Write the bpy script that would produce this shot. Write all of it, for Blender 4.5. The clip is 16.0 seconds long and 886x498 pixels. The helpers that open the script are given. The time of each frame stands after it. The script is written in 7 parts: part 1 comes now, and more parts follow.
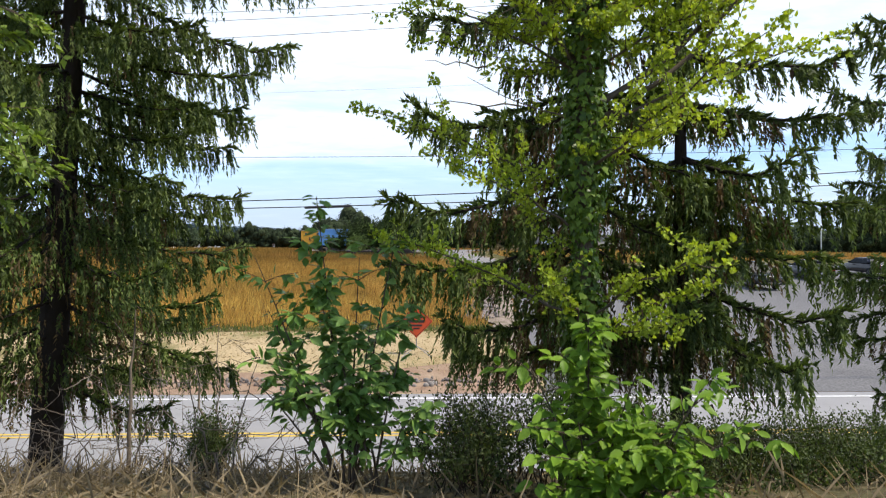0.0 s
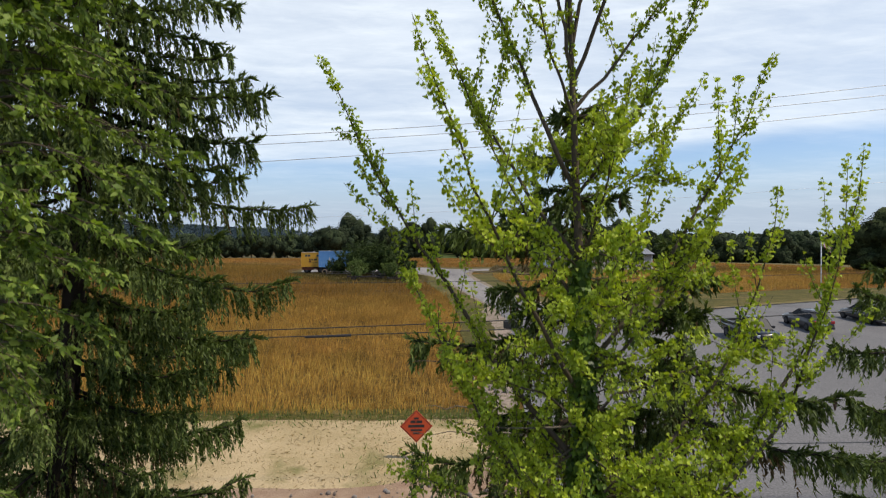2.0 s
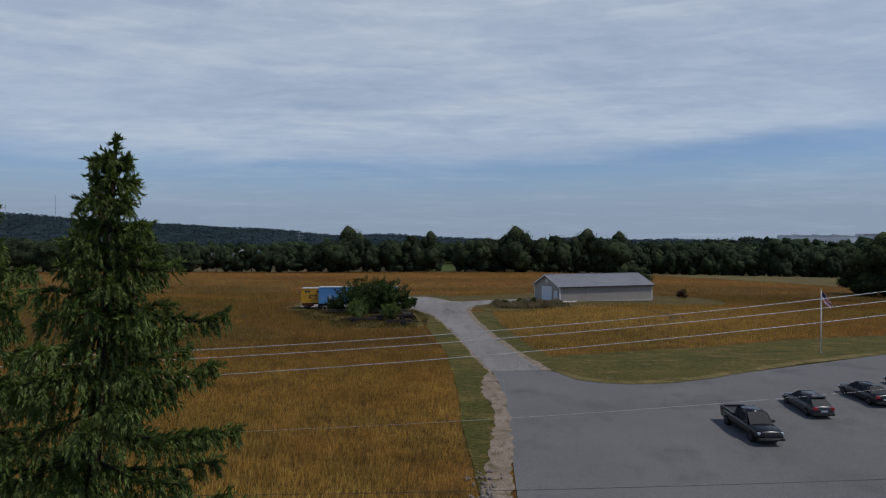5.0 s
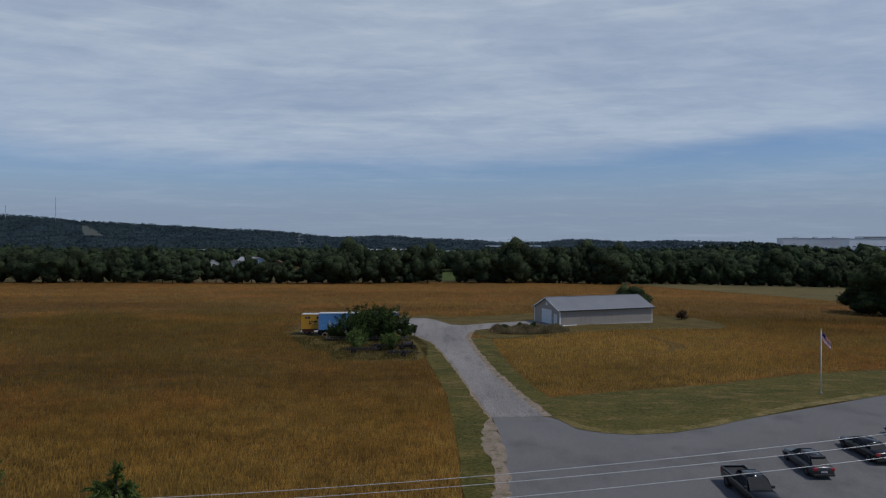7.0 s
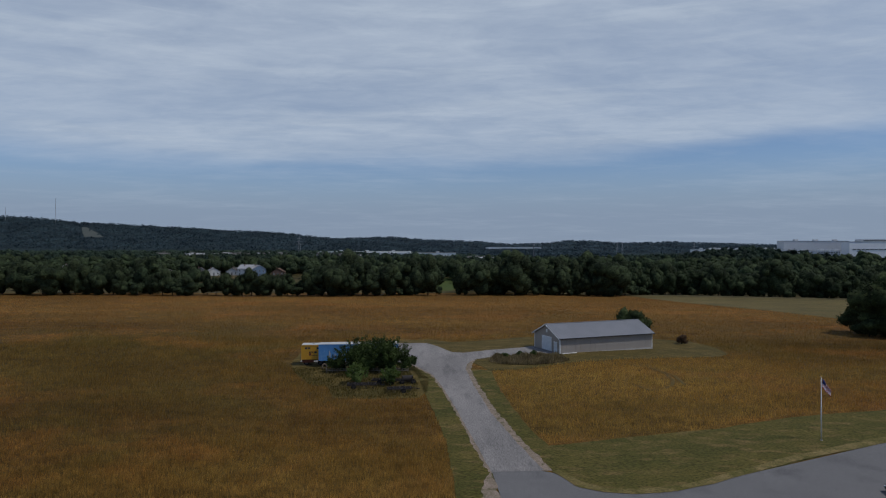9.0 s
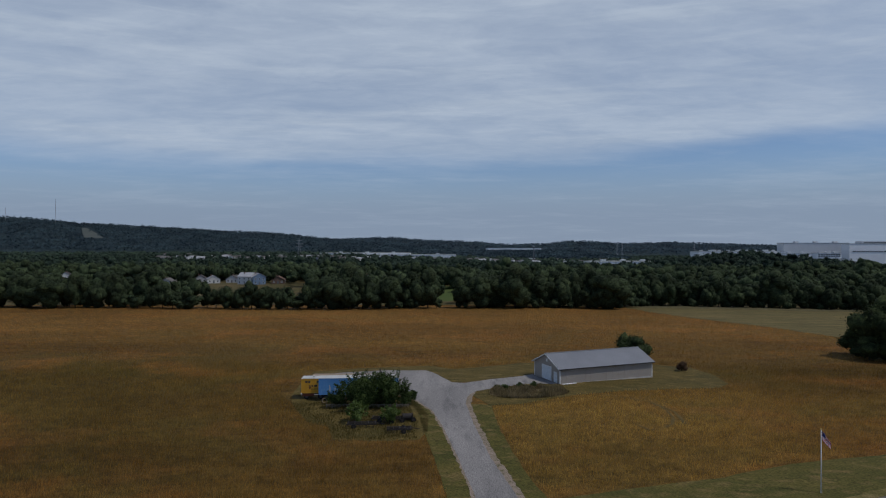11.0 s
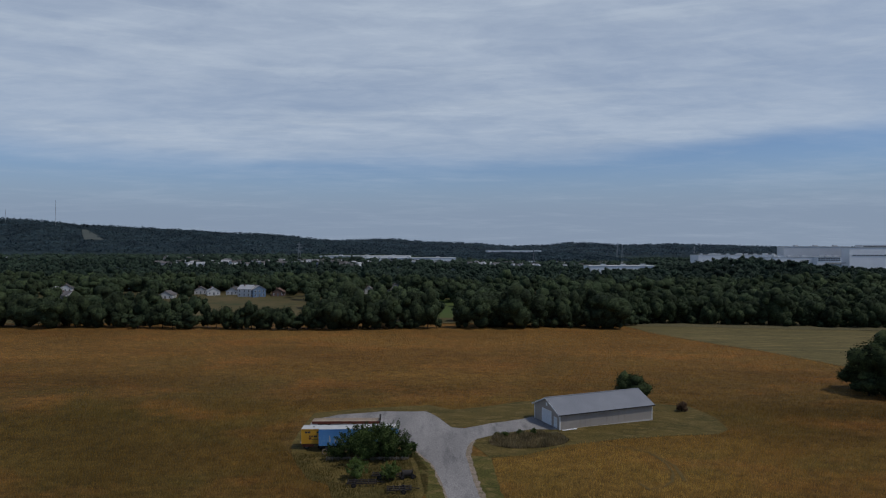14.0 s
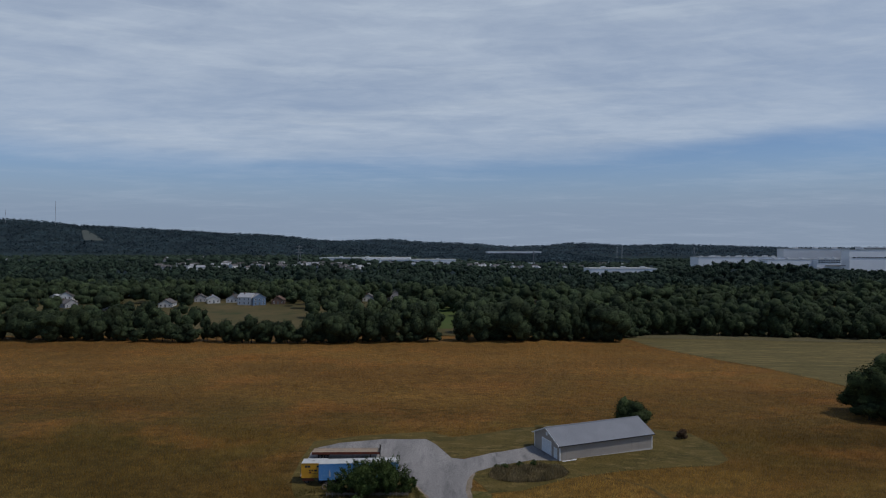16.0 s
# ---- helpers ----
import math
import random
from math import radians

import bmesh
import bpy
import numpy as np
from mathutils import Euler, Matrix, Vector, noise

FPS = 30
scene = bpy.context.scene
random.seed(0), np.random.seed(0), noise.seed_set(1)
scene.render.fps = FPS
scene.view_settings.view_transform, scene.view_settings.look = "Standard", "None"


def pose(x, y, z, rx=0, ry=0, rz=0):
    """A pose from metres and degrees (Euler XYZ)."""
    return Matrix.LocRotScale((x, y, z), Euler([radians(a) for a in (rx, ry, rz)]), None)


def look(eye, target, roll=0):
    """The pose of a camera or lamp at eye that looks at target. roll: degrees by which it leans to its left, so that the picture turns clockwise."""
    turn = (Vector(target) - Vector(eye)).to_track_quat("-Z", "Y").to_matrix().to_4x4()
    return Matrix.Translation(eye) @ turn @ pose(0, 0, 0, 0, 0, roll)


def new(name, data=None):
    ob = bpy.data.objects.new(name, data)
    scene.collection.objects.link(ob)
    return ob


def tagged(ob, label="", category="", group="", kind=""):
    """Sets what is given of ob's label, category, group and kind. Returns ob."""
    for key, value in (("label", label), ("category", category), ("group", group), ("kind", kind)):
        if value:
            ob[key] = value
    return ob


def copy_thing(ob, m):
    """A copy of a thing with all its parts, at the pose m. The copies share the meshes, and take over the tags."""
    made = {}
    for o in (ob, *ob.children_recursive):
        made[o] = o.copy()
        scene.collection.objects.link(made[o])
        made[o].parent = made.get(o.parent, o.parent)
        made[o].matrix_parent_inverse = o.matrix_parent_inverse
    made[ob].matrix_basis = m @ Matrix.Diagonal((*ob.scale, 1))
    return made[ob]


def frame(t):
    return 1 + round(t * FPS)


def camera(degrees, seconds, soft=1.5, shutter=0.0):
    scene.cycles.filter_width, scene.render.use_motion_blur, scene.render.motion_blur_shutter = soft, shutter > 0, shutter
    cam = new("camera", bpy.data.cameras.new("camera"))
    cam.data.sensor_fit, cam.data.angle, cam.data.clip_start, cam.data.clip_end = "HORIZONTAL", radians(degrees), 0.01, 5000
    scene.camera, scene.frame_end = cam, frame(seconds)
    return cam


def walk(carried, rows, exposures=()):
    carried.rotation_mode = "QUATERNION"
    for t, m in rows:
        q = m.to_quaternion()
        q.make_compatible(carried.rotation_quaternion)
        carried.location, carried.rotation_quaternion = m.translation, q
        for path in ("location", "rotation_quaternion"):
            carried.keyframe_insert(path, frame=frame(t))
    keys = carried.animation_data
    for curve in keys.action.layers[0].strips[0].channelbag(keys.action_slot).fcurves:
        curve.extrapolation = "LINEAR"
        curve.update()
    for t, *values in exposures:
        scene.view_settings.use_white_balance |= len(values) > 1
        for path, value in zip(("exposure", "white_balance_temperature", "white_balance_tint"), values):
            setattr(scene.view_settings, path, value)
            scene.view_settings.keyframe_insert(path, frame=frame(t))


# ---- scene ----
# the camera rises straight up: seconds, height over the road, upward tilt in degrees
cam = camera(72.0, 16.0, soft=1.15, shutter=0.15)
RISE = [
    (0.0, 4.45, 0.010),
    (0.5, 5.28, 0.019),
    (1.0, 6.21, 0.056),
    (1.5, 7.28, 0.048),
    (2.0, 8.39, -0.014),
    (2.5, 9.50, -0.076),
    (3.0, 10.57, -0.035),
    (3.5, 11.66, -0.056),
    (4.0, 12.79, -0.087),
    (6.5, 18.35, -0.034),
    (7.0, 19.52, 0.007),
    (7.5, 20.66, 0.010),
    (8.0, 21.92, -0.000),
    (8.5, 23.38, 0.029),
    (9.0, 24.92, 0.054),
    (11.5, 32.63, -0.005),
    (12.0, 34.17, -0.005),
    (12.5, 35.68, 0.008),
    (13.0, 37.17, -0.002),
    (13.5, 38.66, -0.006),
    (14.0, 40.16, 0.001),
    (14.5, 41.69, 0.001),
    (15.0, 43.24, -0.012),
    (15.5, 44.81, -0.012),
    (16.0, 46.41, -0.043),
]
EXPOSURES = [(0.0, 1.32, 7000, 10), (1.0, 1.20, 7100, 10), (1.5, 1.05, 7200, 10), (2.0, 0.80, 7300, 10), (3.0, 0.46, 7100, 10), (4.0, 0.08, 6800, 10), (5.0, -0.08, 6550, 10), (6.3, -0.2, 6450, 10), (16.0, -0.2, 6450, 10)]
walk(cam, [(t, pose(0, 0, z, 90 + tilt, 0, 0)) for t, z, tilt in RISE], EXPOSURES)

# ---- light: a hazy summer noon, thin broken cloud ----
SUN_AZ, SUN_EL = radians(108), radians(58)     # from the right and a little behind the camera
sun_data = bpy.data.lights.new("sun", "SUN")
sun_data.energy, sun_data.angle, sun_data.color = 2.2, radians(1.5), (1.0, 0.95, 0.88)
sun = new("sun", sun_data)
sun_way = Vector((math.sin(SUN_AZ) * math.cos(SUN_EL), math.cos(SUN_AZ) * math.cos(SUN_EL), math.sin(SUN_EL)))
sun.matrix_world = look(sun_way * 100, (0, 0, 0))

world = bpy.data.worlds.new("sky")
scene.world = world
world.use_nodes = True
wn, wl = world.node_tree.nodes, world.node_tree.links
wn.clear()


def wnode(kind, **values):
    n = wn.new(kind)
    for k, v in values.items():
        n.inputs[k].default_value = v
    return n


def wmath(op, a, b=None, clamp=False):
    n = wn.new("ShaderNodeMath")
    n.operation, n.use_clamp = op, clamp
    for i, v in enumerate((a, b)):
        if v is None:
            continue
        if isinstance(v, (int, float)):
            n.inputs[i].default_value = v
        else:
            wl.new(v, n.inputs[i])
    return n.outputs[0]


def wramp(value, lo, hi):
    n = wn.new("ShaderNodeMapRange")
    n.interpolation_type = "SMOOTHSTEP"
    n.inputs["From Min"].default_value, n.inputs["From Max"].default_value = lo, hi
    wl.new(value, n.inputs["Value"])
    return n.outputs[0]


def wmix(fac, a, b):
    n = wn.new("ShaderNodeMix")
    n.data_type = "RGBA"
    wl.new(fac, n.inputs[0])
    for sock, v in ((n.inputs[6], a), (n.inputs[7], b)):
        if isinstance(v, tuple):
            sock.default_value = (*v, 1)
        else:
            wl.new(v, sock)
    return n.outputs[2]


sky = wn.new("ShaderNodeTexSky")
sky.sky_type, sky.sun_disc = "NISHITA", False
sky.sun_elevation, sky.sun_rotation = SUN_EL, SUN_AZ
sky.air_density, sky.dust_density, sky.ozone_density = 1.0, 0.4, 2.0
coord = wn.new("ShaderNodeTexCoord")
sep = wn.new("ShaderNodeSeparateXYZ")
wl.new(coord.outputs["Generated"], sep.inputs[0])
up = wmath("MAXIMUM", sep.outputs[2], 0.0)
flat = wmath("ADD", up, 0.10)
cu, cv = wmath("DIVIDE", sep.outputs[0], flat), wmath("DIVIDE", sep.outputs[1], flat)
comb = wn.new("ShaderNodeCombineXYZ")
wl.new(cu, comb.inputs[0]), wl.new(cv, comb.inputs[1])


def cloud_noise(scale, stretch, detail, rough, off, warp=0.0):
    m = wn.new("ShaderNodeMapping")
    m.inputs["Scale"].default_value = (scale * stretch, scale, 1)
    m.inputs["Rotation"].default_value = (0, 0, radians(-8))
    m.inputs["Location"].default_value = off
    wl.new(comb.outputs[0], m.inputs[0])
    n = wnode("ShaderNodeTexNoise", Scale=1.0, Detail=detail, Roughness=rough, Distortion=warp)
    wl.new(m.outputs[0], n.inputs["Vector"])
    return n.outputs["Fac"]


billow = cloud_noise(1.3, 0.6, 6, 0.60, (3.1, 1.7, 0), 0.2)
ripple = cloud_noise(6.5, 0.50, 8, 0.66, (0.4, 5.2, 0), 0.4)
drift = cloud_noise(0.45, 0.6, 3, 0.5, (7.7, 2.3, 0))
# long thin bands low over the horizon
band_at = wn.new("ShaderNodeCombineXYZ")
wl.new(wmath("MULTIPLY", sep.outputs[0], 2.6), band_at.inputs[0]), wl.new(wmath("MULTIPLY", up, 34.0), band_at.inputs[1])
bands = wnode("ShaderNodeTexNoise", Scale=1.0, Detail=6.0, Roughness=0.62, Distortion=0.35)
wl.new(band_at.outputs[0], bands.inputs["Vector"])
streak = wramp(bands.outputs["Fac"], 0.46, 0.72)
# a veil of cloud that thins to a blue gap low over the horizon, with haze under it
lift = wmath("SUBTRACT", up, wmath("MULTIPLY", wmath("MAXIMUM", wmath("ADD", sep.outputs[0], 0.0), 0.0), 0.085))
deck = wramp(wmath("ADD", lift, wmath("MULTIPLY", wmath("SUBTRACT", drift, 0.5), 0.14)), 0.110, 0.160)
broken = wmath("ADD", wmath("MULTIPLY", wmath("SUBTRACT", billow, 0.5), 0.9), wmath("MULTIPLY", wmath("SUBTRACT", ripple, 0.5), 0.55))
veil = wmath("ADD", wmath("ADD", wmath("MULTIPLY", deck, 0.80), wmath("MULTIPLY", streak, 0.20)), wmath("MULTIPLY", broken, 0.62), True)
low = wramp(up, 0.150, 0.045)
blue = wn.new("ShaderNodeMix")
blue.data_type = "RGBA"
blue.blend_type = "MULTIPLY"
blue.inputs[0].default_value = 1.0
wl.new(sky.outputs[0], blue.inputs[6])
blue.inputs[7].default_value = (0.068, 0.076, 0.092, 1)
shade = wmix(wramp(wmath("ADD", wmath("MULTIPLY", ripple, 0.40), wmath("MULTIPLY", billow, 0.60)), 0.30, 0.70), (0.410, 0.492, 0.61), (0.510, 0.592, 0.705))
hazy = wmix(wmath("MULTIPLY", low, 0.92), blue.outputs[2], (0.255, 0.328, 0.450))
# the cloud lies ahead; overhead and behind, unseen, clear blue is added to lower ambient light
open_sky = wmath("SUBTRACT", 1.0, wmath("MULTIPLY", wramp(wmath("SUBTRACT", up, wmath("MULTIPLY", sep.outputs[1], 0.25)), 0.28, 0.60), 0.85))
both = wmix(wmath("MULTIPLY", wmath("MULTIPLY", veil, 0.92), open_sky), hazy, shade)
back = wn.new("ShaderNodeBackground")
back.inputs["Strength"].default_value = 1.0
wl.new(both, back.inputs["Color"])
wl.new(back.outputs[0], wn.new("ShaderNodeOutputWorld").inputs[0])

# ---- materials ----


def tree_of(name):
    m = bpy.data.materials.new(name)
    m.use_nodes = True
    n = m.node_tree.nodes
    return m, n, m.node_tree.links, n["Principled BSDF"]


def noise_of(n, l, scale, detail=4.0, stretch=None, rough=0.55):
    tc = n.new("ShaderNodeTexCoord")
    mp = n.new("ShaderNodeMapping")
    l.new(tc.outputs["Object"], mp.inputs[0])
    if stretch:
        mp.inputs["Scale"].default_value = stretch
    t = n.new("ShaderNodeTexNoise")
    t.inputs["Scale"].default_value, t.inputs["Detail"].default_value, t.inputs["Roughness"].default_value = scale, detail, rough
    l.new(mp.outputs[0], t.inputs["Vector"])
    return t.outputs["Fac"]


def spread(n, l, value, lo, hi):
    r = n.new("ShaderNodeMapRange")
    r.inputs["From Min"].default_value, r.inputs["From Max"].default_value = lo, hi
    l.new(value, r.inputs["Value"])
    return r.outputs[0]


def blend(n, l, fac, a, b, mode="MIX"):
    x = n.new("ShaderNodeMix")
    x.data_type, x.blend_type = "RGBA", mode
    if isinstance(fac, (int, float)):
        x.inputs[0].default_value = fac
    else:
        l.new(fac, x.inputs[0])
    for sock, v in ((x.inputs[6], a), (x.inputs[7], b)):
        if isinstance(v, tuple):
            sock.default_value = (*v, 1)
        else:
            l.new(v, sock)
    return x.outputs[2]


def surface(name, a, b, scale=3.0, fine=40.0, rough=0.8, metal=0.0, bump=0.3, depth=0.01, third=None, stretch=None, vary=0.0, coat=0.0, grain=0.35, spec=None):
    """Two-scale mottled paint, stone, bark or earth: a and b in large patches, finer grain over both."""
    m, n, l, p = tree_of(name)
    big = spread(n, l, noise_of(n, l, scale, 5, stretch), 0.32, 0.68)
    small = noise_of(n, l, fine, 4, stretch)
    col = blend(n, l, big, a, b)
    if third:
        col = blend(n, l, spread(n, l, noise_of(n, l, scale * 2.7, 5, stretch), 0.52, 0.70), col, third)
    shade = small if grain < 0.4 else spread(n, l, small, 0.34, 0.66)
    col = blend(n, l, grain, col, blend(n, l, shade, (0.25, 0.25, 0.25), (0.78, 0.78, 0.78)), "OVERLAY")
    if vary:
        info = n.new("ShaderNodeObjectInfo")
        hsv = n.new("ShaderNodeHueSaturation")
        l.new(spread(n, l, info.outputs["Random"], -1 / vary, 1 + 1 / vary), hsv.inputs["Value"])
        hsv.inputs["Value"].default_value = 1
        r = n.new("ShaderNodeMapRange")
        r.inputs["To Min"].default_value, r.inputs["To Max"].default_value = 1 - vary, 1 + vary
        l.new(info.outputs["Random"], r.inputs["Value"])
        l.new(r.outputs[0], hsv.inputs["Value"])
        l.new(col, hsv.inputs["Color"])
        col = hsv.outputs[0]
    l.new(col, p.inputs["Base Color"])
    p.inputs["Roughness"].default_value, p.inputs["Metallic"].default_value = rough, metal
    p.inputs["Coat Weight"].default_value = coat
    if rough > 0.82:
        p.inputs["Specular IOR Level"].default_value = 0.12
    if spec is not None:
        p.inputs["Specular IOR Level"].default_value = spec
    if bump:
        bp = n.new("ShaderNodeBump")
        bp.inputs["Strength"].default_value, bp.inputs["Distance"].default_value = bump, depth
        l.new(small, bp.inputs["Height"])
        l.new(bp.outputs[0], p.inputs["Normal"])
    return m


def plain(name, c, rough=0.5, metal=0.0, coat=0.0, spec=None):
    return surface(name, tuple(v * 0.9 for v in c), tuple(v * 1.08 for v in c), 2.0, 30.0, rough, metal, 0.05, 0.002, coat=coat, spec=spec)


def leafy(name, dark, light, through_light, patch=1.2, rough=0.5, object_random=False, drift=0.45, thin=0.35, deep=0.28):
    """Leaves: each one its own shade, some light coming through the blade."""
    m, n, l, p = tree_of(name)
    if object_random:
        rnd = n.new("ShaderNodeObjectInfo").outputs["Random"]
    else:
        rnd = n.new("ShaderNodeNewGeometry").outputs["Random Per Island"]
    col = blend(n, l, rnd, dark, light)
    col = blend(n, l, drift, col, blend(n, l, spread(n, l, noise_of(n, l, patch, 3), 0.36, 0.64), (deep, deep, deep), (0.98 - deep, 0.98 - deep, 0.98 - deep)), "OVERLAY")
    l.new(col, p.inputs["Base Color"])
    p.inputs["Roughness"].default_value = rough
    p.inputs["Specular IOR Level"].default_value = 0.18
    tr = n.new("ShaderNodeBsdfTranslucent")
    l.new(blend(n, l, 1.0, col, through_light, "MULTIPLY"), tr.inputs["Color"])
    mx = n.new("ShaderNodeMixShader")
    mx.inputs[0].default_value = thin
    l.new(p.outputs[0], mx.inputs[1])
    l.new(tr.outputs[0], mx.inputs[2])
    l.new(mx.outputs[0], n["Material Output"].inputs[0])
    return m


def canopy(name, dark, light, crown=0.10, leaf=1.6, depth=0.5, rough=0.9, contrast=0.85):
    """Foliage seen from afar: each clump its own green, with shade between leaf clusters painted in."""
    m, n, l, p = tree_of(name)
    col = blend(n, l, n.new("ShaderNodeNewGeometry").outputs["Random Per Island"], dark, light)
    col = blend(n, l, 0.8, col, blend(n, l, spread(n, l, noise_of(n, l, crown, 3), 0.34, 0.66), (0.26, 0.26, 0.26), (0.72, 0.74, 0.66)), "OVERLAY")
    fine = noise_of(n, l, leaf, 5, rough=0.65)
    # leaf-cluster shadows painted in, from the noise that also drives the bump
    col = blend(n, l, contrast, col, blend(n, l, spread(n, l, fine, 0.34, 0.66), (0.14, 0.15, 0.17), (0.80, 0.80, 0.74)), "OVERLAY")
    l.new(col, p.inputs["Base Color"])
    p.inputs["Roughness"].default_value = rough
    p.inputs["Specular IOR Level"].default_value = 0.08
    bp = n.new("ShaderNodeBump")
    bp.inputs["Strength"].default_value, bp.inputs["Distance"].default_value = 1.0, depth
    l.new(fine, bp.inputs["Height"])
    l.new(bp.outputs[0], p.inputs["Normal"])
    return m


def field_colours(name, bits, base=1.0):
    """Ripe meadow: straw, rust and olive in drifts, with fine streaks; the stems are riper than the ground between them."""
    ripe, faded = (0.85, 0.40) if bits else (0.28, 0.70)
    m, n, l, p = tree_of(name)
    wide = spread(n, l, noise_of(n, l, 0.022, 5, (0.7, 1.3, 1)), 0.36, 0.64)
    mid = spread(n, l, noise_of(n, l, 0.11, 6, (0.6, 1.5, 1), 0.65), 0.35, 0.68)
    green = spread(n, l, noise_of(n, l, 0.035, 6, (0.5, 1.2, 1), 0.62), 0.44, 0.62)
    fine = spread(n, l, noise_of(n, l, 2.2, 6, (1.2, 0.8, 1), 0.7), 0.30, 0.70)
    # the riper, more golden side of the drive
    sep = n.new("ShaderNodeSeparateXYZ")
    l.new(n.new("ShaderNodeTexCoord").outputs["Object"], sep.inputs[0])
    east = spread(n, l, sep.outputs[0], -2.0, 14.0)
    near = spread(n, l, sep.outputs[1], 140.0, 100.0)
    west = spread(n, l, sep.outputs[0], -8.0, -60.0)
    rim = spread(n, l, sep.outputs[0], 84.0, 46.0)
    early = spread(n, l, sep.outputs[1], 62.0, 34.0)
    both = n.new("ShaderNodeMath")
    both.operation = "MULTIPLY"
    span = n.new("ShaderNodeMath")
    span.operation = "MULTIPLY"
    l.new(near, span.inputs[0]), l.new(rim, span.inputs[1])
    l.new(east, both.inputs[0]), l.new(span.outputs[0], both.inputs[1])
    gold = n.new("ShaderNodeMath")
    gold.operation = "MAXIMUM"
    l.new(both.outputs[0], gold.inputs[0]), l.new(early, gold.inputs[1])
    col = blend(n, l, wide, (0.345 * base, 0.180 * base, 0.040 * base), (0.425 * base, 0.252 * base, 0.060 * base))
    col = blend(n, l, mid, (0.250 * base, 0.132 * base, 0.031 * base), col)
    col = blend(n, l, blend(n, l, ripe, (0, 0, 0), gold.outputs[0]), col, (0.560 * base, 0.345 * base, 0.082 * base))
    col = blend(n, l, blend(n, l, 0.62, (0, 0, 0), green), col, (0.205 * base, 0.160 * base, 0.044 * base))
    col = blend(n, l, blend(n, l, 1.0, blend(n, l, faded, (0, 0, 0), west), spread(n, l, sep.outputs[1], 215.0, 130.0), "MULTIPLY"), col, (0.165 * base, 0.120 * base, 0.030 * base))
    col = blend(n, l, blend(n, l, 1.0, blend(n, l, 0.70, (0, 0, 0), spread(n, l, sep.outputs[0], 50.0, 90.0)), blend(n, l, 1.0, spread(n, l, sep.outputs[1], 215.0, 150.0), spread(n, l, sep.outputs[1], 105.0, 135.0), "MULTIPLY"), "MULTIPLY"), col, (0.190 * base, 0.125 * base, 0.034 * base))
    # redder and paler towards the far hedge
    col = blend(n, l, blend(n, l, 0.50, (0, 0, 0), spread(n, l, sep.outputs[1], 135.0, 215.0)), col, (0.460 * base, 0.232 * base, 0.066 * base))
    rusty = spread(n, l, noise_of(n, l, 0.028, 6, (0.8, 1.5, 1), 0.66), 0.50, 0.64)
    col = blend(n, l, blend(n, l, 0.62, (0, 0, 0), rusty), col, (0.500 * base, 0.215 * base, 0.055 * base))
    dim = spread(n, l, noise_of(n, l, 0.017, 6, (0.5, 1.6, 1), 0.62), 0.36, 0.60)
    col = blend(n, l, 0.55, col, blend(n, l, dim, (0.28, 0.27, 0.26), (0.60, 0.60, 0.60)), "OVERLAY")
    patchy = spread(n, l, noise_of(n, l, 0.55, 6, (0.7, 1.2, 1), 0.75), 0.36, 0.64)
    col = blend(n, l, 0.62, col, blend(n, l, patchy, (0.22, 0.22, 0.22), (0.80, 0.80, 0.80)), "OVERLAY")
    col = blend(n, l, 0.45, col, blend(n, l, fine, (0.12, 0.12, 0.12), (0.88, 0.88, 0.88)), "OVERLAY")
    if bits:
        rnd = n.new("ShaderNodeNewGeometry").outputs["Random Per Island"]
        col = blend(n, l, 0.24, col, blend(n, l, rnd, (0.18, 0.18, 0.18), (0.82, 0.82, 0.82)), "OVERLAY")
        tr = n.new("ShaderNodeBsdfTranslucent")
        l.new(col, tr.inputs["Color"])
        mx = n.new("ShaderNodeMixShader")
        mx.inputs[0].default_value = 0.45
        l.new(p.outputs[0], mx.inputs[1])
        l.new(tr.outputs[0], mx.inputs[2])
        l.new(mx.outputs[0], n["Material Output"].inputs[0])
    else:
        bp = n.new("ShaderNodeBump")
        bp.inputs["Strength"].default_value, bp.inputs["Distance"].default_value = 0.9, 0.25
        l.new(fine, bp.inputs["Height"])
        l.new(bp.outputs[0], p.inputs["Normal"])
    l.new(col, p.inputs["Base Color"])
    p.inputs["Roughness"].default_value = 0.95
    p.inputs["Specular IOR Level"].default_value = 0.1
    return m


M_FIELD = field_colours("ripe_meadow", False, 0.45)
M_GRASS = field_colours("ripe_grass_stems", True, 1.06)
# the same stems, brightened near the road to offset the lowered early exposure
M_NEARGRASS = field_colours("brightened_near_grass", True, 1.28)
M_LAWN = surface("mown_grass", (0.092, 0.076, 0.020), (0.048, 0.050, 0.012), 0.22, 5.0, 0.95, bump=0.6, depth=0.06, third=(0.140, 0.100, 0.036), stretch=(0.6, 1.3, 1), grain=0.9)
M_YARDGRASS = surface("dry_yard_grass", (0.102, 0.073, 0.021), (0.056, 0.046, 0.013), 0.22, 5.0, 0.95, bump=0.6, depth=0.06, third=(0.140, 0.100, 0.036), stretch=(0.6, 1.3, 1), grain=0.9)
M_DRYEDGE = surface("dry_lawn_edge", (0.200, 0.148, 0.064), (0.085, 0.076, 0.020), 0.55, 6.0, 0.95, bump=0.5, depth=0.05, third=(0.085, 0.078, 0.024), grain=0.7)
M_BANK = surface("bank_litter", (0.115, 0.090, 0.048), (0.060, 0.062, 0.026), 0.8, 9.0, 0.95, bump=0.8, depth=0.05, third=(0.20, 0.155, 0.085))
M_STRAW = surface("dry_verge", (0.44, 0.34, 0.20), (0.30, 0.23, 0.115), 0.22, 12.0, 0.95, bump=0.7, depth=0.05, third=(0.17, 0.155, 0.060))
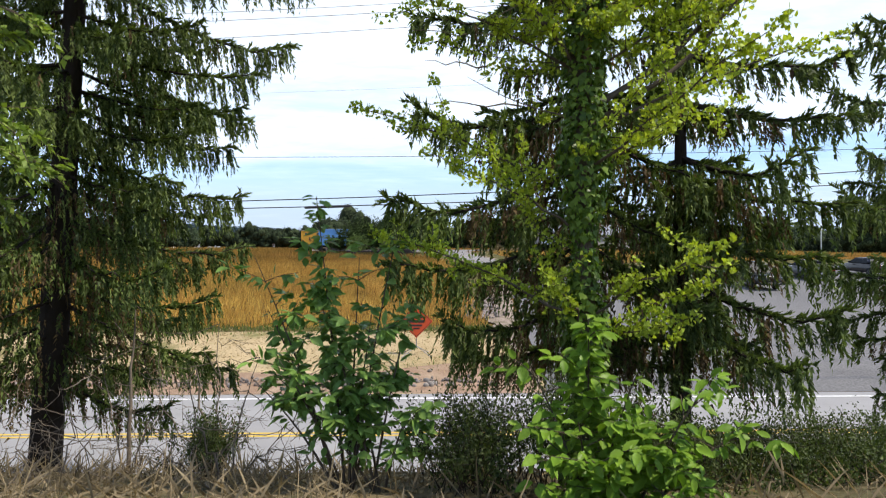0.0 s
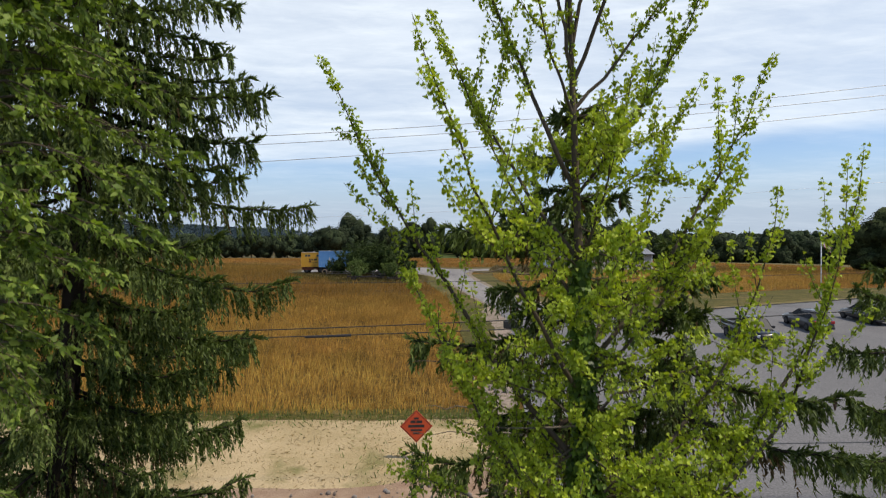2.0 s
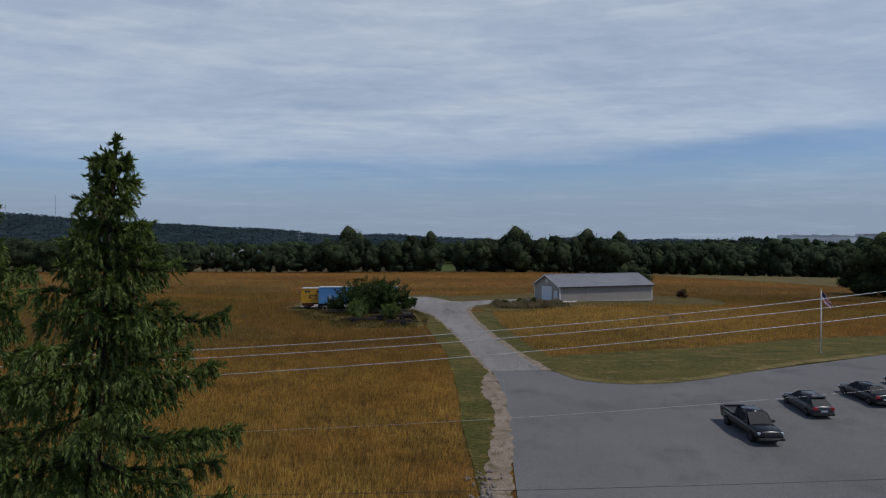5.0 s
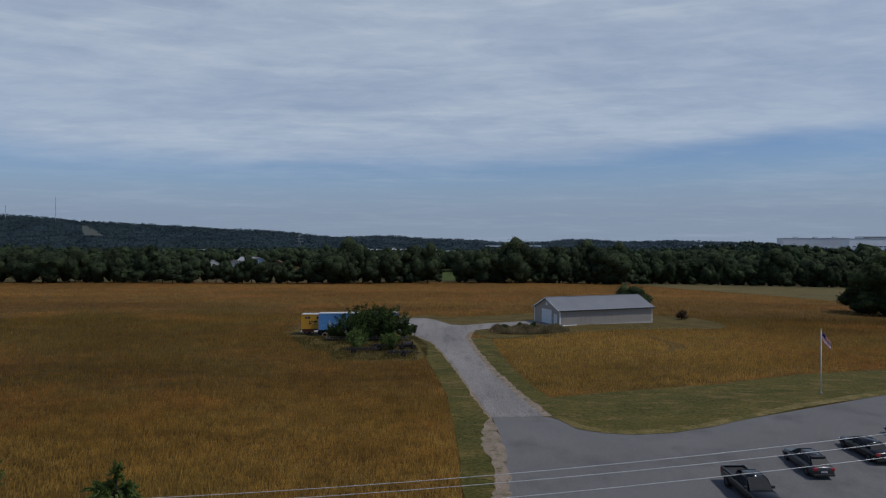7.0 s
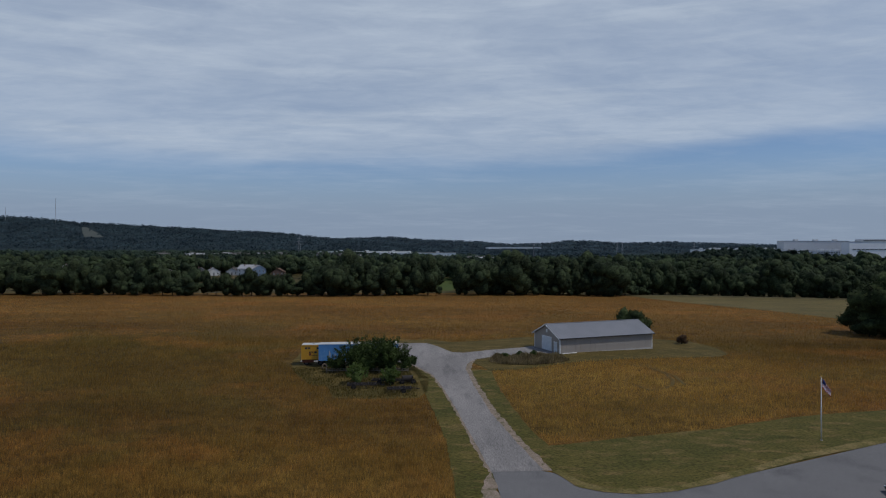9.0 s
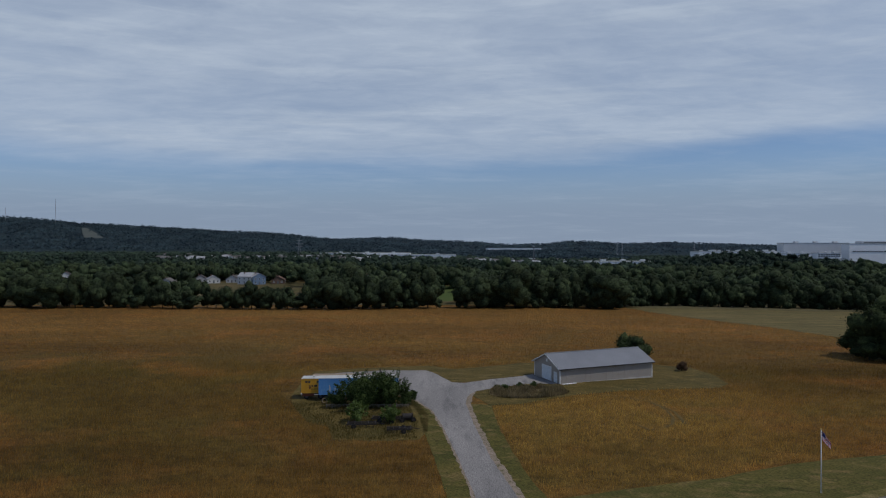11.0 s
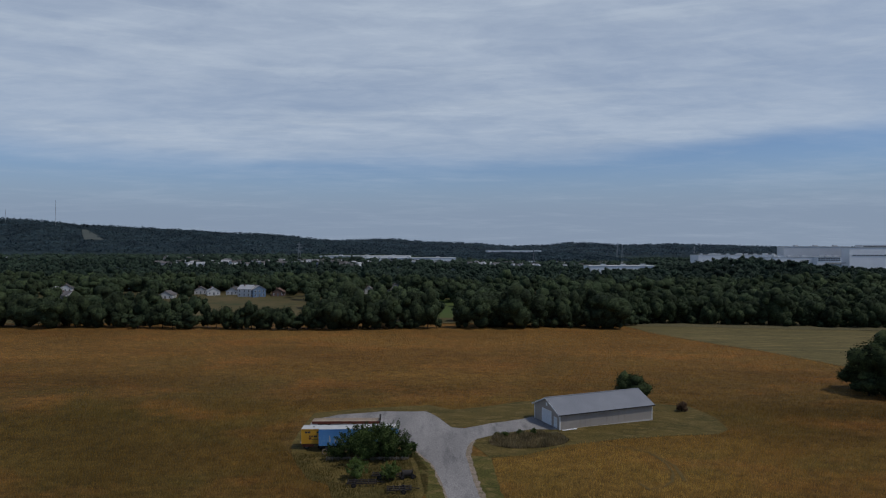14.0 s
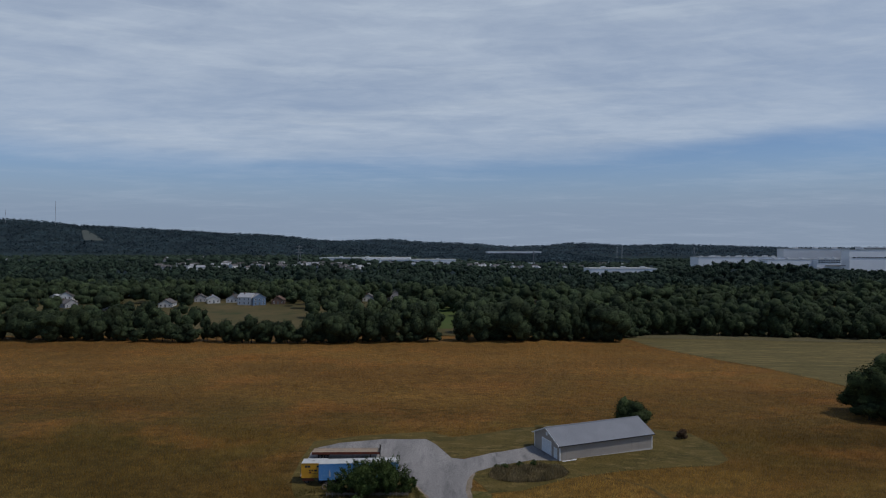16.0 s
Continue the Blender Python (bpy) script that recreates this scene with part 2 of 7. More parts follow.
M_SOIL = surface("bare_soil", (0.23, 0.145, 0.095), (0.33, 0.24, 0.165), 1.4, 18.0, 0.95, bump=0.8, depth=0.04)
M_ROAD = surface("worn_asphalt", (0.285, 0.280, 0.275), (0.235, 0.231, 0.228), 0.5, 60.0, 0.9, bump=0.3, depth=0.004)
M_LOT = surface("lot_asphalt", (0.131, 0.128, 0.127), (0.152, 0.148, 0.146), 0.10, 14.0, 0.9, bump=0.3, depth=0.004, third=(0.112, 0.109, 0.109), grain=0.5)
M_GRAVEL = surface("pale_gravel", (0.250, 0.234, 0.220), (0.178, 0.168, 0.160), 0.20, 9.0, 0.95, bump=0.6, depth=0.03, third=(0.135, 0.128, 0.124), stretch=(1, 0.22, 1), grain=0.5)
M_PINK = surface("crumbled_edge", (0.265, 0.208, 0.165), (0.175, 0.140, 0.100), 0.55, 9.0, 0.95, bump=0.6, depth=0.03, third=(0.100, 0.090, 0.045), grain=0.65)
M_WHITE_LINE = surface("white_road_paint", (0.70, 0.70, 0.68), (0.52, 0.52, 0.50), 2.0, 30.0, 0.8)
M_YELLOW_LINE = surface("yellow_road_paint", (0.62, 0.42, 0.06), (0.50, 0.33, 0.05), 2.0, 30.0, 0.8)
M_TAR = plain("tar", (0.02, 0.02, 0.02), 0.6)
M_STONE = surface("rubble_stone", (0.34, 0.31, 0.28), (0.22, 0.17, 0.14), 1.0, 20.0, 0.9, vary=0.35)
M_BARK = surface("spruce_bark", (0.048, 0.037, 0.029), (0.028, 0.022, 0.018), 5.0, 40.0, 0.95, bump=0.9, depth=0.02, stretch=(1, 1, 0.3))
M_GREYBARK = surface("grey_bark", (0.115, 0.090, 0.064), (0.070, 0.055, 0.040), 6.0, 50.0, 0.95, bump=0.8, depth=0.01, stretch=(1, 1, 0.3))
M_TWIG = surface("dead_twig", (0.21, 0.170, 0.125), (0.12, 0.095, 0.07), 4.0, 30.0, 0.95)
M_NEEDLE = leafy("spruce_needles", (0.040, 0.060, 0.018), (0.160, 0.212, 0.058), (0.9, 1.0, 0.4), 0.9, 0.6)
M_DEADNEEDLE = leafy("dry_needles", (0.070, 0.050, 0.025), (0.150, 0.108, 0.052), (1.0, 0.8, 0.5), 0.9, 0.8)
M_CONE = surface("spruce_cone", (0.17, 0.09, 0.05), (0.10, 0.055, 0.032), 20.0, 80.0, 0.8)
M_GINKGO = leafy("ginkgo_leaves", (0.210, 0.290, 0.030), (0.52, 0.62, 0.080), (1.0, 1.0, 0.40), 0.8, thin=0.45)
M_IVY = leafy("ivy_leaves", (0.040, 0.080, 0.016), (0.190, 0.290, 0.045), (0.8, 1.0, 0.4), 1.5, 0.35)
M_CHERRY = leafy("hanging_leaves", (0.100, 0.158, 0.030), (0.285, 0.375, 0.075), (0.9, 1.0, 0.4), 0.9, thin=0.42)
M_SAPLEAF = leafy("sapling_leaves", (0.095, 0.185, 0.040), (0.220, 0.350, 0.085), (0.9, 1.0, 0.4), 2.0, 0.4, True)
M_SAPREST = leafy("small_sapling_leaves", (0.095, 0.185, 0.040), (0.220, 0.350, 0.085), (0.9, 1.0, 0.4), 2.0, 0.4)
M_BUSHREST = leafy("small_bright_leaves", (0.120, 0.225, 0.024), (0.230, 0.370, 0.045), (0.9, 1.0, 0.35), 2.0, 0.4)
M_BUSHLEAF = leafy("bright_leaves", (0.110, 0.210, 0.022), (0.210, 0.340, 0.040), (0.9, 1.0, 0.35), 2.0, 0.4, True)
M_SHRUB = leafy("shrub_leaves", (0.032, 0.050, 0.015), (0.092, 0.118, 0.032), (0.9, 1.0, 0.4), 1.2)
M_DRYGRASS = leafy("dead_stems", (0.16, 0.125, 0.075), (0.34, 0.27, 0.165), (1.0, 0.9, 0.6), 1.2, 0.9)
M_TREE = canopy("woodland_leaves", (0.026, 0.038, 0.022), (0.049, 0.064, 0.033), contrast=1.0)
M_TREE2 = canopy("yard_tree_leaves", (0.030, 0.048, 0.017), (0.068, 0.095, 0.030), 0.5, 4.0, 0.2)
M_DULLTREE = canopy("field_tree_leaves", (0.024, 0.034, 0.016), (0.052, 0.066, 0.028), 0.5, 4.0, 0.2)
M_PALEBUSH = leafy("pale_bush_leaves", (0.080, 0.120, 0.035), (0.150, 0.200, 0.060), (0.9, 1.0, 0.4), 0.6, 0.7)
# aerial haze painted as a blue tint, stronger on the farther hills
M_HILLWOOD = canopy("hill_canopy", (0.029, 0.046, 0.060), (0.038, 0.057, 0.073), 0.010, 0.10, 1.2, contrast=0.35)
M_HILLBLUE = canopy("hazed_far_canopy", (0.040, 0.060, 0.080), (0.050, 0.072, 0.094), 0.010, 0.10, 1.5, contrast=0.3)
# bluer than the near crowns: distance haze put into the leaf colour
M_WOODFAR = canopy("hazed_wood_canopy", (0.022, 0.035, 0.028), (0.037, 0.053, 0.038), 0.035, 0.55, 1.2)
M_ROUGH = leafy("rough_grass", (0.060, 0.058, 0.018), (0.170, 0.128, 0.044), (1.0, 0.9, 0.5), 0.3, 0.9)
M_PALESTRAW = leafy("pale_straw", (0.32, 0.25, 0.145), (0.50, 0.40, 0.25), (1.0, 0.9, 0.6), 1.2, 0.9)
M_TRACK = surface("flattened_straw", (0.120, 0.078, 0.026), (0.090, 0.064, 0.021), 0.4, 6.0, 0.95, bump=0.4, depth=0.04, grain=0.7)
M_REDBUSH = leafy("reddish_bush_leaves", (0.075, 0.048, 0.030), (0.135, 0.085, 0.050), (1.0, 0.8, 0.5), 0.6, 0.8)
M_WEED = leafy("tall_weeds", (0.130, 0.108, 0.062), (0.330, 0.262, 0.150), (1.0, 0.9, 0.5), 0.5, 0.9)
# haze put into this base colour too: blue-green stands for distance
M_HILL = surface("hazed_wooded_hill", (0.011, 0.021, 0.026), (0.022, 0.037, 0.039), 0.006, 0.050, 0.95, bump=1.0, depth=12.0, grain=0.8)
M_CLEARING = surface("faded_clearing", (0.082, 0.090, 0.078), (0.066, 0.076, 0.068), 0.02, 0.2, 0.95)
M_ROOF = surface("ribbed_steel_roof", (0.160, 0.166, 0.182), (0.188, 0.194, 0.210), 0.3, 6.0, 0.55, 0.0, 0.05, 0.003)
M_SIDING = surface("taupe_steel_siding", (0.335, 0.300, 0.262), (0.300, 0.268, 0.235), 0.3, 6.0, 0.6, 0.0, 0.05, 0.003)
M_TRIM = plain("white_trim", (0.74, 0.74, 0.73), 0.6)
M_SHEDDOOR = plain("pale_door", (0.62, 0.66, 0.69), 0.5)
M_CONCRETE = surface("concrete", (0.48, 0.46, 0.43), (0.38, 0.36, 0.34), 0.6, 15.0, 0.9)
M_BLUE = surface("faded_blue_paint", (0.075, 0.235, 0.50), (0.105, 0.28, 0.54), 0.5, 9.0, 0.5, third=(0.16, 0.34, 0.56))
M_YELLOW = surface("ochre_yellow_paint", (0.62, 0.32, 0.022), (0.52, 0.26, 0.02), 0.5, 9.0, 0.5)
M_ROOFWHITE = surface("chalky_white_roof", (0.48, 0.48, 0.46), (0.37, 0.37, 0.35), 0.5, 9.0, 0.7)
M_RUST = surface("rusty_steel", (0.165, 0.052, 0.030), (0.10, 0.038, 0.026), 0.8, 14.0, 0.85)
M_DECK = surface("weathered_planks", (0.33, 0.255, 0.185), (0.25, 0.20, 0.15), 0.6, 12.0, 0.9, vary=0.2)
M_DARKSTEEL = surface("dark_rusted_iron", (0.014, 0.011, 0.010), (0.028, 0.020, 0.016), 1.0, 15.0, 0.8)
M_RUBBER = plain("black_rubber", (0.018, 0.018, 0.018), 0.85)
M_RIM = plain("alloy_rim", (0.06, 0.06, 0.065), 0.45, 0.6)
M_BLACKPAINT = plain("black_car_paint", (0.006, 0.006, 0.007), 0.25, 0.0, 0.25, spec=0.35)
M_GREYPAINT = plain("dark_grey_car_paint", (0.045, 0.045, 0.050), 0.28, 0.3, 0.25, spec=0.35)
M_NAVYPAINT = plain("dark_car_paint", (0.008, 0.007, 0.009), 0.25, 0.0, 0.25, spec=0.35)
M_CARGLASS = plain("tinted_glass", (0.022, 0.026, 0.031), 0.38, spec=0.05)
M_HEADLIGHT = plain("clear_lens", (0.65, 0.66, 0.68), 0.15, 0.0, 1.0)
M_TAIL = plain("red_lens", (0.42, 0.012, 0.014), 0.2, 0.0, 1.0)
M_CHROME = plain("chrome", (0.55, 0.55, 0.56), 0.18, 1.0)
M_PLATE = plain("pale_plate", (0.55, 0.56, 0.58), 0.5)
M_BLACKTRIM = plain("black_plastic", (0.02, 0.02, 0.021), 0.7)
M_POLE = plain("white_pole_paint", (0.72, 0.72, 0.72), 0.45)
M_GOLD = plain("gilt_ball", (0.60, 0.42, 0.12), 0.3, 0.8)
M_FLAGRED = plain("flag_red", (0.40, 0.022, 0.035), 0.8)
M_FLAGWHITE = plain("flag_white", (0.52, 0.52, 0.53), 0.8)
M_FLAGBLUE = plain("flag_blue", (0.022, 0.032, 0.13), 0.8)
M_SIGN = surface("orange_mesh_sign", (0.62, 0.085, 0.022), (0.54, 0.065, 0.018), 3.0, 60.0, 0.6)
M_INK = plain("black_lettering", (0.03, 0.022, 0.02), 0.7)
M_GALV = plain("galvanised_steel", (0.33, 0.33, 0.33), 0.45, 0.7)
M_WIRE = plain("weathered_wire", (0.52, 0.52, 0.52), 0.5, 0.2)
M_WIREBLACK = plain("black_cable", (0.022, 0.022, 0.024), 0.6)
M_HOUSEWHITE = surface("white_house_siding", (0.62, 0.62, 0.61), (0.54, 0.54, 0.53), 0.4, 4.0, 0.7, vary=0.15)
M_HOUSEGREY = surface("grey_house_siding", (0.33, 0.33, 0.34), (0.28, 0.28, 0.29), 0.4, 4.0, 0.7, vary=0.15)
M_HOUSEBLUE = surface("blue_house_siding", (0.13, 0.20, 0.30), (0.11, 0.17, 0.26), 0.4, 4.0, 0.7)
M_SHINGLE = surface("dark_shingles", (0.085, 0.080, 0.080), (0.12, 0.11, 0.105), 0.5, 6.0, 0.9, vary=0.3)
M_BRICKROOF = surface("brown_shingles", (0.16, 0.105, 0.080), (0.12, 0.080, 0.065), 0.5, 6.0, 0.9)
M_PANE = plain("window_glass", (0.045, 0.055, 0.068), 0.08, 0.0, 0.5)
M_WAREHOUSE = surface("white_wall_panels", (0.84, 0.85, 0.85), (0.76, 0.77, 0.78), 0.03, 0.5, 0.7)
M_PLANTGREY = surface("grey_wall_panels", (0.55, 0.57, 0.59), (0.50, 0.52, 0.54), 0.03, 0.5, 0.7)
M_PANELDARK = plain("dark_panels", (0.10, 0.11, 0.12), 0.6)
M_HAYFIELD = surface("pale_hay_field", (0.122, 0.094, 0.035), (0.078, 0.066, 0.024), 0.045, 0.8, 0.95, bump=0.5, depth=0.10, third=(0.165, 0.122, 0.046), stretch=(0.35, 3.0, 1), grain=0.7)
M_DULLFIELD = surface("dry_pasture", (0.105, 0.078, 0.034), (0.068, 0.060, 0.024), 0.03, 1.0, 0.95, bump=0.4, depth=0.06, third=(0.045, 0.052, 0.020))
M_GREENFIELD = surface("green_pasture", (0.055, 0.085, 0.024), (0.07, 0.09, 0.026), 0.04, 1.0, 0.95, bump=0.4, depth=0.05)
M_FENCEWOOD = surface("grey_fence_wood", (0.24, 0.20, 0.155), (0.17, 0.145, 0.115), 1.0, 14.0, 0.9)

# ---- tools ----
RNG = np.random.default_rng(7)


def tri_mesh(name, V, F):
    V, F = np.asarray(V, np.float32), np.asarray(F, np.int32)
    me = bpy.data.meshes.new(name)
    me.vertices.add(len(V))
    me.vertices.foreach_set("co", V.ravel())
    k = F.shape[1]
    me.loops.add(F.size)
    me.loops.foreach_set("vertex_index", F.ravel())
    me.polygons.add(len(F))
    me.polygons.foreach_set("loop_start", np.arange(0, F.size, k, dtype=np.int32))
    me.update(calc_edges=True)
    return me


def sheet_ob(name, V, F, material, parent=None, smooth=False, label=""):
    me = tri_mesh(name, V, F)
    if smooth:
        me.polygons.foreach_set("use_smooth", np.ones(len(F), bool))
    me.materials.append(material)
    ob = new(name, me)
    ob.parent = parent
    return tagged(ob, label)


def part(name, bm, material, parent=None, label="", smooth=False):
    me = bpy.data.meshes.new(name)
    bmesh.ops.recalc_face_normals(bm, faces=bm.faces)
    bm.to_mesh(me)
    bm.free()
    if smooth:
        me.polygons.foreach_set("use_smooth", np.ones(len(me.polygons), bool))
    me.materials.append(material)
    ob = new(name, me)
    ob.parent = parent
    return tagged(ob, label)


def thing(name, m, label, category, group="", kind=""):
    ob = new(name)
    ob.empty_display_size = 0.2
    ob.matrix_world = m
    return tagged(ob, label, category, group, kind)


def box(bm, x0, x1, y0, y1, z0, z1, bevel=0.0):
    made = bmesh.ops.create_cube(bm, size=1, matrix=Matrix.LocRotScale(((x0 + x1) / 2, (y0 + y1) / 2, (z0 + z1) / 2), None, (x1 - x0, y1 - y0, z1 - z0)))
    if bevel:
        edges = {e for v in made["verts"] for e in v.link_edges}
        bmesh.ops.bevel(bm, geom=list(edges), offset=bevel, segments=2, affect="EDGES", profile=0.6)
    return bm


def boxes(*spans, bevel=0.0):
    bm = bmesh.new()
    for s in spans:
        box(bm, *s, bevel=bevel)
    return bm


def rod(bm, a, b, r0, r1=None, sides=10):
    a, b = Vector(a), Vector(b)
    r1 = r0 if r1 is None else r1
    m = Matrix.Translation((a + b) / 2) @ (b - a).to_track_quat("Z", "Y").to_matrix().to_4x4()
    bmesh.ops.create_cone(bm, cap_ends=True, segments=sides, radius1=r0, radius2=max(r1, 1e-4), depth=(b - a).length, matrix=m)
    return bm


def prism(bm, outline, y0, y1):
    """A solid with the outline (x, z) from y0 to y1."""
    n = len(outline)
    a = [bm.verts.new((x, y0, z)) for x, z in outline]
    b = [bm.verts.new((x, y1, z)) for x, z in outline]
    bm.faces.new(a)
    bm.faces.new(b[::-1])
    for i in range(n):
        bm.faces.new((a[i], b[i], b[(i + 1) % n], a[(i + 1) % n]))
    return bm


def tubes(paths, sides=5):
    """Tapered tubes along paths of (points, radii): vertices and quads."""
    V, F, k = [], [], 0
    ang = np.arange(sides) * 2 * np.pi / sides
    for pts, rad in paths:
        pts, rad = np.asarray(pts, float), np.asarray(rad, float)
        d = np.gradient(pts, axis=0)
        d /= np.linalg.norm(d, axis=1)[:, None] + 1e-9
        ref = np.where(np.abs(d[:, 2:3]) > 0.9, [[1.0, 0, 0]], [[0, 0, 1.0]])
        u = np.cross(d, ref)
        u /= np.linalg.norm(u, axis=1)[:, None] + 1e-9
        w = np.cross(d, u)
        ring = pts[:, None] + rad[:, None, None] * (u[:, None] * np.cos(ang)[None, :, None] + w[:, None] * np.sin(ang)[None, :, None])
        V.append(ring.reshape(-1, 3))
        n = len(pts)
        i = np.arange(n - 1)[:, None] * sides
        j, j2 = np.arange(sides)[None], (np.arange(sides)[None] + 1) % sides
        F.append(np.stack([i + j, i + j2, i + sides + j2, i + sides + j], -1).reshape(-1, 4) + k)
        k += n * sides
    return np.concatenate(V), np.concatenate(F)


def unit(v):
    return v / (np.linalg.norm(v, axis=-1, keepdims=True) + 1e-9)


def blades(P, D, N, L, W, outline):
    """Flat leaves at P along D with normals N: outline is rows of (along, across, lift), fanned from its first row."""
    D = unit(D)
    S = unit(np.cross(N, D))
    N = np.cross(D, S)
    o = np.asarray(outline, float)
    L, W = np.broadcast_to(L, len(P)), np.broadcast_to(W, len(P))
    V = (P[:, None] + D[:, None] * (o[None, :, 0:1] * L[:, None, None]) + S[:, None] * (o[None, :, 1:2] * W[:, None, None])
         + N[:, None] * (o[None, :, 2:3] * W[:, None, None]))
    k = len(o)
    tri = np.array([(0, i, i + 1) for i in range(1, k - 1)])
    F = (np.arange(len(P))[:, None, None] * k + tri[None]).reshape(-1, 3)
    return V.reshape(-1, 3), F


def join(parts):
    V, F, k = [], [], 0
    for v, f in parts:
        V.append(v), F.append(f + k)
        k += len(v)
    return np.concatenate(V), np.concatenate(F)


NEEDLE = [(0, -0.5, 0), (0, 0.5, 0), (1, 0, 0)]
LEAF = [(0, 0, 0), (0.35, -0.5, 0.12), (1, 0, 0), (0.35, 0.5, 0.12)]
FAN = [(0, 0, 0), (0.8, -0.55, 0.1), (1.0, -0.2, 0), (1.0, 0.2, 0), (0.8, 0.55, 0.1)]
LOBED = [(0, 0, 0), (0.2, -0.5, 0), (0.5, -0.28, 0.05), (1, 0, 0), (0.5, 0.28, 0.05), (0.2, 0.5, 0)]

# ---- the ground ----
KNOT_Y = [-60, 0, 4.4, 8, 10.4, 11, 18.6, 20, 24, 34, 45, 50, 60, 72, 100, 110, 122, 135, 200, 285, 330, 400, 450, 700, 6000]
KNOT_Z = [4.2, 3.2, 2.6, 1.5, 0.15, 0, 0, 0.12, 0.55, 1.2, 1.8, 2.25, 2.6, 2.8, 3.6, 4.0, 4.25, 4.15, 4.4, 4.0, 2.0, 3.5, 5.5, 3.0, 3.0]


def ground_at(x, y):
    """Height of the ground, also of arrays."""
    x, y = np.asarray(x, float), np.asarray(y, float)
    near = np.where(y < 30, y - 0.02 * x * np.clip((30 - y) / 8, 0, 1), y)
    z = np.interp(near, KNOT_Y, KNOT_Z)
    far = np.clip((y - 480) / 500, 0, 1)
    z = z + far * np.interp(x / np.maximum(y, 1), [-0.2, 0.2], [4.0, -16.0])
    z = z + 26 * np.exp(-((x / np.maximum(y, 1) - 0.50) / 0.17) ** 2 - ((y - 900) / 250) ** 2)
    return z - np.clip(x - 30, 0, 200) * 0.02 * np.clip((y - 80) / 40, 0, 1) * np.clip((430 - y) / 70, 0, 1)


def grid_sheet(name, xs, ys, material, lift=0.0, wobble=0.0, kind="structure", label=""):
    X, Y = np.meshgrid(xs, ys)
    Z = ground_at(X, Y) + lift
    if wobble:
        Z = Z + wobble * (np.sin(X * 0.9 + Y * 0.37) + np.sin(X * 0.31 - Y * 0.83) + np.sin(X * 2.3 + 1.7 * Y)) / 3
    n, m = X.shape
    i = (np.arange(n - 1)[:, None] * m + np.arange(m - 1)[None])
    F = np.stack([i, i + 1, i + m + 1, i + m], -1).reshape(-1, 4)
    ob = sheet_ob(name, np.stack([X, Y, Z], -1).reshape(-1, 3), F, material, smooth=True)
    return tagged(ob, label, name.replace("_", " "), kind=kind)


def along(line, n):
    """n points at even steps along a line of (x, y)."""
    p = np.asarray(line, float)
    s = np.concatenate([[0], np.cumsum(np.linalg.norm(np.diff(p, axis=0), axis=1))])
    u = np.linspace(0, s[-1], n)
    return np.stack([np.interp(u, s, p[:, 0]), np.interp(u, s, p[:, 1])], -1)


def ribbon(name, a, b, material, lift, steps=80, across=8, ragged=0.0, kind="structure", label="", category=""):
    """A sheet laid on the ground between two edge lines."""
    A, B = along(a, steps), along(b, steps)
    for line in (A, B):
        tangent = np.gradient(line, axis=0)
        tangent /= np.linalg.norm(tangent, axis=1)[:, None] + 1e-9
        wander = np.convolve(RNG.normal(size=steps + 6), (0.12, 0.3, 0.45, 0.6, 0.45, 0.3, 0.12), "valid")
        line += (ragged * 0.6 * np.clip(wander, -1.6, 1.6))[:, None] * np.stack([-tangent[:, 1], tangent[:, 0]], -1)
    w = np.linspace(0, 1, across + 1)[None, :, None]
    P = A[:, None] * (1 - w) + B[:, None] * w
    Z = ground_at(P[..., 0], P[..., 1]) + lift
    m = across + 1
    i = (np.arange(steps - 1)[:, None] * m + np.arange(across)[None])
    F = np.stack([i, i + 1, i + m + 1, i + m], -1).reshape(-1, 4)
    ob = sheet_ob(name, np.concatenate([P, Z[..., None]], -1).reshape(-1, 3), F, material, smooth=True)
    return tagged(ob, label, category or name.replace("_", " "), kind=kind)


ys = np.unique(np.concatenate([np.arange(-60, 0, 6), np.arange(0, 60, 0.8), KNOT_Y[1:-1], np.arange(60, 300, 3), np.arange(300, 700, 20), np.arange(700, 1600, 50), np.arange(1600, 4900, 200)]))
xs = np.unique(np.concatenate([np.arange(-4800, -300, 250), np.arange(-300, -60, 8), np.arange(-60, 80, 1.6), np.arange(80, 320, 8), np.arange(320, 1200, 40), np.arange(1200, 4900, 250)]))
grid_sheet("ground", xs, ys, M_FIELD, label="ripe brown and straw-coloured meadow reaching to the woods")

# far country: pale hay field, pasture between the houses
ribbon("hay_field", [(89, 297), (91.8, 270.5), (104.9, 243), (117.4, 223.8), (126, 201), (133, 184), (230, 178)], [(91, 304), (100, 311), (120, 317), (138, 320), (180, 322), (240, 320)], M_HAYFIELD, 0.10, 90, 16, 0.12, label="pale mown hay field beside the woods")
ribbon("far_pasture", [(-900, 296), (-300, 300), (60, 302)], [(-900, 520), (-300, 520), (20, 520)], M_DULLFIELD, 0.15, 40, 6, label="dry pasture behind the tree line")
ribbon("green_pasture", [(-6, 330), (4, 330)], [(-10, 430), (22, 430)], M_GREENFIELD, 0.3, 8, 4, label="green strip of pasture seen between trees")
ribbon("wood_floor", [(60, 302), (500, 300), (1400, 300)], [(20, 520), (500, 700), (1600, 700)], M_BANK, 0.2, 30, 8, label="dark shaded woodland floor")

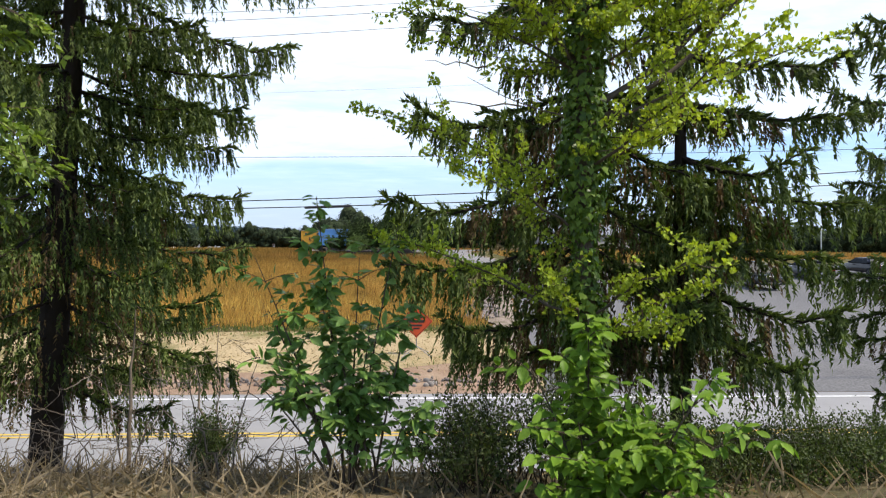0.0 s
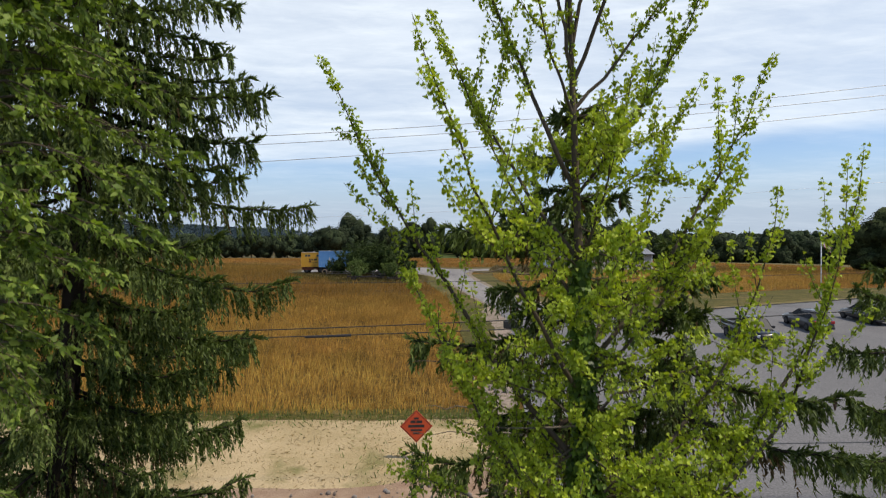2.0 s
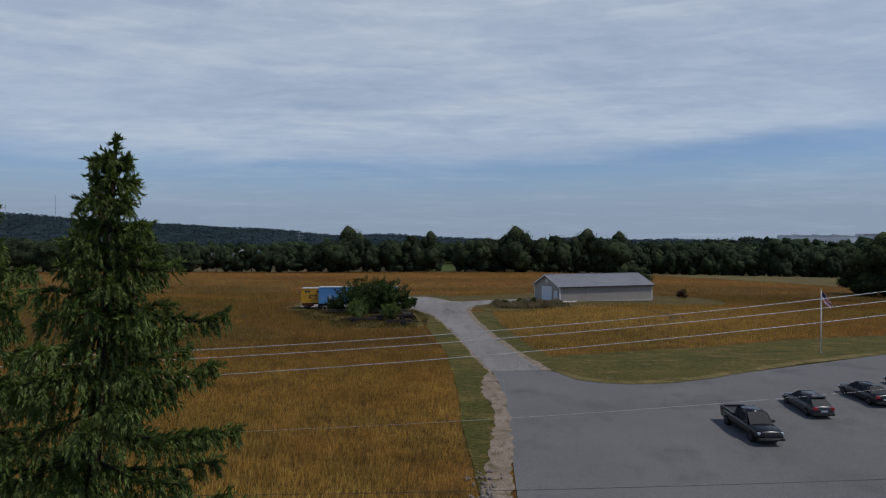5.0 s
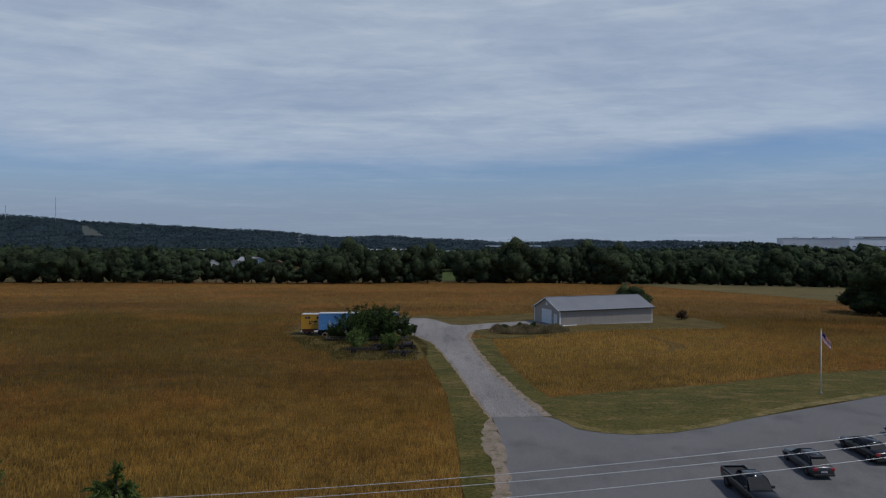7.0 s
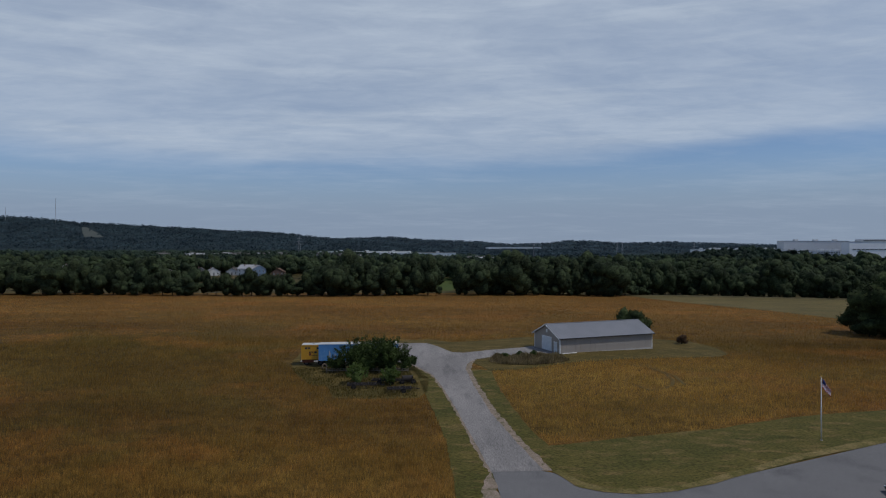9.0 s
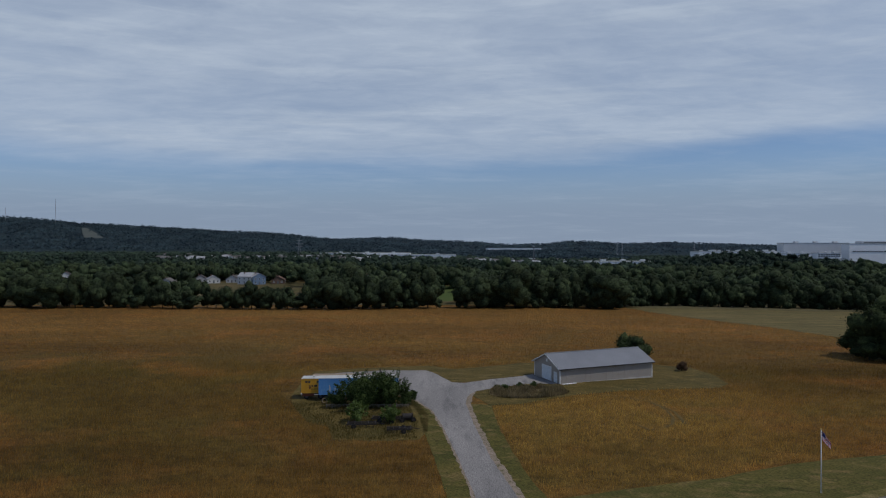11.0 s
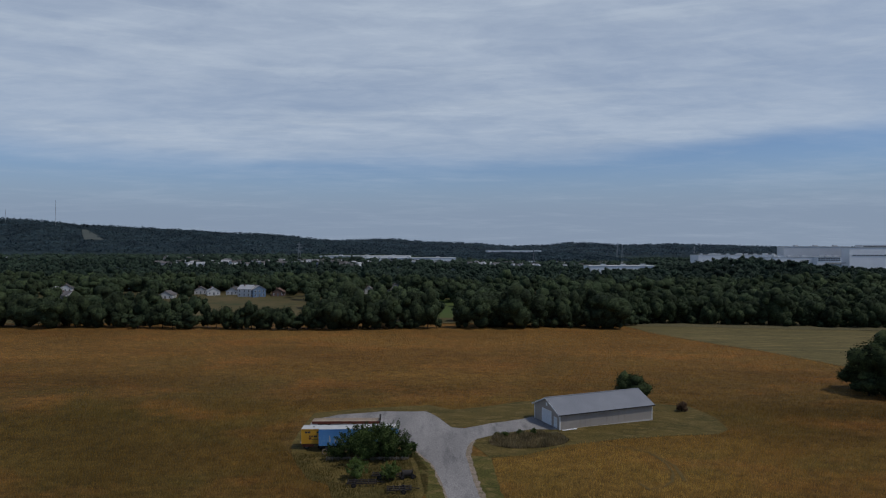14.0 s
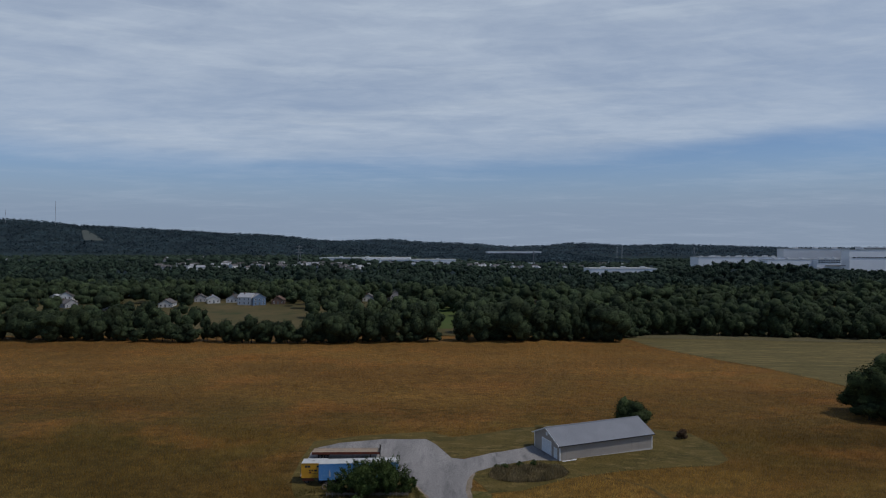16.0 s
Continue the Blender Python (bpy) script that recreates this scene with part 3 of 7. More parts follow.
# the near bank, the verge and the road
ribbon("bank", [(-40, -20), (60, -20)], [(-40, 10.3), (60, 12.3)], M_BANK, 0.03, 120, 40, label="rough bank of dead grass and leaf litter")
ribbon("verge", [(-60, 17.4), (3.6, 18.68)], [(-60, 25.0), (-9, 27.2), (2.6, 27.5)], M_STRAW, 0.03, 90, 12, 0.12, label="dry straw-coloured verge beside the road")
ribbon("soil_strip", [(-60, 17.5), (3.2, 18.7)], [(-60, 18.9), (-7, 20.7), (-2, 20.9), (2.0, 22.5)], M_SOIL, 0.045, 120, 5, 0.12, label="bare reddish soil strewn with stones")
ribbon("green_tuft_edge", [(-60, 25.5), (-9, 27.0), (2.4, 27.3)], [(-60, 26.8), (-9, 28.4), (2.2, 28.6)], M_LAWN, 0.05, 90, 3, 0.15, label="greener strip along the meadow edge")


def road_y(x, y):
    return y + 0.02 * x


for name, y0, y1, mat, lift, label in (
        ("road", 10.85, 18.55, M_ROAD, 0.05, "two-lane road of worn grey asphalt"),
        ("edge_line", 17.92, 18.06, M_WHITE_LINE, 0.058, "white edge line painted on the road"),
        ("edge_line", 11.2, 11.34, M_WHITE_LINE, 0.058, "white edge line painted on the road"),
        ("centre_line", 14.36, 14.47, M_YELLOW_LINE, 0.058, "double yellow line painted on the road"),
        ("centre_line", 14.58, 14.69, M_YELLOW_LINE, 0.058, "double yellow line painted on the road")):
    ribbon(name, [(-80, road_y(-80, y0)), (80, road_y(80, y0))], [(-80, road_y(-80, y1)), (80, road_y(80, y1))], mat, lift, 120, 4, label=label)

# the parking lot, the drive, the yard
LOT_LEFT = [(3.2, 18.6), (3.6, 30), (4.0, 35.8), (4.5, 39.6), (5.2, 46.8), (5.2, 52), (5.2, 55.3), (4.9, 61.1)]
LOT_FAR = [(90, 84), (60, 73.6), (50.8, 69.9), (43, 66.7), (36.4, 63.7), (30.7, 60.7), (25.6, 58.1), (21.8, 56.6), (18, 56), (14.9, 56.3), (12.6, 57.6), (11.2, 60.7), (10.3, 61.5)]
ribbon("parking_lot", [(90, 20.3), (40, 19.35), (3.2, 18.61)], [(90, 40), (40, 40), (4.5, 40)], M_LOT, 0.06, 60, 20, label="large worn grey asphalt parking lot")
ribbon("parking_lot", [(90, 40), (40, 40), (4.5, 40)], [(90, 56), (40, 56), (5.2, 56)], M_LOT, 0.06, 60, 16, label="large worn grey asphalt parking lot")
ribbon("parking_lot", [(90, 56), (40, 56), (18, 56), (11.5, 56), (5.2, 56)], [(90, 84), (50.8, 69.9), (30.7, 60.7), (21.8, 56.6), (18, 56.05), (14.9, 56.3), (12.6, 57.6), (11.2, 60.7), (9.5, 61.5), (4.9, 61.1)], M_LOT, 0.06, 120, 10, label="large worn grey asphalt parking lot")
ribbon("lot_seam", [(3.4, 23.9), (60, 26.1)], [(3.4, 23.97), (60, 26.17)], M_TAR, 0.068, 40, 1, 0.02, label="dark tar seam across the asphalt")
ribbon("crumbled_edge", [(3.1, 20), (2.0, 33.4), (2.4, 35.8), (3.3, 41.8), (4.1, 48.2), (3.4, 53.1), (3.8, 57.6), (4.6, 61.4)], LOT_LEFT, M_PINK, 0.075, 260, 4, 0.20, label="crumbled pinkish gravel edge of the asphalt")
DRIVE_L = [(4.8, 61.0), (3.9, 68.1), (2.3, 79.6), (0.3, 92.9), (-1.6, 102.5), (-4.4, 108.5), (-6.4, 112), (-7.2, 118)]
DRIVE_R = [(10.2, 61.4), (8.5, 69.6), (6.4, 81.6), (4.8, 96.5), (4.0, 107), (4.4, 111), (5.2, 114), (5.6, 118)]
ribbon("drive_edge", [(x - 0.35, y) for x, y in DRIVE_L], [(x + 0.9, y) for x, y in DRIVE_R], M_PINK, 0.055, 260, 10, 0.16, label="earthy crumbling shoulder of the drive")
ribbon("gravel_drive", DRIVE_L, DRIVE_R, M_GRAVEL, 0.075, 220, 12, 0.06, label="pale grey gravel drive")
ribbon("gravel_yard", [(-27.2, 121), (-27.2, 128.4), (-22.5, 132.2), (-13, 135), (-3.6, 135), (-1.1, 130.3), (1.8, 122.6), (5.6, 121.6)],
       [(-26.5, 113), (-20, 112.4), (-12, 112), (-7, 112), (-4, 112.4), (0, 112.6), (3, 113.5), (5.2, 114.6)], M_GRAVEL, 0.08, 80, 16, 0.10, label="grey gravel yard behind the parked trailers")
ribbon("gravel_spur", [(4.2, 121.9), (10, 125.5), (16.2, 128.4), (19.2, 130.6)], [(4.6, 112.5), (6.5, 115.6), (10.5, 118.2), (17.6, 121.3), (23.4, 121.0)], M_GRAVEL, 0.085, 50, 10, 0.07, label="gravel spur to the shed door")

# mown grass round all that
ribbon("lawn", [(11.0, 61.2), (12.6, 57.4), (14.9, 56.1), (18, 55.8), (21.8, 56.4), (25.6, 57.9), (30.7, 60.5), (36.4, 63.5), (43, 66.5), (50.8, 69.7), (90, 83.8)],
       [(11.4, 68.8), (14, 69.4), (17.4, 70.4), (20, 71.2), (24.6, 72.5), (29, 73.8), (34.6, 75.2), (40, 77.5), (45.4, 79.6), (60.3, 83), (95, 96)], M_LAWN, 0.04, 140, 12, 0.09, label="mown green and straw lawn beside the lot")
ribbon("dry_edge", [(11.2, 60.9), (12.6, 57.5), (14.9, 56.2), (18, 55.9), (21.8, 56.5), (25.6, 58.0), (30.7, 60.6), (36.4, 63.6), (43, 66.6), (50.8, 69.8), (90, 83.9)],
       [(11.6, 61.6), (13.3, 58.6), (15.2, 57.2), (18, 57.0), (21.6, 57.6), (25.3, 59.1), (30.3, 61.7), (36.0, 64.7), (42.6, 67.8), (50.4, 71.2), (90, 85.5)], M_DRYEDGE, 0.095, 180, 4, 0.10, label="dry straw-coloured edge of the lawn")
ribbon("lawn", [(9.6, 61.4), (8.2, 69.6), (6.2, 81.6), (4.6, 96.5), (3.8, 107)], [(13.0, 61.4), (11.9, 69.2), (10.4, 76.6), (8.8, 92.3), (8.3, 106.4)], M_LAWN, 0.05, 110, 6, 0.09, label="mown strip along the drive")
ribbon("lawn", [(2.2, 33), (1.4, 43.6), (1.3, 53.1), (0.9, 61.1), (0.4, 69.9), (-1.1, 81.2), (-3.4, 96), (-4.6, 104), (-7, 110)], [(3.4, 33), (4.6, 46), (5.0, 61), (4.1, 68.1), (2.5, 79.6), (0.5, 92.9), (-1.4, 102.5), (-4.2, 108.5), (-6, 112)], M_LAWN, 0.05, 140, 6, 0.09, label="mown strip along the drive")
ribbon("lawn", [(-27.9, 112), (-28.4, 122), (-28.2, 133.6), (-18.3, 137.5), (-3.1, 140.4), (2, 136.3), (9.8, 139.1), (17, 143), (24, 145)],
       [(-26, 112), (-26.6, 121), (-26.6, 128), (-18, 132), (-3.8, 133), (-1.2, 129.6), (2, 121.8), (10, 124.8), (19.3, 129.2)], M_YARDGRASS, 0.05, 140, 10, 0.06, label="mown grass behind the gravel yard")
ribbon("lawn", [(-27.9, 113), (-26.9, 108), (-24.8, 103.2), (-21.4, 96.8), (-17.9, 94.8), (-16, 88.8), (-9, 88.2), (-3.6, 88.8), (-2.4, 92)],
       [(-26, 113.4), (-22, 113.4), (-18, 113.4), (-15, 113.4), (-12, 113.4), (-10, 113.4), (-7.5, 113), (-5, 109), (-2.4, 101)], M_YARDGRASS, 0.05, 110, 12, 0.05, label="rough mown grass in front of the trailers")
ribbon("lawn", [(23.0, 121.6), (22.0, 116), (22.3, 112), (28, 113.8), (33.9, 115.8), (45.6, 118.4), (53.9, 119.7), (57.6, 123), (58.9, 132.1), (56.9, 140.9), (49.7, 143.5), (40, 146), (22, 146)],
       [(23.6, 122), (25, 122.4), (28, 123.4), (32, 125), (36, 126.6), (40, 128.1), (43, 129.3), (44.5, 130), (43, 133), (41.5, 137), (40, 139), (36, 139), (20, 131)], M_YARDGRASS, 0.05, 130, 10, 0.06, label="mown grass round the shed")
ribbon("lawn", [(5.2, 113), (6.5, 110), (8.3, 106.0), (14, 107), (22.3, 111.6)], [(5.8, 116), (10, 118.3), (14, 120), (17.6, 121.4), (23.2, 121.6)], M_YARDGRASS, 0.05, 40, 8, 0.10, label="mown grass round the weed bed")

# ---- trees and shrubs on the near bank ----


def spruce(name, base, top, lean, radius, low, seed, label, trunk_r=0.19, dead=0.0, spacing=0.6, cones=0, per=58, blunt=1.9, tips=()):
    """A Norway spruce: whorls of sweeping boughs hung with pendulous needled strands; tips: ends of its longest boughs."""
    r = np.random.default_rng(seed)
    bx, by = base
    bz = float(ground_at(bx, by))
    height = top - bz
    ob = thing(name, pose(bx, by, bz), label, "spruce tree")
    axis = lambda z: np.array([lean[0] * (z / height), lean[1] * (z / height), 0.0]) + np.array([0, 0, z])
    zs = np.linspace(-0.15, height, 24)
    V, F = tubes([([axis(z) for z in zs], [trunk_r * (1 - 0.97 * max(z, 0) / height) ** 0.9 + 0.012 + (0.10 if z < 0 else 0) for z in zs])], 12)
    sheet_ob("trunk", V, F, M_BARK, ob, True, "dark scaly trunk")
    boughs, P, D, L, dry = [], [], [], [], []

    def bough(z, a, R, fall, curl, rise, thick=1.0):
        f = (height - z) / height
        s = np.linspace(0, 1, 11)
        side = R * 0.10 * r.normal() * s ** 2
        zz = z + R * (rise * s - fall * 1.2 * s + curl * s ** 3.2) + 0.025 * r.normal(size=11) * s
        o = axis(z) - [0, 0, z]
        pts = np.stack([o[0] + np.cos(a) * R * s - np.sin(a) * side, o[1] + np.sin(a) * R * s + np.cos(a) * side, zz], -1)
        boughs.append((pts, 0.006 + (0.012 + 0.016 * R / radius) * (1 - s)))
        along_dir = unit(np.gradient(pts, axis=0))
        # side branchlets in fans, each hung with strands
        fans = max(4, int(7.0 * R * thick))
        spot = np.repeat(np.clip(np.linspace(0.10, 0.98, fans) + r.normal(0, 0.03, fans), 0.03, 1), max(3, int(per * R * thick / fans)))
        m = len(spot)
        u = np.clip(spot + r.normal(0, 0.012, m), 0.02, 1.0)
        p = np.stack([np.interp(u, s, pts[:, c]) for c in range(3)], -1)
        d = np.stack([np.interp(u, s, along_dir[:, c]) for c in range(3)], -1)
        hand = r.choice([-1, 1], m)
        cross = np.stack([-np.sin(np.full(m, a)), np.cos(np.full(m, a)), np.zeros(m)], -1) * hand[:, None]
        out = r.uniform(0, 1, m) ** 1.15
        reach = out * 0.40 * min(1, R) * (1.2 - u)
        p = p + cross * reach[:, None] + d * (reach * 0.7)[:, None] - np.array([0, 0, 1.0]) * (reach * r.uniform(0.1, 0.55, m))[:, None]
        hang = r.uniform(0.55, 1.0, m)[:, None] * (0.30 + 0.70 * min(1, f * 2.4))
        way = unit(d * r.uniform(0.1, 0.5, m)[:, None] + cross * r.uniform(0.0, 0.8, m)[:, None] * (1 - hang) + np.array([0, 0, -1.0]) * hang * 1.9 + r.normal(0, 0.09, (m, 3)))
        ln = r.uniform(0.12, 0.30, m) + 0.36 * r.uniform(0, 1, m) ** 2.2 * (1.05 - 0.6 * u)
        P.append(p), D.append(way), L.append(ln * (0.40 + 0.60 * min(1, f * 2.0)))
        dry.append((u < 0.60) & (r.uniform(size=m) < dead + (0.42 if z < low + 3 else 0.06)))
        # the bough's own needled top and tip
        q = np.linspace(0.12, 1, int(30 * R) + 6)
        P.append(np.stack([np.interp(q, s, pts[:, c]) for c in range(3)], -1) + [0, 0, 0.01])
        D.append(np.stack([np.interp(q, s, along_dir[:, c]) for c in range(3)], -1) + r.normal(0, 0.40, (len(q), 3)) + [0, 0, 0.05])
        L.append(np.full(len(q), 0.14)), dry.append(np.zeros(len(q), bool))

    z = low
    while z < height - 0.12:
        f = (height - z) / height
        reach = radius * min(1.0, (f * blunt) ** 0.85) * (1.0 if z > low + 1.0 else 0.85) + 0.10
        turn = r.uniform(0, 6.28)
        n = 5
        for k in range(n):
            a = turn + k * 6.283 / n + r.normal(0, 0.3)
            R = reach * (r.uniform(0.45, 0.98) if f > 0.3 else r.uniform(0.35, 1.15))
            fall = r.uniform(0.18, 0.56) * min(1.0, f * 2.5 + 0.1)
            bough(z + r.uniform(-0.22, 0.22) * min(1, f * 4), a, R, fall, fall * r.uniform(0.2, 0.9), 0.25 * (1 - min(1, f * 3)))
        z += spacing * r.uniform(0.75, 1.25) * (0.72 + 0.28 * min(1, f * 2.5)) * (0.66 if bz + z > 9.6 else 1.0)
    for tx, ty, tz in tips:
        z = tz - bz
        o = axis(z)
        dx, dy = tx - bx - o[0], ty - by - o[1]
        R = math.hypot(dx, dy)
        fall = r.uniform(0.22, 0.40)
        curl = fall * r.uniform(0.55, 0.95)
        bough(z + R * (fall * 1.2 - curl), math.atan2(dy, dx), R, fall, curl, 0.0, 1.25)
    # the leader, needled to its tip
    q = height - r.uniform(0, 1.3, 90) ** 1.2
    P.append(np.array([axis(h) for h in q])), D.append(r.normal(0, 0.5, (90, 3)) + [0, 0, 0.75]), L.append(np.interp(height - q, [0, 1.3], [0.07, 0.26])), dry.append(np.zeros(90, bool))
    V, F = tubes(boughs, 5)
    tagged(sheet_ob("bough_frame", V, F, M_BARK, ob, True, "thin dark boughs"), kind="stuff")
    P, D, L, dry = np.concatenate(P), unit(np.concatenate(D)), np.concatenate(L), np.concatenate(dry)
    for name2, pick, mat, each in (("needles", ~dry, M_NEEDLE, 13), ("dry_needles", dry, M_DEADNEEDLE, 9)):
        p, d, ln = P[pick], D[pick], L[pick]
        if not len(p):
            continue
        k = each
        u = np.tile((np.arange(k) + 0.5) / k, (len(p), 1)) + r.uniform(-0.02, 0.02, (len(p), k))
        sag = np.array([0, 0, -1.0]) * (u ** 2 * ln[:, None] * 0.25)[..., None]
        q = p[:, None] + d[:, None] * (u * ln[:, None])[..., None] + sag
        rnd = r.normal(size=(len(p), k, 3))
        nd = unit(d[:, None] * 1.45 + unit(rnd) * 0.90)
        q, nd = q.reshape(-1, 3), nd.reshape(-1, 3)
        V, F = blades(q, nd, r.normal(size=q.shape), r.uniform(0.055, 0.100, len(q)), r.uniform(0.022, 0.040, len(q)), NEEDLE)
        sheet_ob(name2, V, F, mat, ob)
    if cones:
        tipmost = np.argsort(-P[:, 2])[:len(P) // 4]
        for i in r.choice(tipmost, cones, replace=False):
            bm = bmesh.new()
            rod(bm, P[i] + [0, 0, -0.02], P[i] + [0, 0, -0.08], 0.012, 0.024, 8)
            rod(bm, P[i] + [0, 0, -0.08], P[i] + [0, 0, -0.16], 0.024, 0.008, 8)
            part("cone", bm, M_CONE, ob, "hanging brown cone", True)
    return ob


spruce("spruce", (-6.1, 9.3), 16.5, (1.6, -0.9), 2.8, 2.0, 11, "tall dark Norway spruce with drooping boughs", 0.22, spacing=0.57, cones=14, per=49,
       tips=((-3.10, 8.7, 14.1), (-3.84, 8.6, 14.75), (-3.21, 9.45, 12.2), (-3.45, 9.3, 13.2), (-3.35, 9.4, 11.3), (-2.49, 8.67, 10.6), (-2.75, 9.0, 9.95), (-3.00, 11.3, 9.1), (-2.65, 10.4, 7.85), (-3.30, 10.1, 6.9), (-3.45, 10.6, 5.4),
             (-3.30, 10.2, 4.5), (-3.55, 9.0, 3.7), (-3.9, 8.4, 5.0), (-3.6, 8.6, 6.1), (-3.5, 8.3, 7.6), (-3.2, 8.8, 8.6), (-3.0, 9.2, 11.0), (-3.3, 10.0, 9.6), (-3.6, 8.9, 6.6)))
middle = spruce("spruce", (1.80, 7.75), 10.45, (-0.15, 0.0), 2.15, 1.8, 23, "dark drooping spruce with brown dry inner twigs", 0.15, 0.25, 0.60, 6, 56, blunt=1.75,
                tips=((0.11, 7.26, 8.65), (-0.35, 6.9, 6.1), (-0.56, 6.5, 5.0), (-0.75, 6.8, 4.3), (0.0, 6.6, 3.7), (-0.30, 7.2, 7.3)))
for x0, x1, y, z in ((0.95, -0.36, 7.3, 6.16), (0.75, -0.42, 7.3, 7.0), (0.5, -0.20, 7.0, 6.55), (1.1, 0.25, 7.1, 8.1)):
    o = np.array((x0 - 1.8, y - 7.75, z - float(ground_at(1.8, 7.75))))
    stick = np.linspace(o, o + [x1 - x0, -0.05, 0.05], 7)
    stick[1:-1, 2] += 0.03 * np.sin(np.arange(5) * 2.1 + x0 * 9)
    V, F = tubes([(stick, np.linspace(0.012, 0.003, 7))], 5)
    sheet_ob("dead_stick", V, F, M_TWIG, middle, label="bare dead side stick")
spruce("spruce", (3.0, 7.7), 8.55, (0.0, 0.0), 1.18, 1.9, 31, "short dark spruce hung with brown cones", 0.13, 0.15, 0.60, 16, 48, blunt=2.2,
       tips=((3.93, 6.1, 3.8), (3.40, 5.8, 3.3), (3.52, 6.07, 5.4), (4.58, 6.8, 6.7), (4.70, 7.0, 6.0), (4.4, 6.9, 4.35), (4.3, 6.5, 5.0)))
spruce("spruce", (8.6, 10.0), 9.4, (0.0, 0.0), 2.0, 1.6, 37, "dark spruce at the edge of the road", 0.15, 0.1, 0.64, 6, 46, blunt=2.2,
       tips=((6.8, 9.6, 8.1), (6.25, 9.6, 7.75), (6.0, 9.6, 6.9), (5.9, 9.4, 5.3), (6.1, 9.4, 4.2), (6.4, 9.5, 6.0)))
spruce("spruce", (-8.3, 9.9), 17.3, (0.0, 0.0), 2.9, 8.5, 47, "dark spruce standing behind another", 0.18, 0.1, 0.50, 0, 56, tips=((-6.42, 9.6, 14.65), (-6.9, 9.6, 15.1), (-6.6, 9.5, 13.8), (-6.3, 9.6, 12.6)))


def curve_pts(a, b, bow, n=9):
    """A limb from a to b that leaves level and turns upward, by bow."""
    a, b = np.asarray(a, float), np.asarray(b, float)
    s = np.linspace(0, 1, n)[:, None]
    p = a + (b - a) * s
    p[:, 2:3] -= bow * np.sin(np.pi * s) * 0.5
    p[:, :2] += (b - a)[None, :2] * (np.sin(np.pi * s) * 0.5 * bow * 0.6)
    return p


def spurs(r, pts, gap, leaf, spreadout, start=0.1):
    """Leaf bases, directions and sizes in tufts along a shoot."""
    seg = np.linalg.norm(np.diff(pts, axis=0), axis=1)
    s = np.concatenate([[0], np.cumsum(seg)])
    n = max(3, int(s[-1] / gap))
    u = r.uniform(start, 1.0, n) * s[-1]
    p = np.stack([np.interp(u, s, pts[:, c]) for c in range(3)], -1)
    k = 5
    p = np.repeat(p, k, 0) + r.normal(0, spreadout * 0.4, (n * k, 3))
    d = unit(r.normal(size=(n * k, 3)) + [0, 0, 0.25])
    return p + d * spreadout * 0.5, d, r.uniform(0.7, 1.2, n * k) * leaf


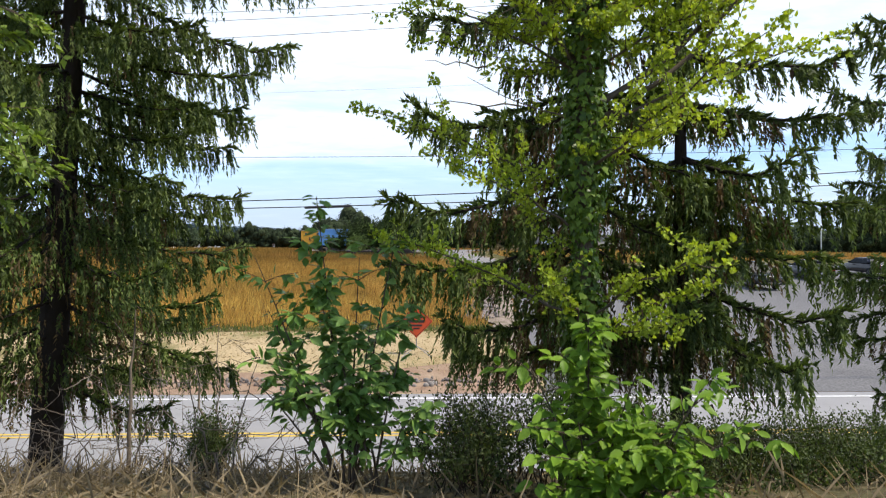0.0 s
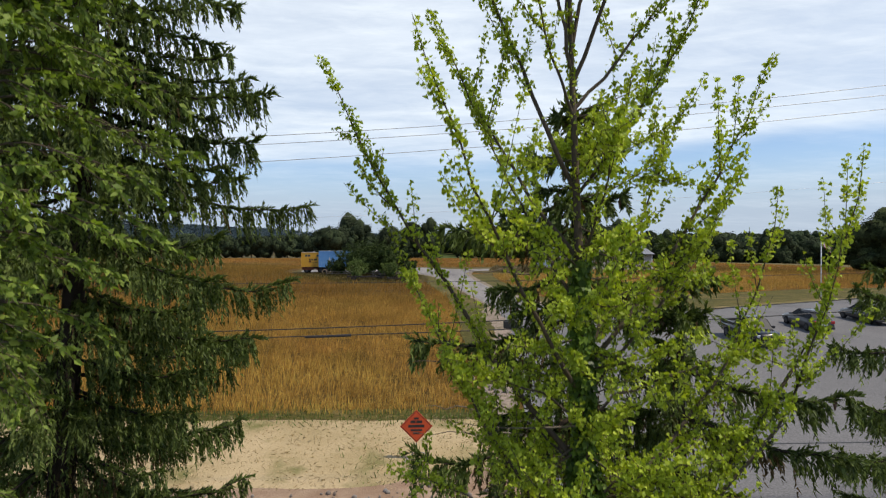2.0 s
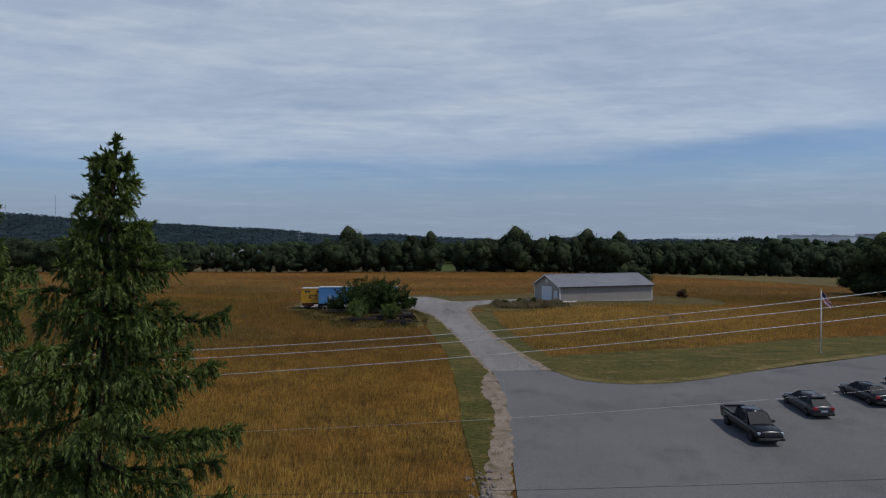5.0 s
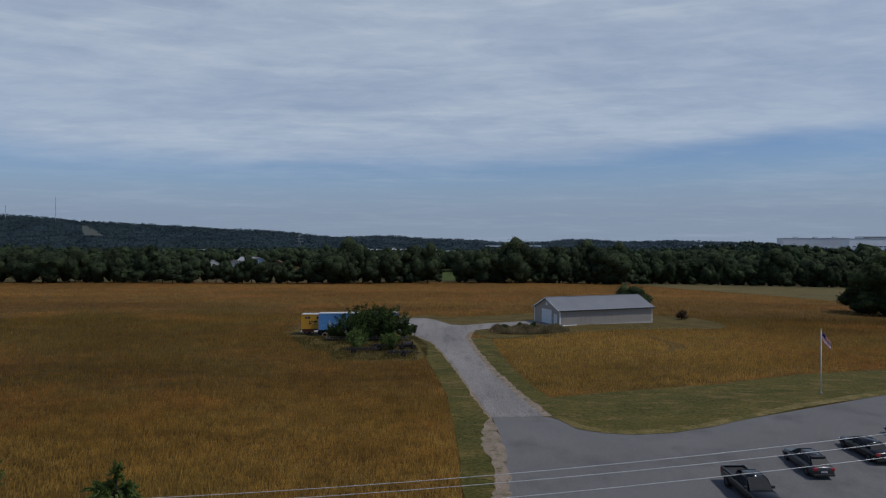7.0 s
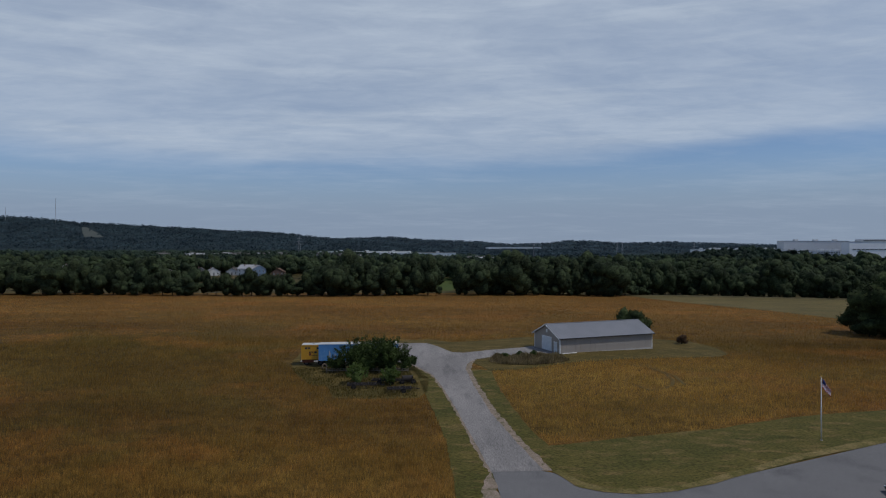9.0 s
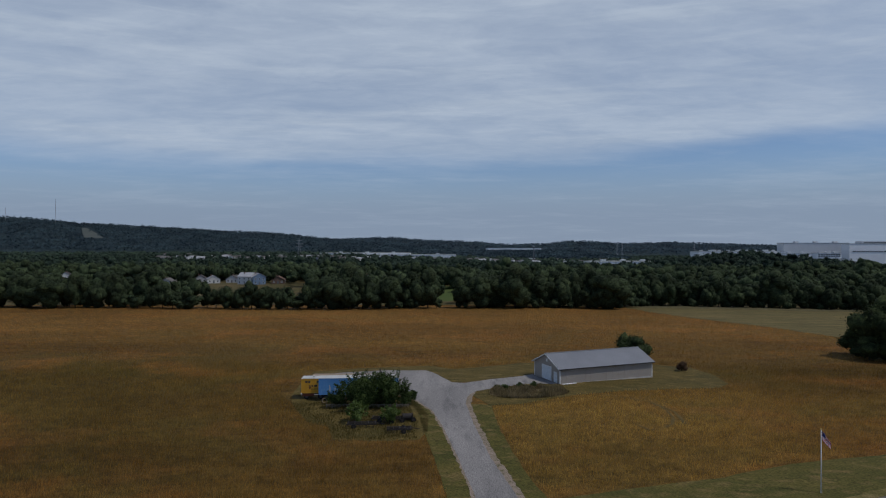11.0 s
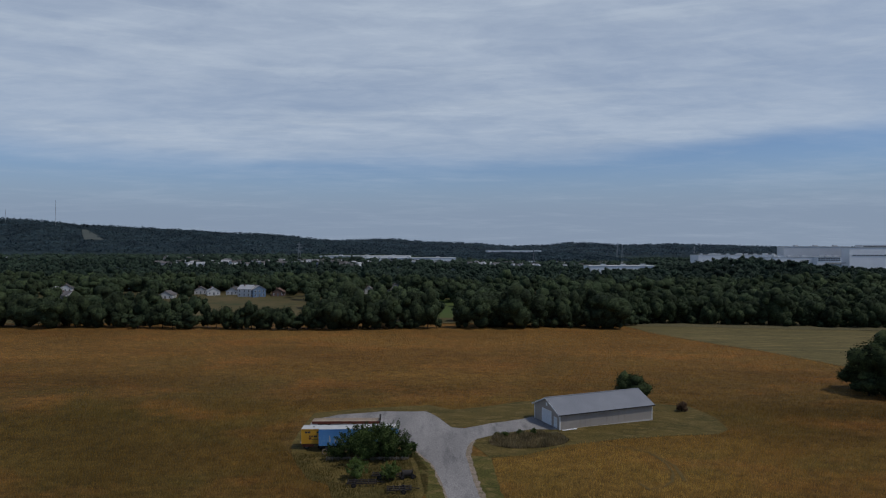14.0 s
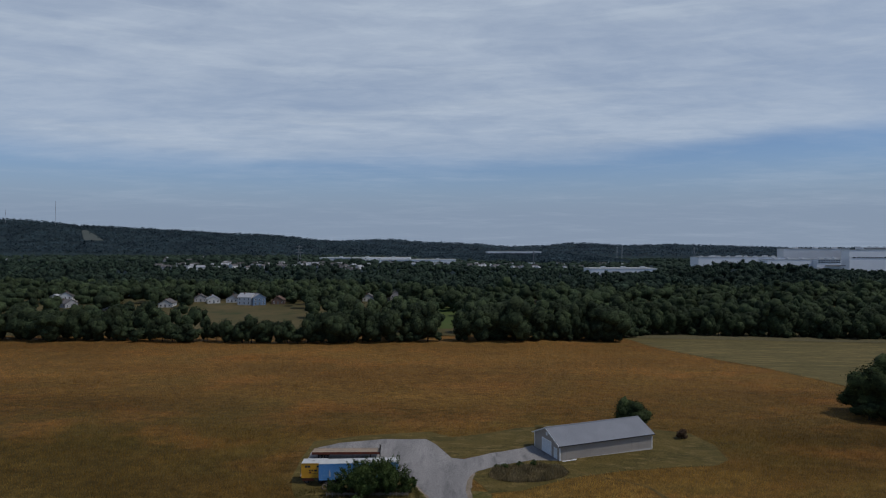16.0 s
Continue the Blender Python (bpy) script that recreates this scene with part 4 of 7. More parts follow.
def ginkgo():
    r = np.random.default_rng(5)
    base = np.array((1.22, 5.0, 2.4))
    ob = thing("ginkgo_tree", pose(*base), "young ginkgo with upright yellow-green shoots and an ivy-clad trunk", "tree")
    z = np.linspace(-0.2, 9.6, 22)
    trunk = np.stack([-0.02 * z - 0.02 * np.sin(z), 0.03 * np.sin(z * 0.8), z], -1)
    limbs = [(trunk, np.interp(z, [-0.2, 0.3, 5, 9.6], [0.13, 0.10, 0.045, 0.004]))]
    twigs = []
    at = lambda h: np.array([np.interp(h, z, trunk[:, 0]), np.interp(h, z, trunk[:, 1]), h])
    tips = [(-0.02, 0.15, 12.03), (0.72, -0.2, 12.05), (0.98, 0.5, 12.26), (1.49, 0.0, 12.43), (1.82, -0.45, 12.25), (2.30, 0.2, 11.3), (-0.14, 0.6, 10.6), (2.99, 0.5, 10.13),
            (-1.12, 0.6, 10.14), (2.45, 0.05, 9.1), (-0.20, -1.1, 9.9), (3.0, 0.45, 8.92), (3.73, 0.4, 9.3), (3.35, 0.1, 8.6), (-0.5, 0.4, 8.6), (-0.25, -0.5, 8.2), (2.2, 0.9, 9.6), (0.3, 0.9, 9.9), (1.3, -0.8, 9.6), (1.95, -0.6, 10.4), (0.55, -0.5, 10.9),
            (-0.78, 0.1, 5.65), (-0.15, -0.3, 5.2), (2.5, -0.2, 6.5), (2.95, 0.4, 7.0), (2.3, -0.4, 5.6), (1.95, -1.6, 5.75), (1.90, -1.1, 4.5), (-0.6, 0.1, 4.6), (0.4, -0.6, 6.4), (2.0, -0.7, 6.9), (0.1, 0.5, 7.2), (3.3, -0.1, 6.2), (0.7, -0.7, 4.3), (1.9, -0.7, 4.2),
            (-0.45, 0.0, 6.6), (0.0, -0.6, 7.6), (2.7, -0.3, 7.7), (1.6, -0.9, 7.4)]
    P, D, S = [], [], []
    shoots = []
    for tx, ty, tz in tips:
        tip = np.array([tx - base[0], ty, tz - base[2]])
        flat = math.hypot(tip[0], tip[1])
        start = max(0.9, tip[2] - flat * (1.35 if tz > 8 else 0.25) - (1.5 if tz > 11.5 else 0.3))
        a = at(min(start, 7.6))
        if tz > 8:
            # outward first, then upward
            hug, up_by = (0.88, 0.36) if tx > 2.8 and tz < 9.6 else (0.60, 0.44)
            s = np.linspace(0, 1, 12)[:, None]
            mid = a + (tip - a) * [hug, hug, up_by]
            pts = a * (1 - s) ** 2 + 2 * mid * s * (1 - s) + tip * s ** 2
        else:
            pts = curve_pts(a, tip, -0.1, 12)
        pts[1:-1] += r.normal(0, 0.012, (10, 3))
        ln = np.linalg.norm(tip - a)
        limbs.append((pts, np.linspace(0.006 + 0.005 * ln, 0.002, 12)))
        shoots.append((pts, 0.25))
        for q in range(int(ln * (3.2 if tz > 8 else 5.5))):
            i = r.integers(3, 10)
            o = pts[i]
            if tz > 8:
                w = unit(unit(tip - a) * 0.75 + np.array([r.normal(0, 0.42), r.normal(0, 0.42), r.uniform(0.1, 0.6)]))
            else:
                w = unit(np.array([r.normal(0, 0.55), r.normal(0, 0.55), r.uniform(-0.3, 0.7)]))
            l2 = r.uniform(0.15, 1.0 if tz > 8 else 0.7) * min(1, ln / 2)
            sp = curve_pts(o, o + w * l2, 0.08, 6)
            twigs.append((sp, np.linspace(0.005, 0.0015, 6)))
            shoots.append((sp, 0.1))
    shoots.append((trunk, 0.30))
    for q in range(76):
        a, hh, R = r.uniform(0, 6.28), r.uniform(1.3, 7.0) if q < 26 else r.uniform(3.6, 7.2), r.uniform(0.35, 1.25)
        o = at(hh)
        sp = curve_pts(o, o + np.array([math.cos(a) * R, math.sin(a) * R * 0.8, R * r.uniform(-0.25, 0.65)]), 0.1, 8)
        twigs.append((sp, np.linspace(0.008, 0.002, 8)))
        shoots.append((sp, 0.25))
        for w in range(3):
            b = sp[r.integers(3, 8)]
            s2 = curve_pts(b, b + unit(r.normal(size=3) + [0, 0, 0.2]) * r.uniform(0.15, 0.4), 0.05, 5)
            twigs.append((s2, np.linspace(0.004, 0.0015, 5)))
            shoots.append((s2, 0.1))
    for pts, start in shoots:
        p, d, s = spurs(r, pts, 0.033, 0.032, 0.034, start)
        P.append(p), D.append(d), S.append(s)
    for k, limb in enumerate(limbs):
        V, F = tubes([limb], 7)
        sheet_ob("limb" if k else "trunk", V, F, M_GREYBARK, ob, True, "" if k else "grey-brown trunk under ivy")
    V, F = tubes(twigs, 5)
    tagged(sheet_ob("twig_cluster", V, F, M_GREYBARK, ob, True), kind="stuff")
    P, D, S = np.concatenate(P), np.concatenate(D), np.concatenate(S)
    V, F = blades(P, D, r.normal(size=P.shape) + [0, -0.2, 0.7], S, S * 1.15, FAN)
    sheet_ob("crown", V, F, M_GINKGO, ob, label="tufts of small fan-shaped leaves")
    # ivy up the trunk, proud of the bark, with bulges
    n = 6400
    h = r.uniform(0.1, 5.9, n)
    a = r.uniform(0, 6.283, n)
    thick = 0.165 + 0.045 * np.sin(h * 2.1 + 1) + 0.04 * np.sin(h * 5.3) + 0.04 * r.uniform(-1, 1, n)
    thick *= np.interp(h, [0, 4.4, 5.9], [1.0, 0.80, 0.40])
    P = np.stack([np.interp(h, z, trunk[:, 0]) + np.cos(a) * thick, np.interp(h, z, trunk[:, 1]) + np.sin(a) * thick, h], -1)
    N = np.stack([np.cos(a), np.sin(a), np.full(n, 0.5)], -1) + r.normal(0, 0.35, (n, 3))
    D = np.array([0, 0, -1.0]) + r.normal(0, 0.5, (n, 3))
    s = r.uniform(0.035, 0.075, n)
    V, F = blades(P, D, N, s, s, LOBED)
    sheet_ob("ivy", V, F, M_IVY, ob, label="dark glossy ivy leaves on the trunk")
    # a few bare dead sticks
    dead = []
    for x, y, zz, w, l in ((-0.1, -0.2, 4.6, (-1, 0.1, 0.02), 1.2), (-0.1, -0.1, 3.9, (-1, 0.0, 0.1), 1.0), (-0.1, 0, 4.4, (-0.8, 0, -0.5), 0.9), (0.3, 0.1, 5.6, (0.9, 0, 0.3), 0.8), (0.0, 0.0, 3.1, (-0.9, 0.1, 0.35), 1.1)):
        o, w = np.array((x, y, zz)), unit(np.array(w, float))
        dead.append((curve_pts(o, o + w * l, 0.1, 7), np.linspace(0.009, 0.002, 7)))
    for stick in dead:
        V, F = tubes([stick], 5)
        sheet_ob("dead_stick", V, F, M_TWIG, ob, label="bare dead side stick")


ginkgo()


def hanging_tree():
    """A slim broadleaf whose crown of narrow hanging leaves fills the side of the bank."""
    r = np.random.default_rng(9)
    base = np.array((-4.35, 4.9, 2.5))
    ob = thing("broadleaf_tree", pose(*base), "slender broadleaf tree with narrow hanging green leaves", "tree")
    z = np.linspace(-0.2, 9.6, 20)
    trunk = np.stack([0.09 * z * np.clip(z / 9, 0, 1), 0.05 * np.sin(z), z], -1)
    limbs = [(trunk, np.interp(z, [-0.2, 9.6], [0.10, 0.008]))]
    P, D, S = [], [], []
    for k in range(160):
        h = 1.9 + 7.3 * r.uniform() ** 0.62
        if 3.2 < h < 4.5 and r.uniform() < 0.75:
            continue
        a = r.uniform(-1.6, 1.6) if r.uniform() < 0.7 else r.uniform(0, 6.28)
        R = r.uniform(0.5, 1.0) * np.interp(h, [1.9, 2.6, 4, 7, 9.2], [1.1, 1.35, 0.95, 1.50, 0.45])
        o = np.array([np.interp(h, z, trunk[:, 0]), np.interp(h, z, trunk[:, 1]), h])
        pts = o + np.stack([np.cos(a) * R * np.linspace(0, 1, 9), np.sin(a) * R * np.linspace(0, 1, 9), R * (0.55 * np.linspace(0, 1, 9) - 0.65 * np.linspace(0, 1, 9) ** 2)], -1)
        limbs.append((pts, np.linspace(0.014, 0.003, 9)))
        for q in range(6):
            i = r.integers(3, 9)
            w = unit(np.array([np.cos(a) + r.normal(0, 0.6), np.sin(a) + r.normal(0, 0.6), r.normal(-0.25, 0.3)]))
            tw = pts[i] + w * np.linspace(0, r.uniform(0.2, 0.55), 6)[:, None] + np.array([0, 0, -1.0]) * (np.linspace(0, 1, 6)[:, None] ** 2) * r.uniform(0.05, 0.22)
            limbs.append((tw, np.linspace(0.005, 0.0015, 6)))
            n = r.integers(16, 30)
            u = r.uniform(0.1, 1, n) * 5
            p = np.stack([np.interp(u, np.arange(6), tw[:, c]) for c in range(3)], -1)
            P.append(p), D.append(unit(w + r.normal(0, 0.7, (n, 3)) + [0, 0, -0.7])), S.append(r.uniform(0.055, 0.100, n))
    V, F = tubes(limbs[:1], 8)
    sheet_ob("trunk", V, F, M_GREYBARK, ob, True, "thin grey-brown trunk")
    V, F = tubes(limbs[1:], 5)
    tagged(sheet_ob("twig_cluster", V, F, M_GREYBARK, ob, True), kind="stuff")
    P, D, S = np.concatenate(P), np.concatenate(D), np.concatenate(S)
    V, F = blades(P, D, r.normal(size=P.shape) + [0, 0, 0.8], S, S * 0.55, LEAF)
    sheet_ob("crown", V, F, M_CHERRY, ob, label="narrow pointed hanging leaves")


hanging_tree()


def leaf_mesh(name, width, material):
    """One pointed oval leaf, 1 long, folded a little along its rib."""
    u = np.array([0, 0.15, 0.35, 0.6, 0.82, 1.0])
    w = np.array([0.02, 0.62, 1.0, 0.86, 0.45, 0.0]) * width / 2
    dip = -0.18 * u ** 2
    V = np.concatenate([np.stack([u, 0 * u, dip - 0.03], -1), np.stack([u, w, dip + w * 0.3], -1), np.stack([u, -w, dip + w * 0.3], -1)])
    F = []
    for i in range(5):
        F += [(i, i + 1, 7 + i), (i, 7 + i, 6 + i), (i, 13 + i, i + 1), (i, 12 + i, 13 + i)]
    me = tri_mesh(name, V, np.array(F))
    me.polygons.foreach_set("use_smooth", np.ones(len(F), bool))
    me.materials.append(material)
    return me


def leaf_on(parent, me, p, d, n, size):
    x = Vector(d).normalized()
    y = Vector(n).cross(x).normalized()
    m = Matrix((x, y, x.cross(y))).transposed().to_4x4()
    ob = new("leaf", me)
    ob.parent = parent
    ob.matrix_basis = Matrix.Translation(p) @ m @ Matrix.Scale(size, 4)


def leafy_sapling(name, base, stems, leaf, count, label, seed, size, bark, grow=1.0, rest=None):
    """A sapling or bush of bent stems with large leaves along their upper part."""
    r = np.random.default_rng(seed)
    ob = thing(name, pose(*base), label, name.split("_")[0])
    paths = []
    for tip, foot in stems:
        pts = curve_pts(foot, np.array(tip) * grow, -0.12, 10)
        paths.append((pts, np.linspace(0.014, 0.003, 10)))
        for k in range(7):
            i = r.integers(3, 9)
            w = unit(np.array([r.normal(0, 0.8), r.normal(0, 0.6), r.uniform(0, 0.6)]))
            paths.append((curve_pts(pts[i], pts[i] + w * r.uniform(0.15, 0.42), -0.03, 6), np.linspace(0.005, 0.002, 6)))
    V, F = tubes(paths, 5)
    tagged(sheet_ob("stem_cluster", V, F, bark, ob, True, "thin bent stems"), kind="stuff")
    weights = np.array([len(p) for p, _ in paths], float)
    weights[0] *= 7
    for k in range(count):
        pts, _ = paths[r.choice(len(paths), p=weights / weights.sum())]
        u = r.uniform(0.35, 1.0) * (len(pts) - 1)
        p = np.array([np.interp(u, np.arange(len(pts)), pts[:, c]) for c in range(3)])
        d = unit(np.array([r.normal(0, 1), r.normal(-0.3, 0.7), r.normal(-0.25, 0.45)]))
        p = p + d * 0.025
        leaf_on(ob, leaf, p, d, np.array([r.normal(0, 0.35), r.normal(-0.3, 0.35), 1.0]), r.uniform(0.7, 1.25) * size)
    if rest:
        # the smaller leaves behind them
        more, mat = rest
        P = []
        for k in range(more):
            pts, _ = paths[r.choice(len(paths), p=weights / weights.sum())]
            u = r.uniform(0.25, 1.0) * (len(pts) - 1)
            P.append([np.interp(u, np.arange(len(pts)), pts[:, c]) for c in range(3)])
        D = unit(r.normal(size=(more, 3)) * [1, 0.8, 0.45] + [0, -0.2, -0.25])
        V, F = blades(np.array(P) + D * 0.03, D, r.normal(size=(more, 3)) * 0.35 + [0, -0.3, 1.0], r.uniform(0.6, 1.1, more) * size, r.uniform(0.32, 0.58, more) * size, [(0, 0, 0), (0.18, -0.36, 0.08), (0.45, -0.5, 0.1), (0.75, -0.32, 0.04), (1, 0, -0.1), (0.75, 0.32, 0.04), (0.45, 0.5, 0.1), (0.18, 0.36, 0.08)])
        tagged(sheet_ob("foliage", V, F, mat, ob), kind="stuff")
    return ob


leafy_sapling("sapling_tree", (-0.89, 5.24, 2.33),
              [((-0.17, 0.0, 2.2), (0.05, 0, 0)), ((-0.55, 0.1, 1.35), (0.0, 0, 0)), ((0.25, -0.1, 1.35), (0.1, 0, 0)), ((-0.40, -0.2, 1.05), (0.05, 0, 0)), ((0.12, 0.2, 1.75), (0.08, 0, 0)), ((0.35, 0.0, 0.85), (0.1, 0, 0)), ((-0.62, 0.0, 1.75), (0.0, 0, 0)), ((0.42, 0.1, 1.95), (0.1, 0, 0)), ((-0.68, 0.1, 0.85), (0.0, 0, 0))],
              leaf_mesh("sapling_leaf", 0.55, M_SAPLEAF), 298, "leafy green sapling with broad oval leaves", 3, 0.128, M_GREYBARK, 1.17, (620, M_SAPREST))
leafy_sapling("leafy_bush", (1.05, 4.4, 2.5),
              [((0.0, 0.0, 1.45), (0.0, 0, 0)), ((-0.45, -0.1, 1.15), (0.0, 0, 0)), ((0.5, -0.1, 0.85), (0.05, 0, 0)), ((0.25, -0.3, 1.1), (0.05, 0, 0)), ((-0.15, -0.35, 0.8), (0.0, 0, 0)), ((0.3, -0.4, 0.5), (0.05, 0, 0)), ((-0.2, -0.7, 0.25), (0.0, 0, 0))],
              leaf_mesh("bush_leaf", 0.52, M_BUSHLEAF), 299, "bright green bush with large pointed leaves", 4, 0.122, M_GREYBARK, 1.0, (420, M_BUSHREST))

leafy_sapling("leafy_bush", (1.25, 4.1, 2.55),
              [((0.0, -0.1, 0.75), (0.0, 0, 0)), ((0.45, -0.1, 0.95), (0.0, 0, 0)), ((-0.3, -0.2, 0.55), (0.05, 0, 0)), ((0.7, -0.1, 0.7), (0.05, 0, 0)), ((-0.35, -0.5, 0.1), (0.0, 0, 0)), ((0.3, -0.3, 0.35), (0.05, 0, 0))],
              bpy.data.meshes["bush_leaf"], 299, "bright green bush with large pointed leaves", 6, 0.120, M_GREYBARK, 1.0, (380, M_BUSHREST))
leafy_sapling("sapling_tree", (-0.61, 5.2, 2.33),
              [((-0.45, 0.0, 1.65), (0.05, 0, 0)), ((0.30, 0.1, 1.45), (0.0, 0, 0)), ((0.3, -0.1, 0.7), (0.1, 0, 0)), ((-0.7, -0.1, 0.95), (0.05, 0, 0)), ((-0.15, 0.2, 0.8), (0.08, 0, 0))],
              bpy.data.meshes["sapling_leaf"], 280, "leafy green sapling with broad oval leaves", 8, 0.125, M_GREYBARK, 1.12, (520, M_SAPREST))


def shrub(base, w, h, seed, mat, label, leaves=5200, leaf=0.032, stems=70):
    r = np.random.default_rng(seed)
    ob = thing("shrub", pose(base[0], base[1], float(ground_at(base[0], base[1])) + 0.02), label, "shrub", "shrubs on the bank")
    paths, P, D = [], [], []
    for k in range(stems):
        foot = np.array([r.normal(0, w * 0.25), r.normal(0, 0.25), 0])
        tip = foot + np.array([r.normal(0, w * 0.28), r.normal(0, 0.3), h * r.uniform(0.35, 1.0) ** 0.8])
        pts = curve_pts(foot, tip, -0.06, 7)
        pts[1:] += r.normal(0, 0.02, (6, 3))
        paths.append((pts, np.linspace(0.006, 0.0018, 7)))
        n = leaves // stems
        u = r.uniform(0.25, 1.0, n) ** 0.7 * 6
        p = np.stack([np.interp(u, np.arange(7), pts[:, c]) for c in range(3)], -1) + r.normal(0, 0.045, (n, 3))
        P.append(p), D.append(unit(r.normal(size=(n, 3)) + [0, 0, 0.3]))
    V, F = tubes(paths, 4)
    tagged(sheet_ob("stem_cluster", V, F, M_BARK, ob), kind="stuff")
    P, D = np.concatenate(P), np.concatenate(D)
    V, F = blades(P, D, r.normal(size=P.shape) + [0, 0, 0.8], r.uniform(0.7, 1.5, len(P)) * leaf, r.uniform(0.4, 0.8, len(P)) * leaf, LEAF)
    sheet_ob("leaves", V, F, mat, ob)


for i, (x, y, w, h) in enumerate(((0.35, 5.0, 0.9, 0.75), (2.4, 6.6, 1.2, 0.7), (3.3, 6.9, 1.0, 0.45), (4.3, 7.1, 1.3, 0.75), (5.2, 7.2, 1.5, 0.6),
                                  (2.0, 5.4, 1.2, 0.7), (3.0, 5.6, 1.4, 0.45), (4.2, 5.8, 1.4, 0.42), (6.0, 7.6, 1.5, 0.6), (-2.75, 7.2, 0.4, 0.8), (1.2, 5.9, 1.0, 1.2), (0.2, 6.6, 1.2, 1.0))):
    shrub((x, y), w, h, 60 + i, M_SHRUB, "low twiggy shrub with small green leaves")


def bare_bush(name, base, h, seed, label, limbs):
    """A leafless small tree with tangled side twigs."""
    r = np.random.default_rng(seed)
    ob = thing(name, pose(base[0], base[1], float(ground_at(base[0], base[1])) - 0.02), label, "bare shrub")
    paths = []
    for tip, r0 in limbs:
        pts = curve_pts((0, 0, 0), tip, 0.05, 10)
        pts[1:] += r.normal(0, 0.025, (9, 3))
        paths.append((pts, np.linspace(r0, r0 * 0.25, 10)))
        for k in range(9):
            o = pts[r.integers(2, 10)]
            w = unit(np.array([r.normal(0, 1), r.normal(0, 0.7), r.normal(0.0, 0.6)]))
            tw = curve_pts(o, o + w * r.uniform(0.25, 0.85), 0.12, 7)
            tw[1:] += r.normal(0, 0.02, (6, 3))
            paths.append((tw, np.linspace(0.005, 0.0015, 7)))
            for q in range(2):
                o2 = tw[r.integers(2, 6)]
                w2 = unit(w + r.normal(0, 0.8, 3))
                paths.append((curve_pts(o2, o2 + w2 * r.uniform(0.1, 0.4), 0.05, 5), np.linspace(0.0028, 0.001, 5)))
    V, F = tubes(paths, 5)
    tagged(sheet_ob("branch_cluster", V, F, M_TWIG, ob, True), kind="stuff")


bare_bush("bare_sapling", (-4.3, 8.3), 2.4, 71, "leafless grey sapling with tangled twigs", [((0.1, 0, 2.4), 0.035), ((-0.4, 0.1, 1.6), 0.015), ((0.5, 0, 1.5), 0.015)])
bare_bush("dead_shrub", (-2.75, 7.4), 2.0, 72, "dead grey shrub with forked branches", [((-0.25, 0, 1.35), 0.03), ((0.0, 0.1, 1.9), 0.014), ((-0.8, 0, 1.1), 0.014), ((0.3, 0, 0.9), 0.012), ((-1.2, -0.2, 0.5), 0.012)])
bare_bush("dead_shrub", (-1.5, 6.2), 0.8, 73, "low dead shrub in dry grass", [((0.7, 0, 0.25), 0.010), ((-0.5, 0, 0.5), 0.008), ((0.2, 0.1, 0.7), 0.007)])
bare_bush("dead_shrub", (-4.9, 6.6), 0.9, 74, "low dead shrub in dry grass", [((0.5, 0, 0.7), 0.008), ((-0.4, 0, 0.6), 0.008), ((0.9, 0.1, 0.4), 0.007)])

bare_bush("dead_shrub", (-2.0, 5.6), 1.3, 75, "dead grey shrub with forked branches", [((-0.35, 0, 1.0), 0.014), ((0.25, 0.1, 1.25), 0.012), ((0.6, 0, 0.7), 0.010), ((-0.8, -0.1, 0.6), 0.010)])
bare_bush("dead_shrub", (-3.4, 5.4), 1.0, 76, "low dead shrub in dry grass", [((0.4, 0, 0.8), 0.010), ((-0.5, 0, 0.7), 0.009), ((0.1, 0.1, 1.0), 0.009)])

# dead grass and brush lying over the bank
r = np.random.default_rng(77)
n = 17000
bx, by = r.uniform(-9, 9, n), r.uniform(2.5, 10.2, n)
keep = (bx < -0.6) | (r.uniform(size=n) < 0.35)
bx, by = bx[keep], by[keep]
P = np.stack([bx, by, ground_at(bx, by)], -1)
D = unit(r.normal(size=P.shape) * [1, 0.8, 0.3] + [0, 0, 0.55])
V, F = blades(P, D, r.normal(size=P.shape), r.uniform(0.12, 0.5, len(P)), r.uniform(0.004, 0.010, len(P)), [(0, -0.5, 0), (0, 0.5, 0), (0.6, 0.3, 0), (1, 0, -4)])
tagged(sheet_ob("dead_grass", V, F, M_DRYGRASS), "matted dead grass and stalks on the bank", "dead grass", kind="stuff")

# ---- the shed ----


def on_ground(x, y, lift=0.0):
    return float(ground_at(x, y)) + lift


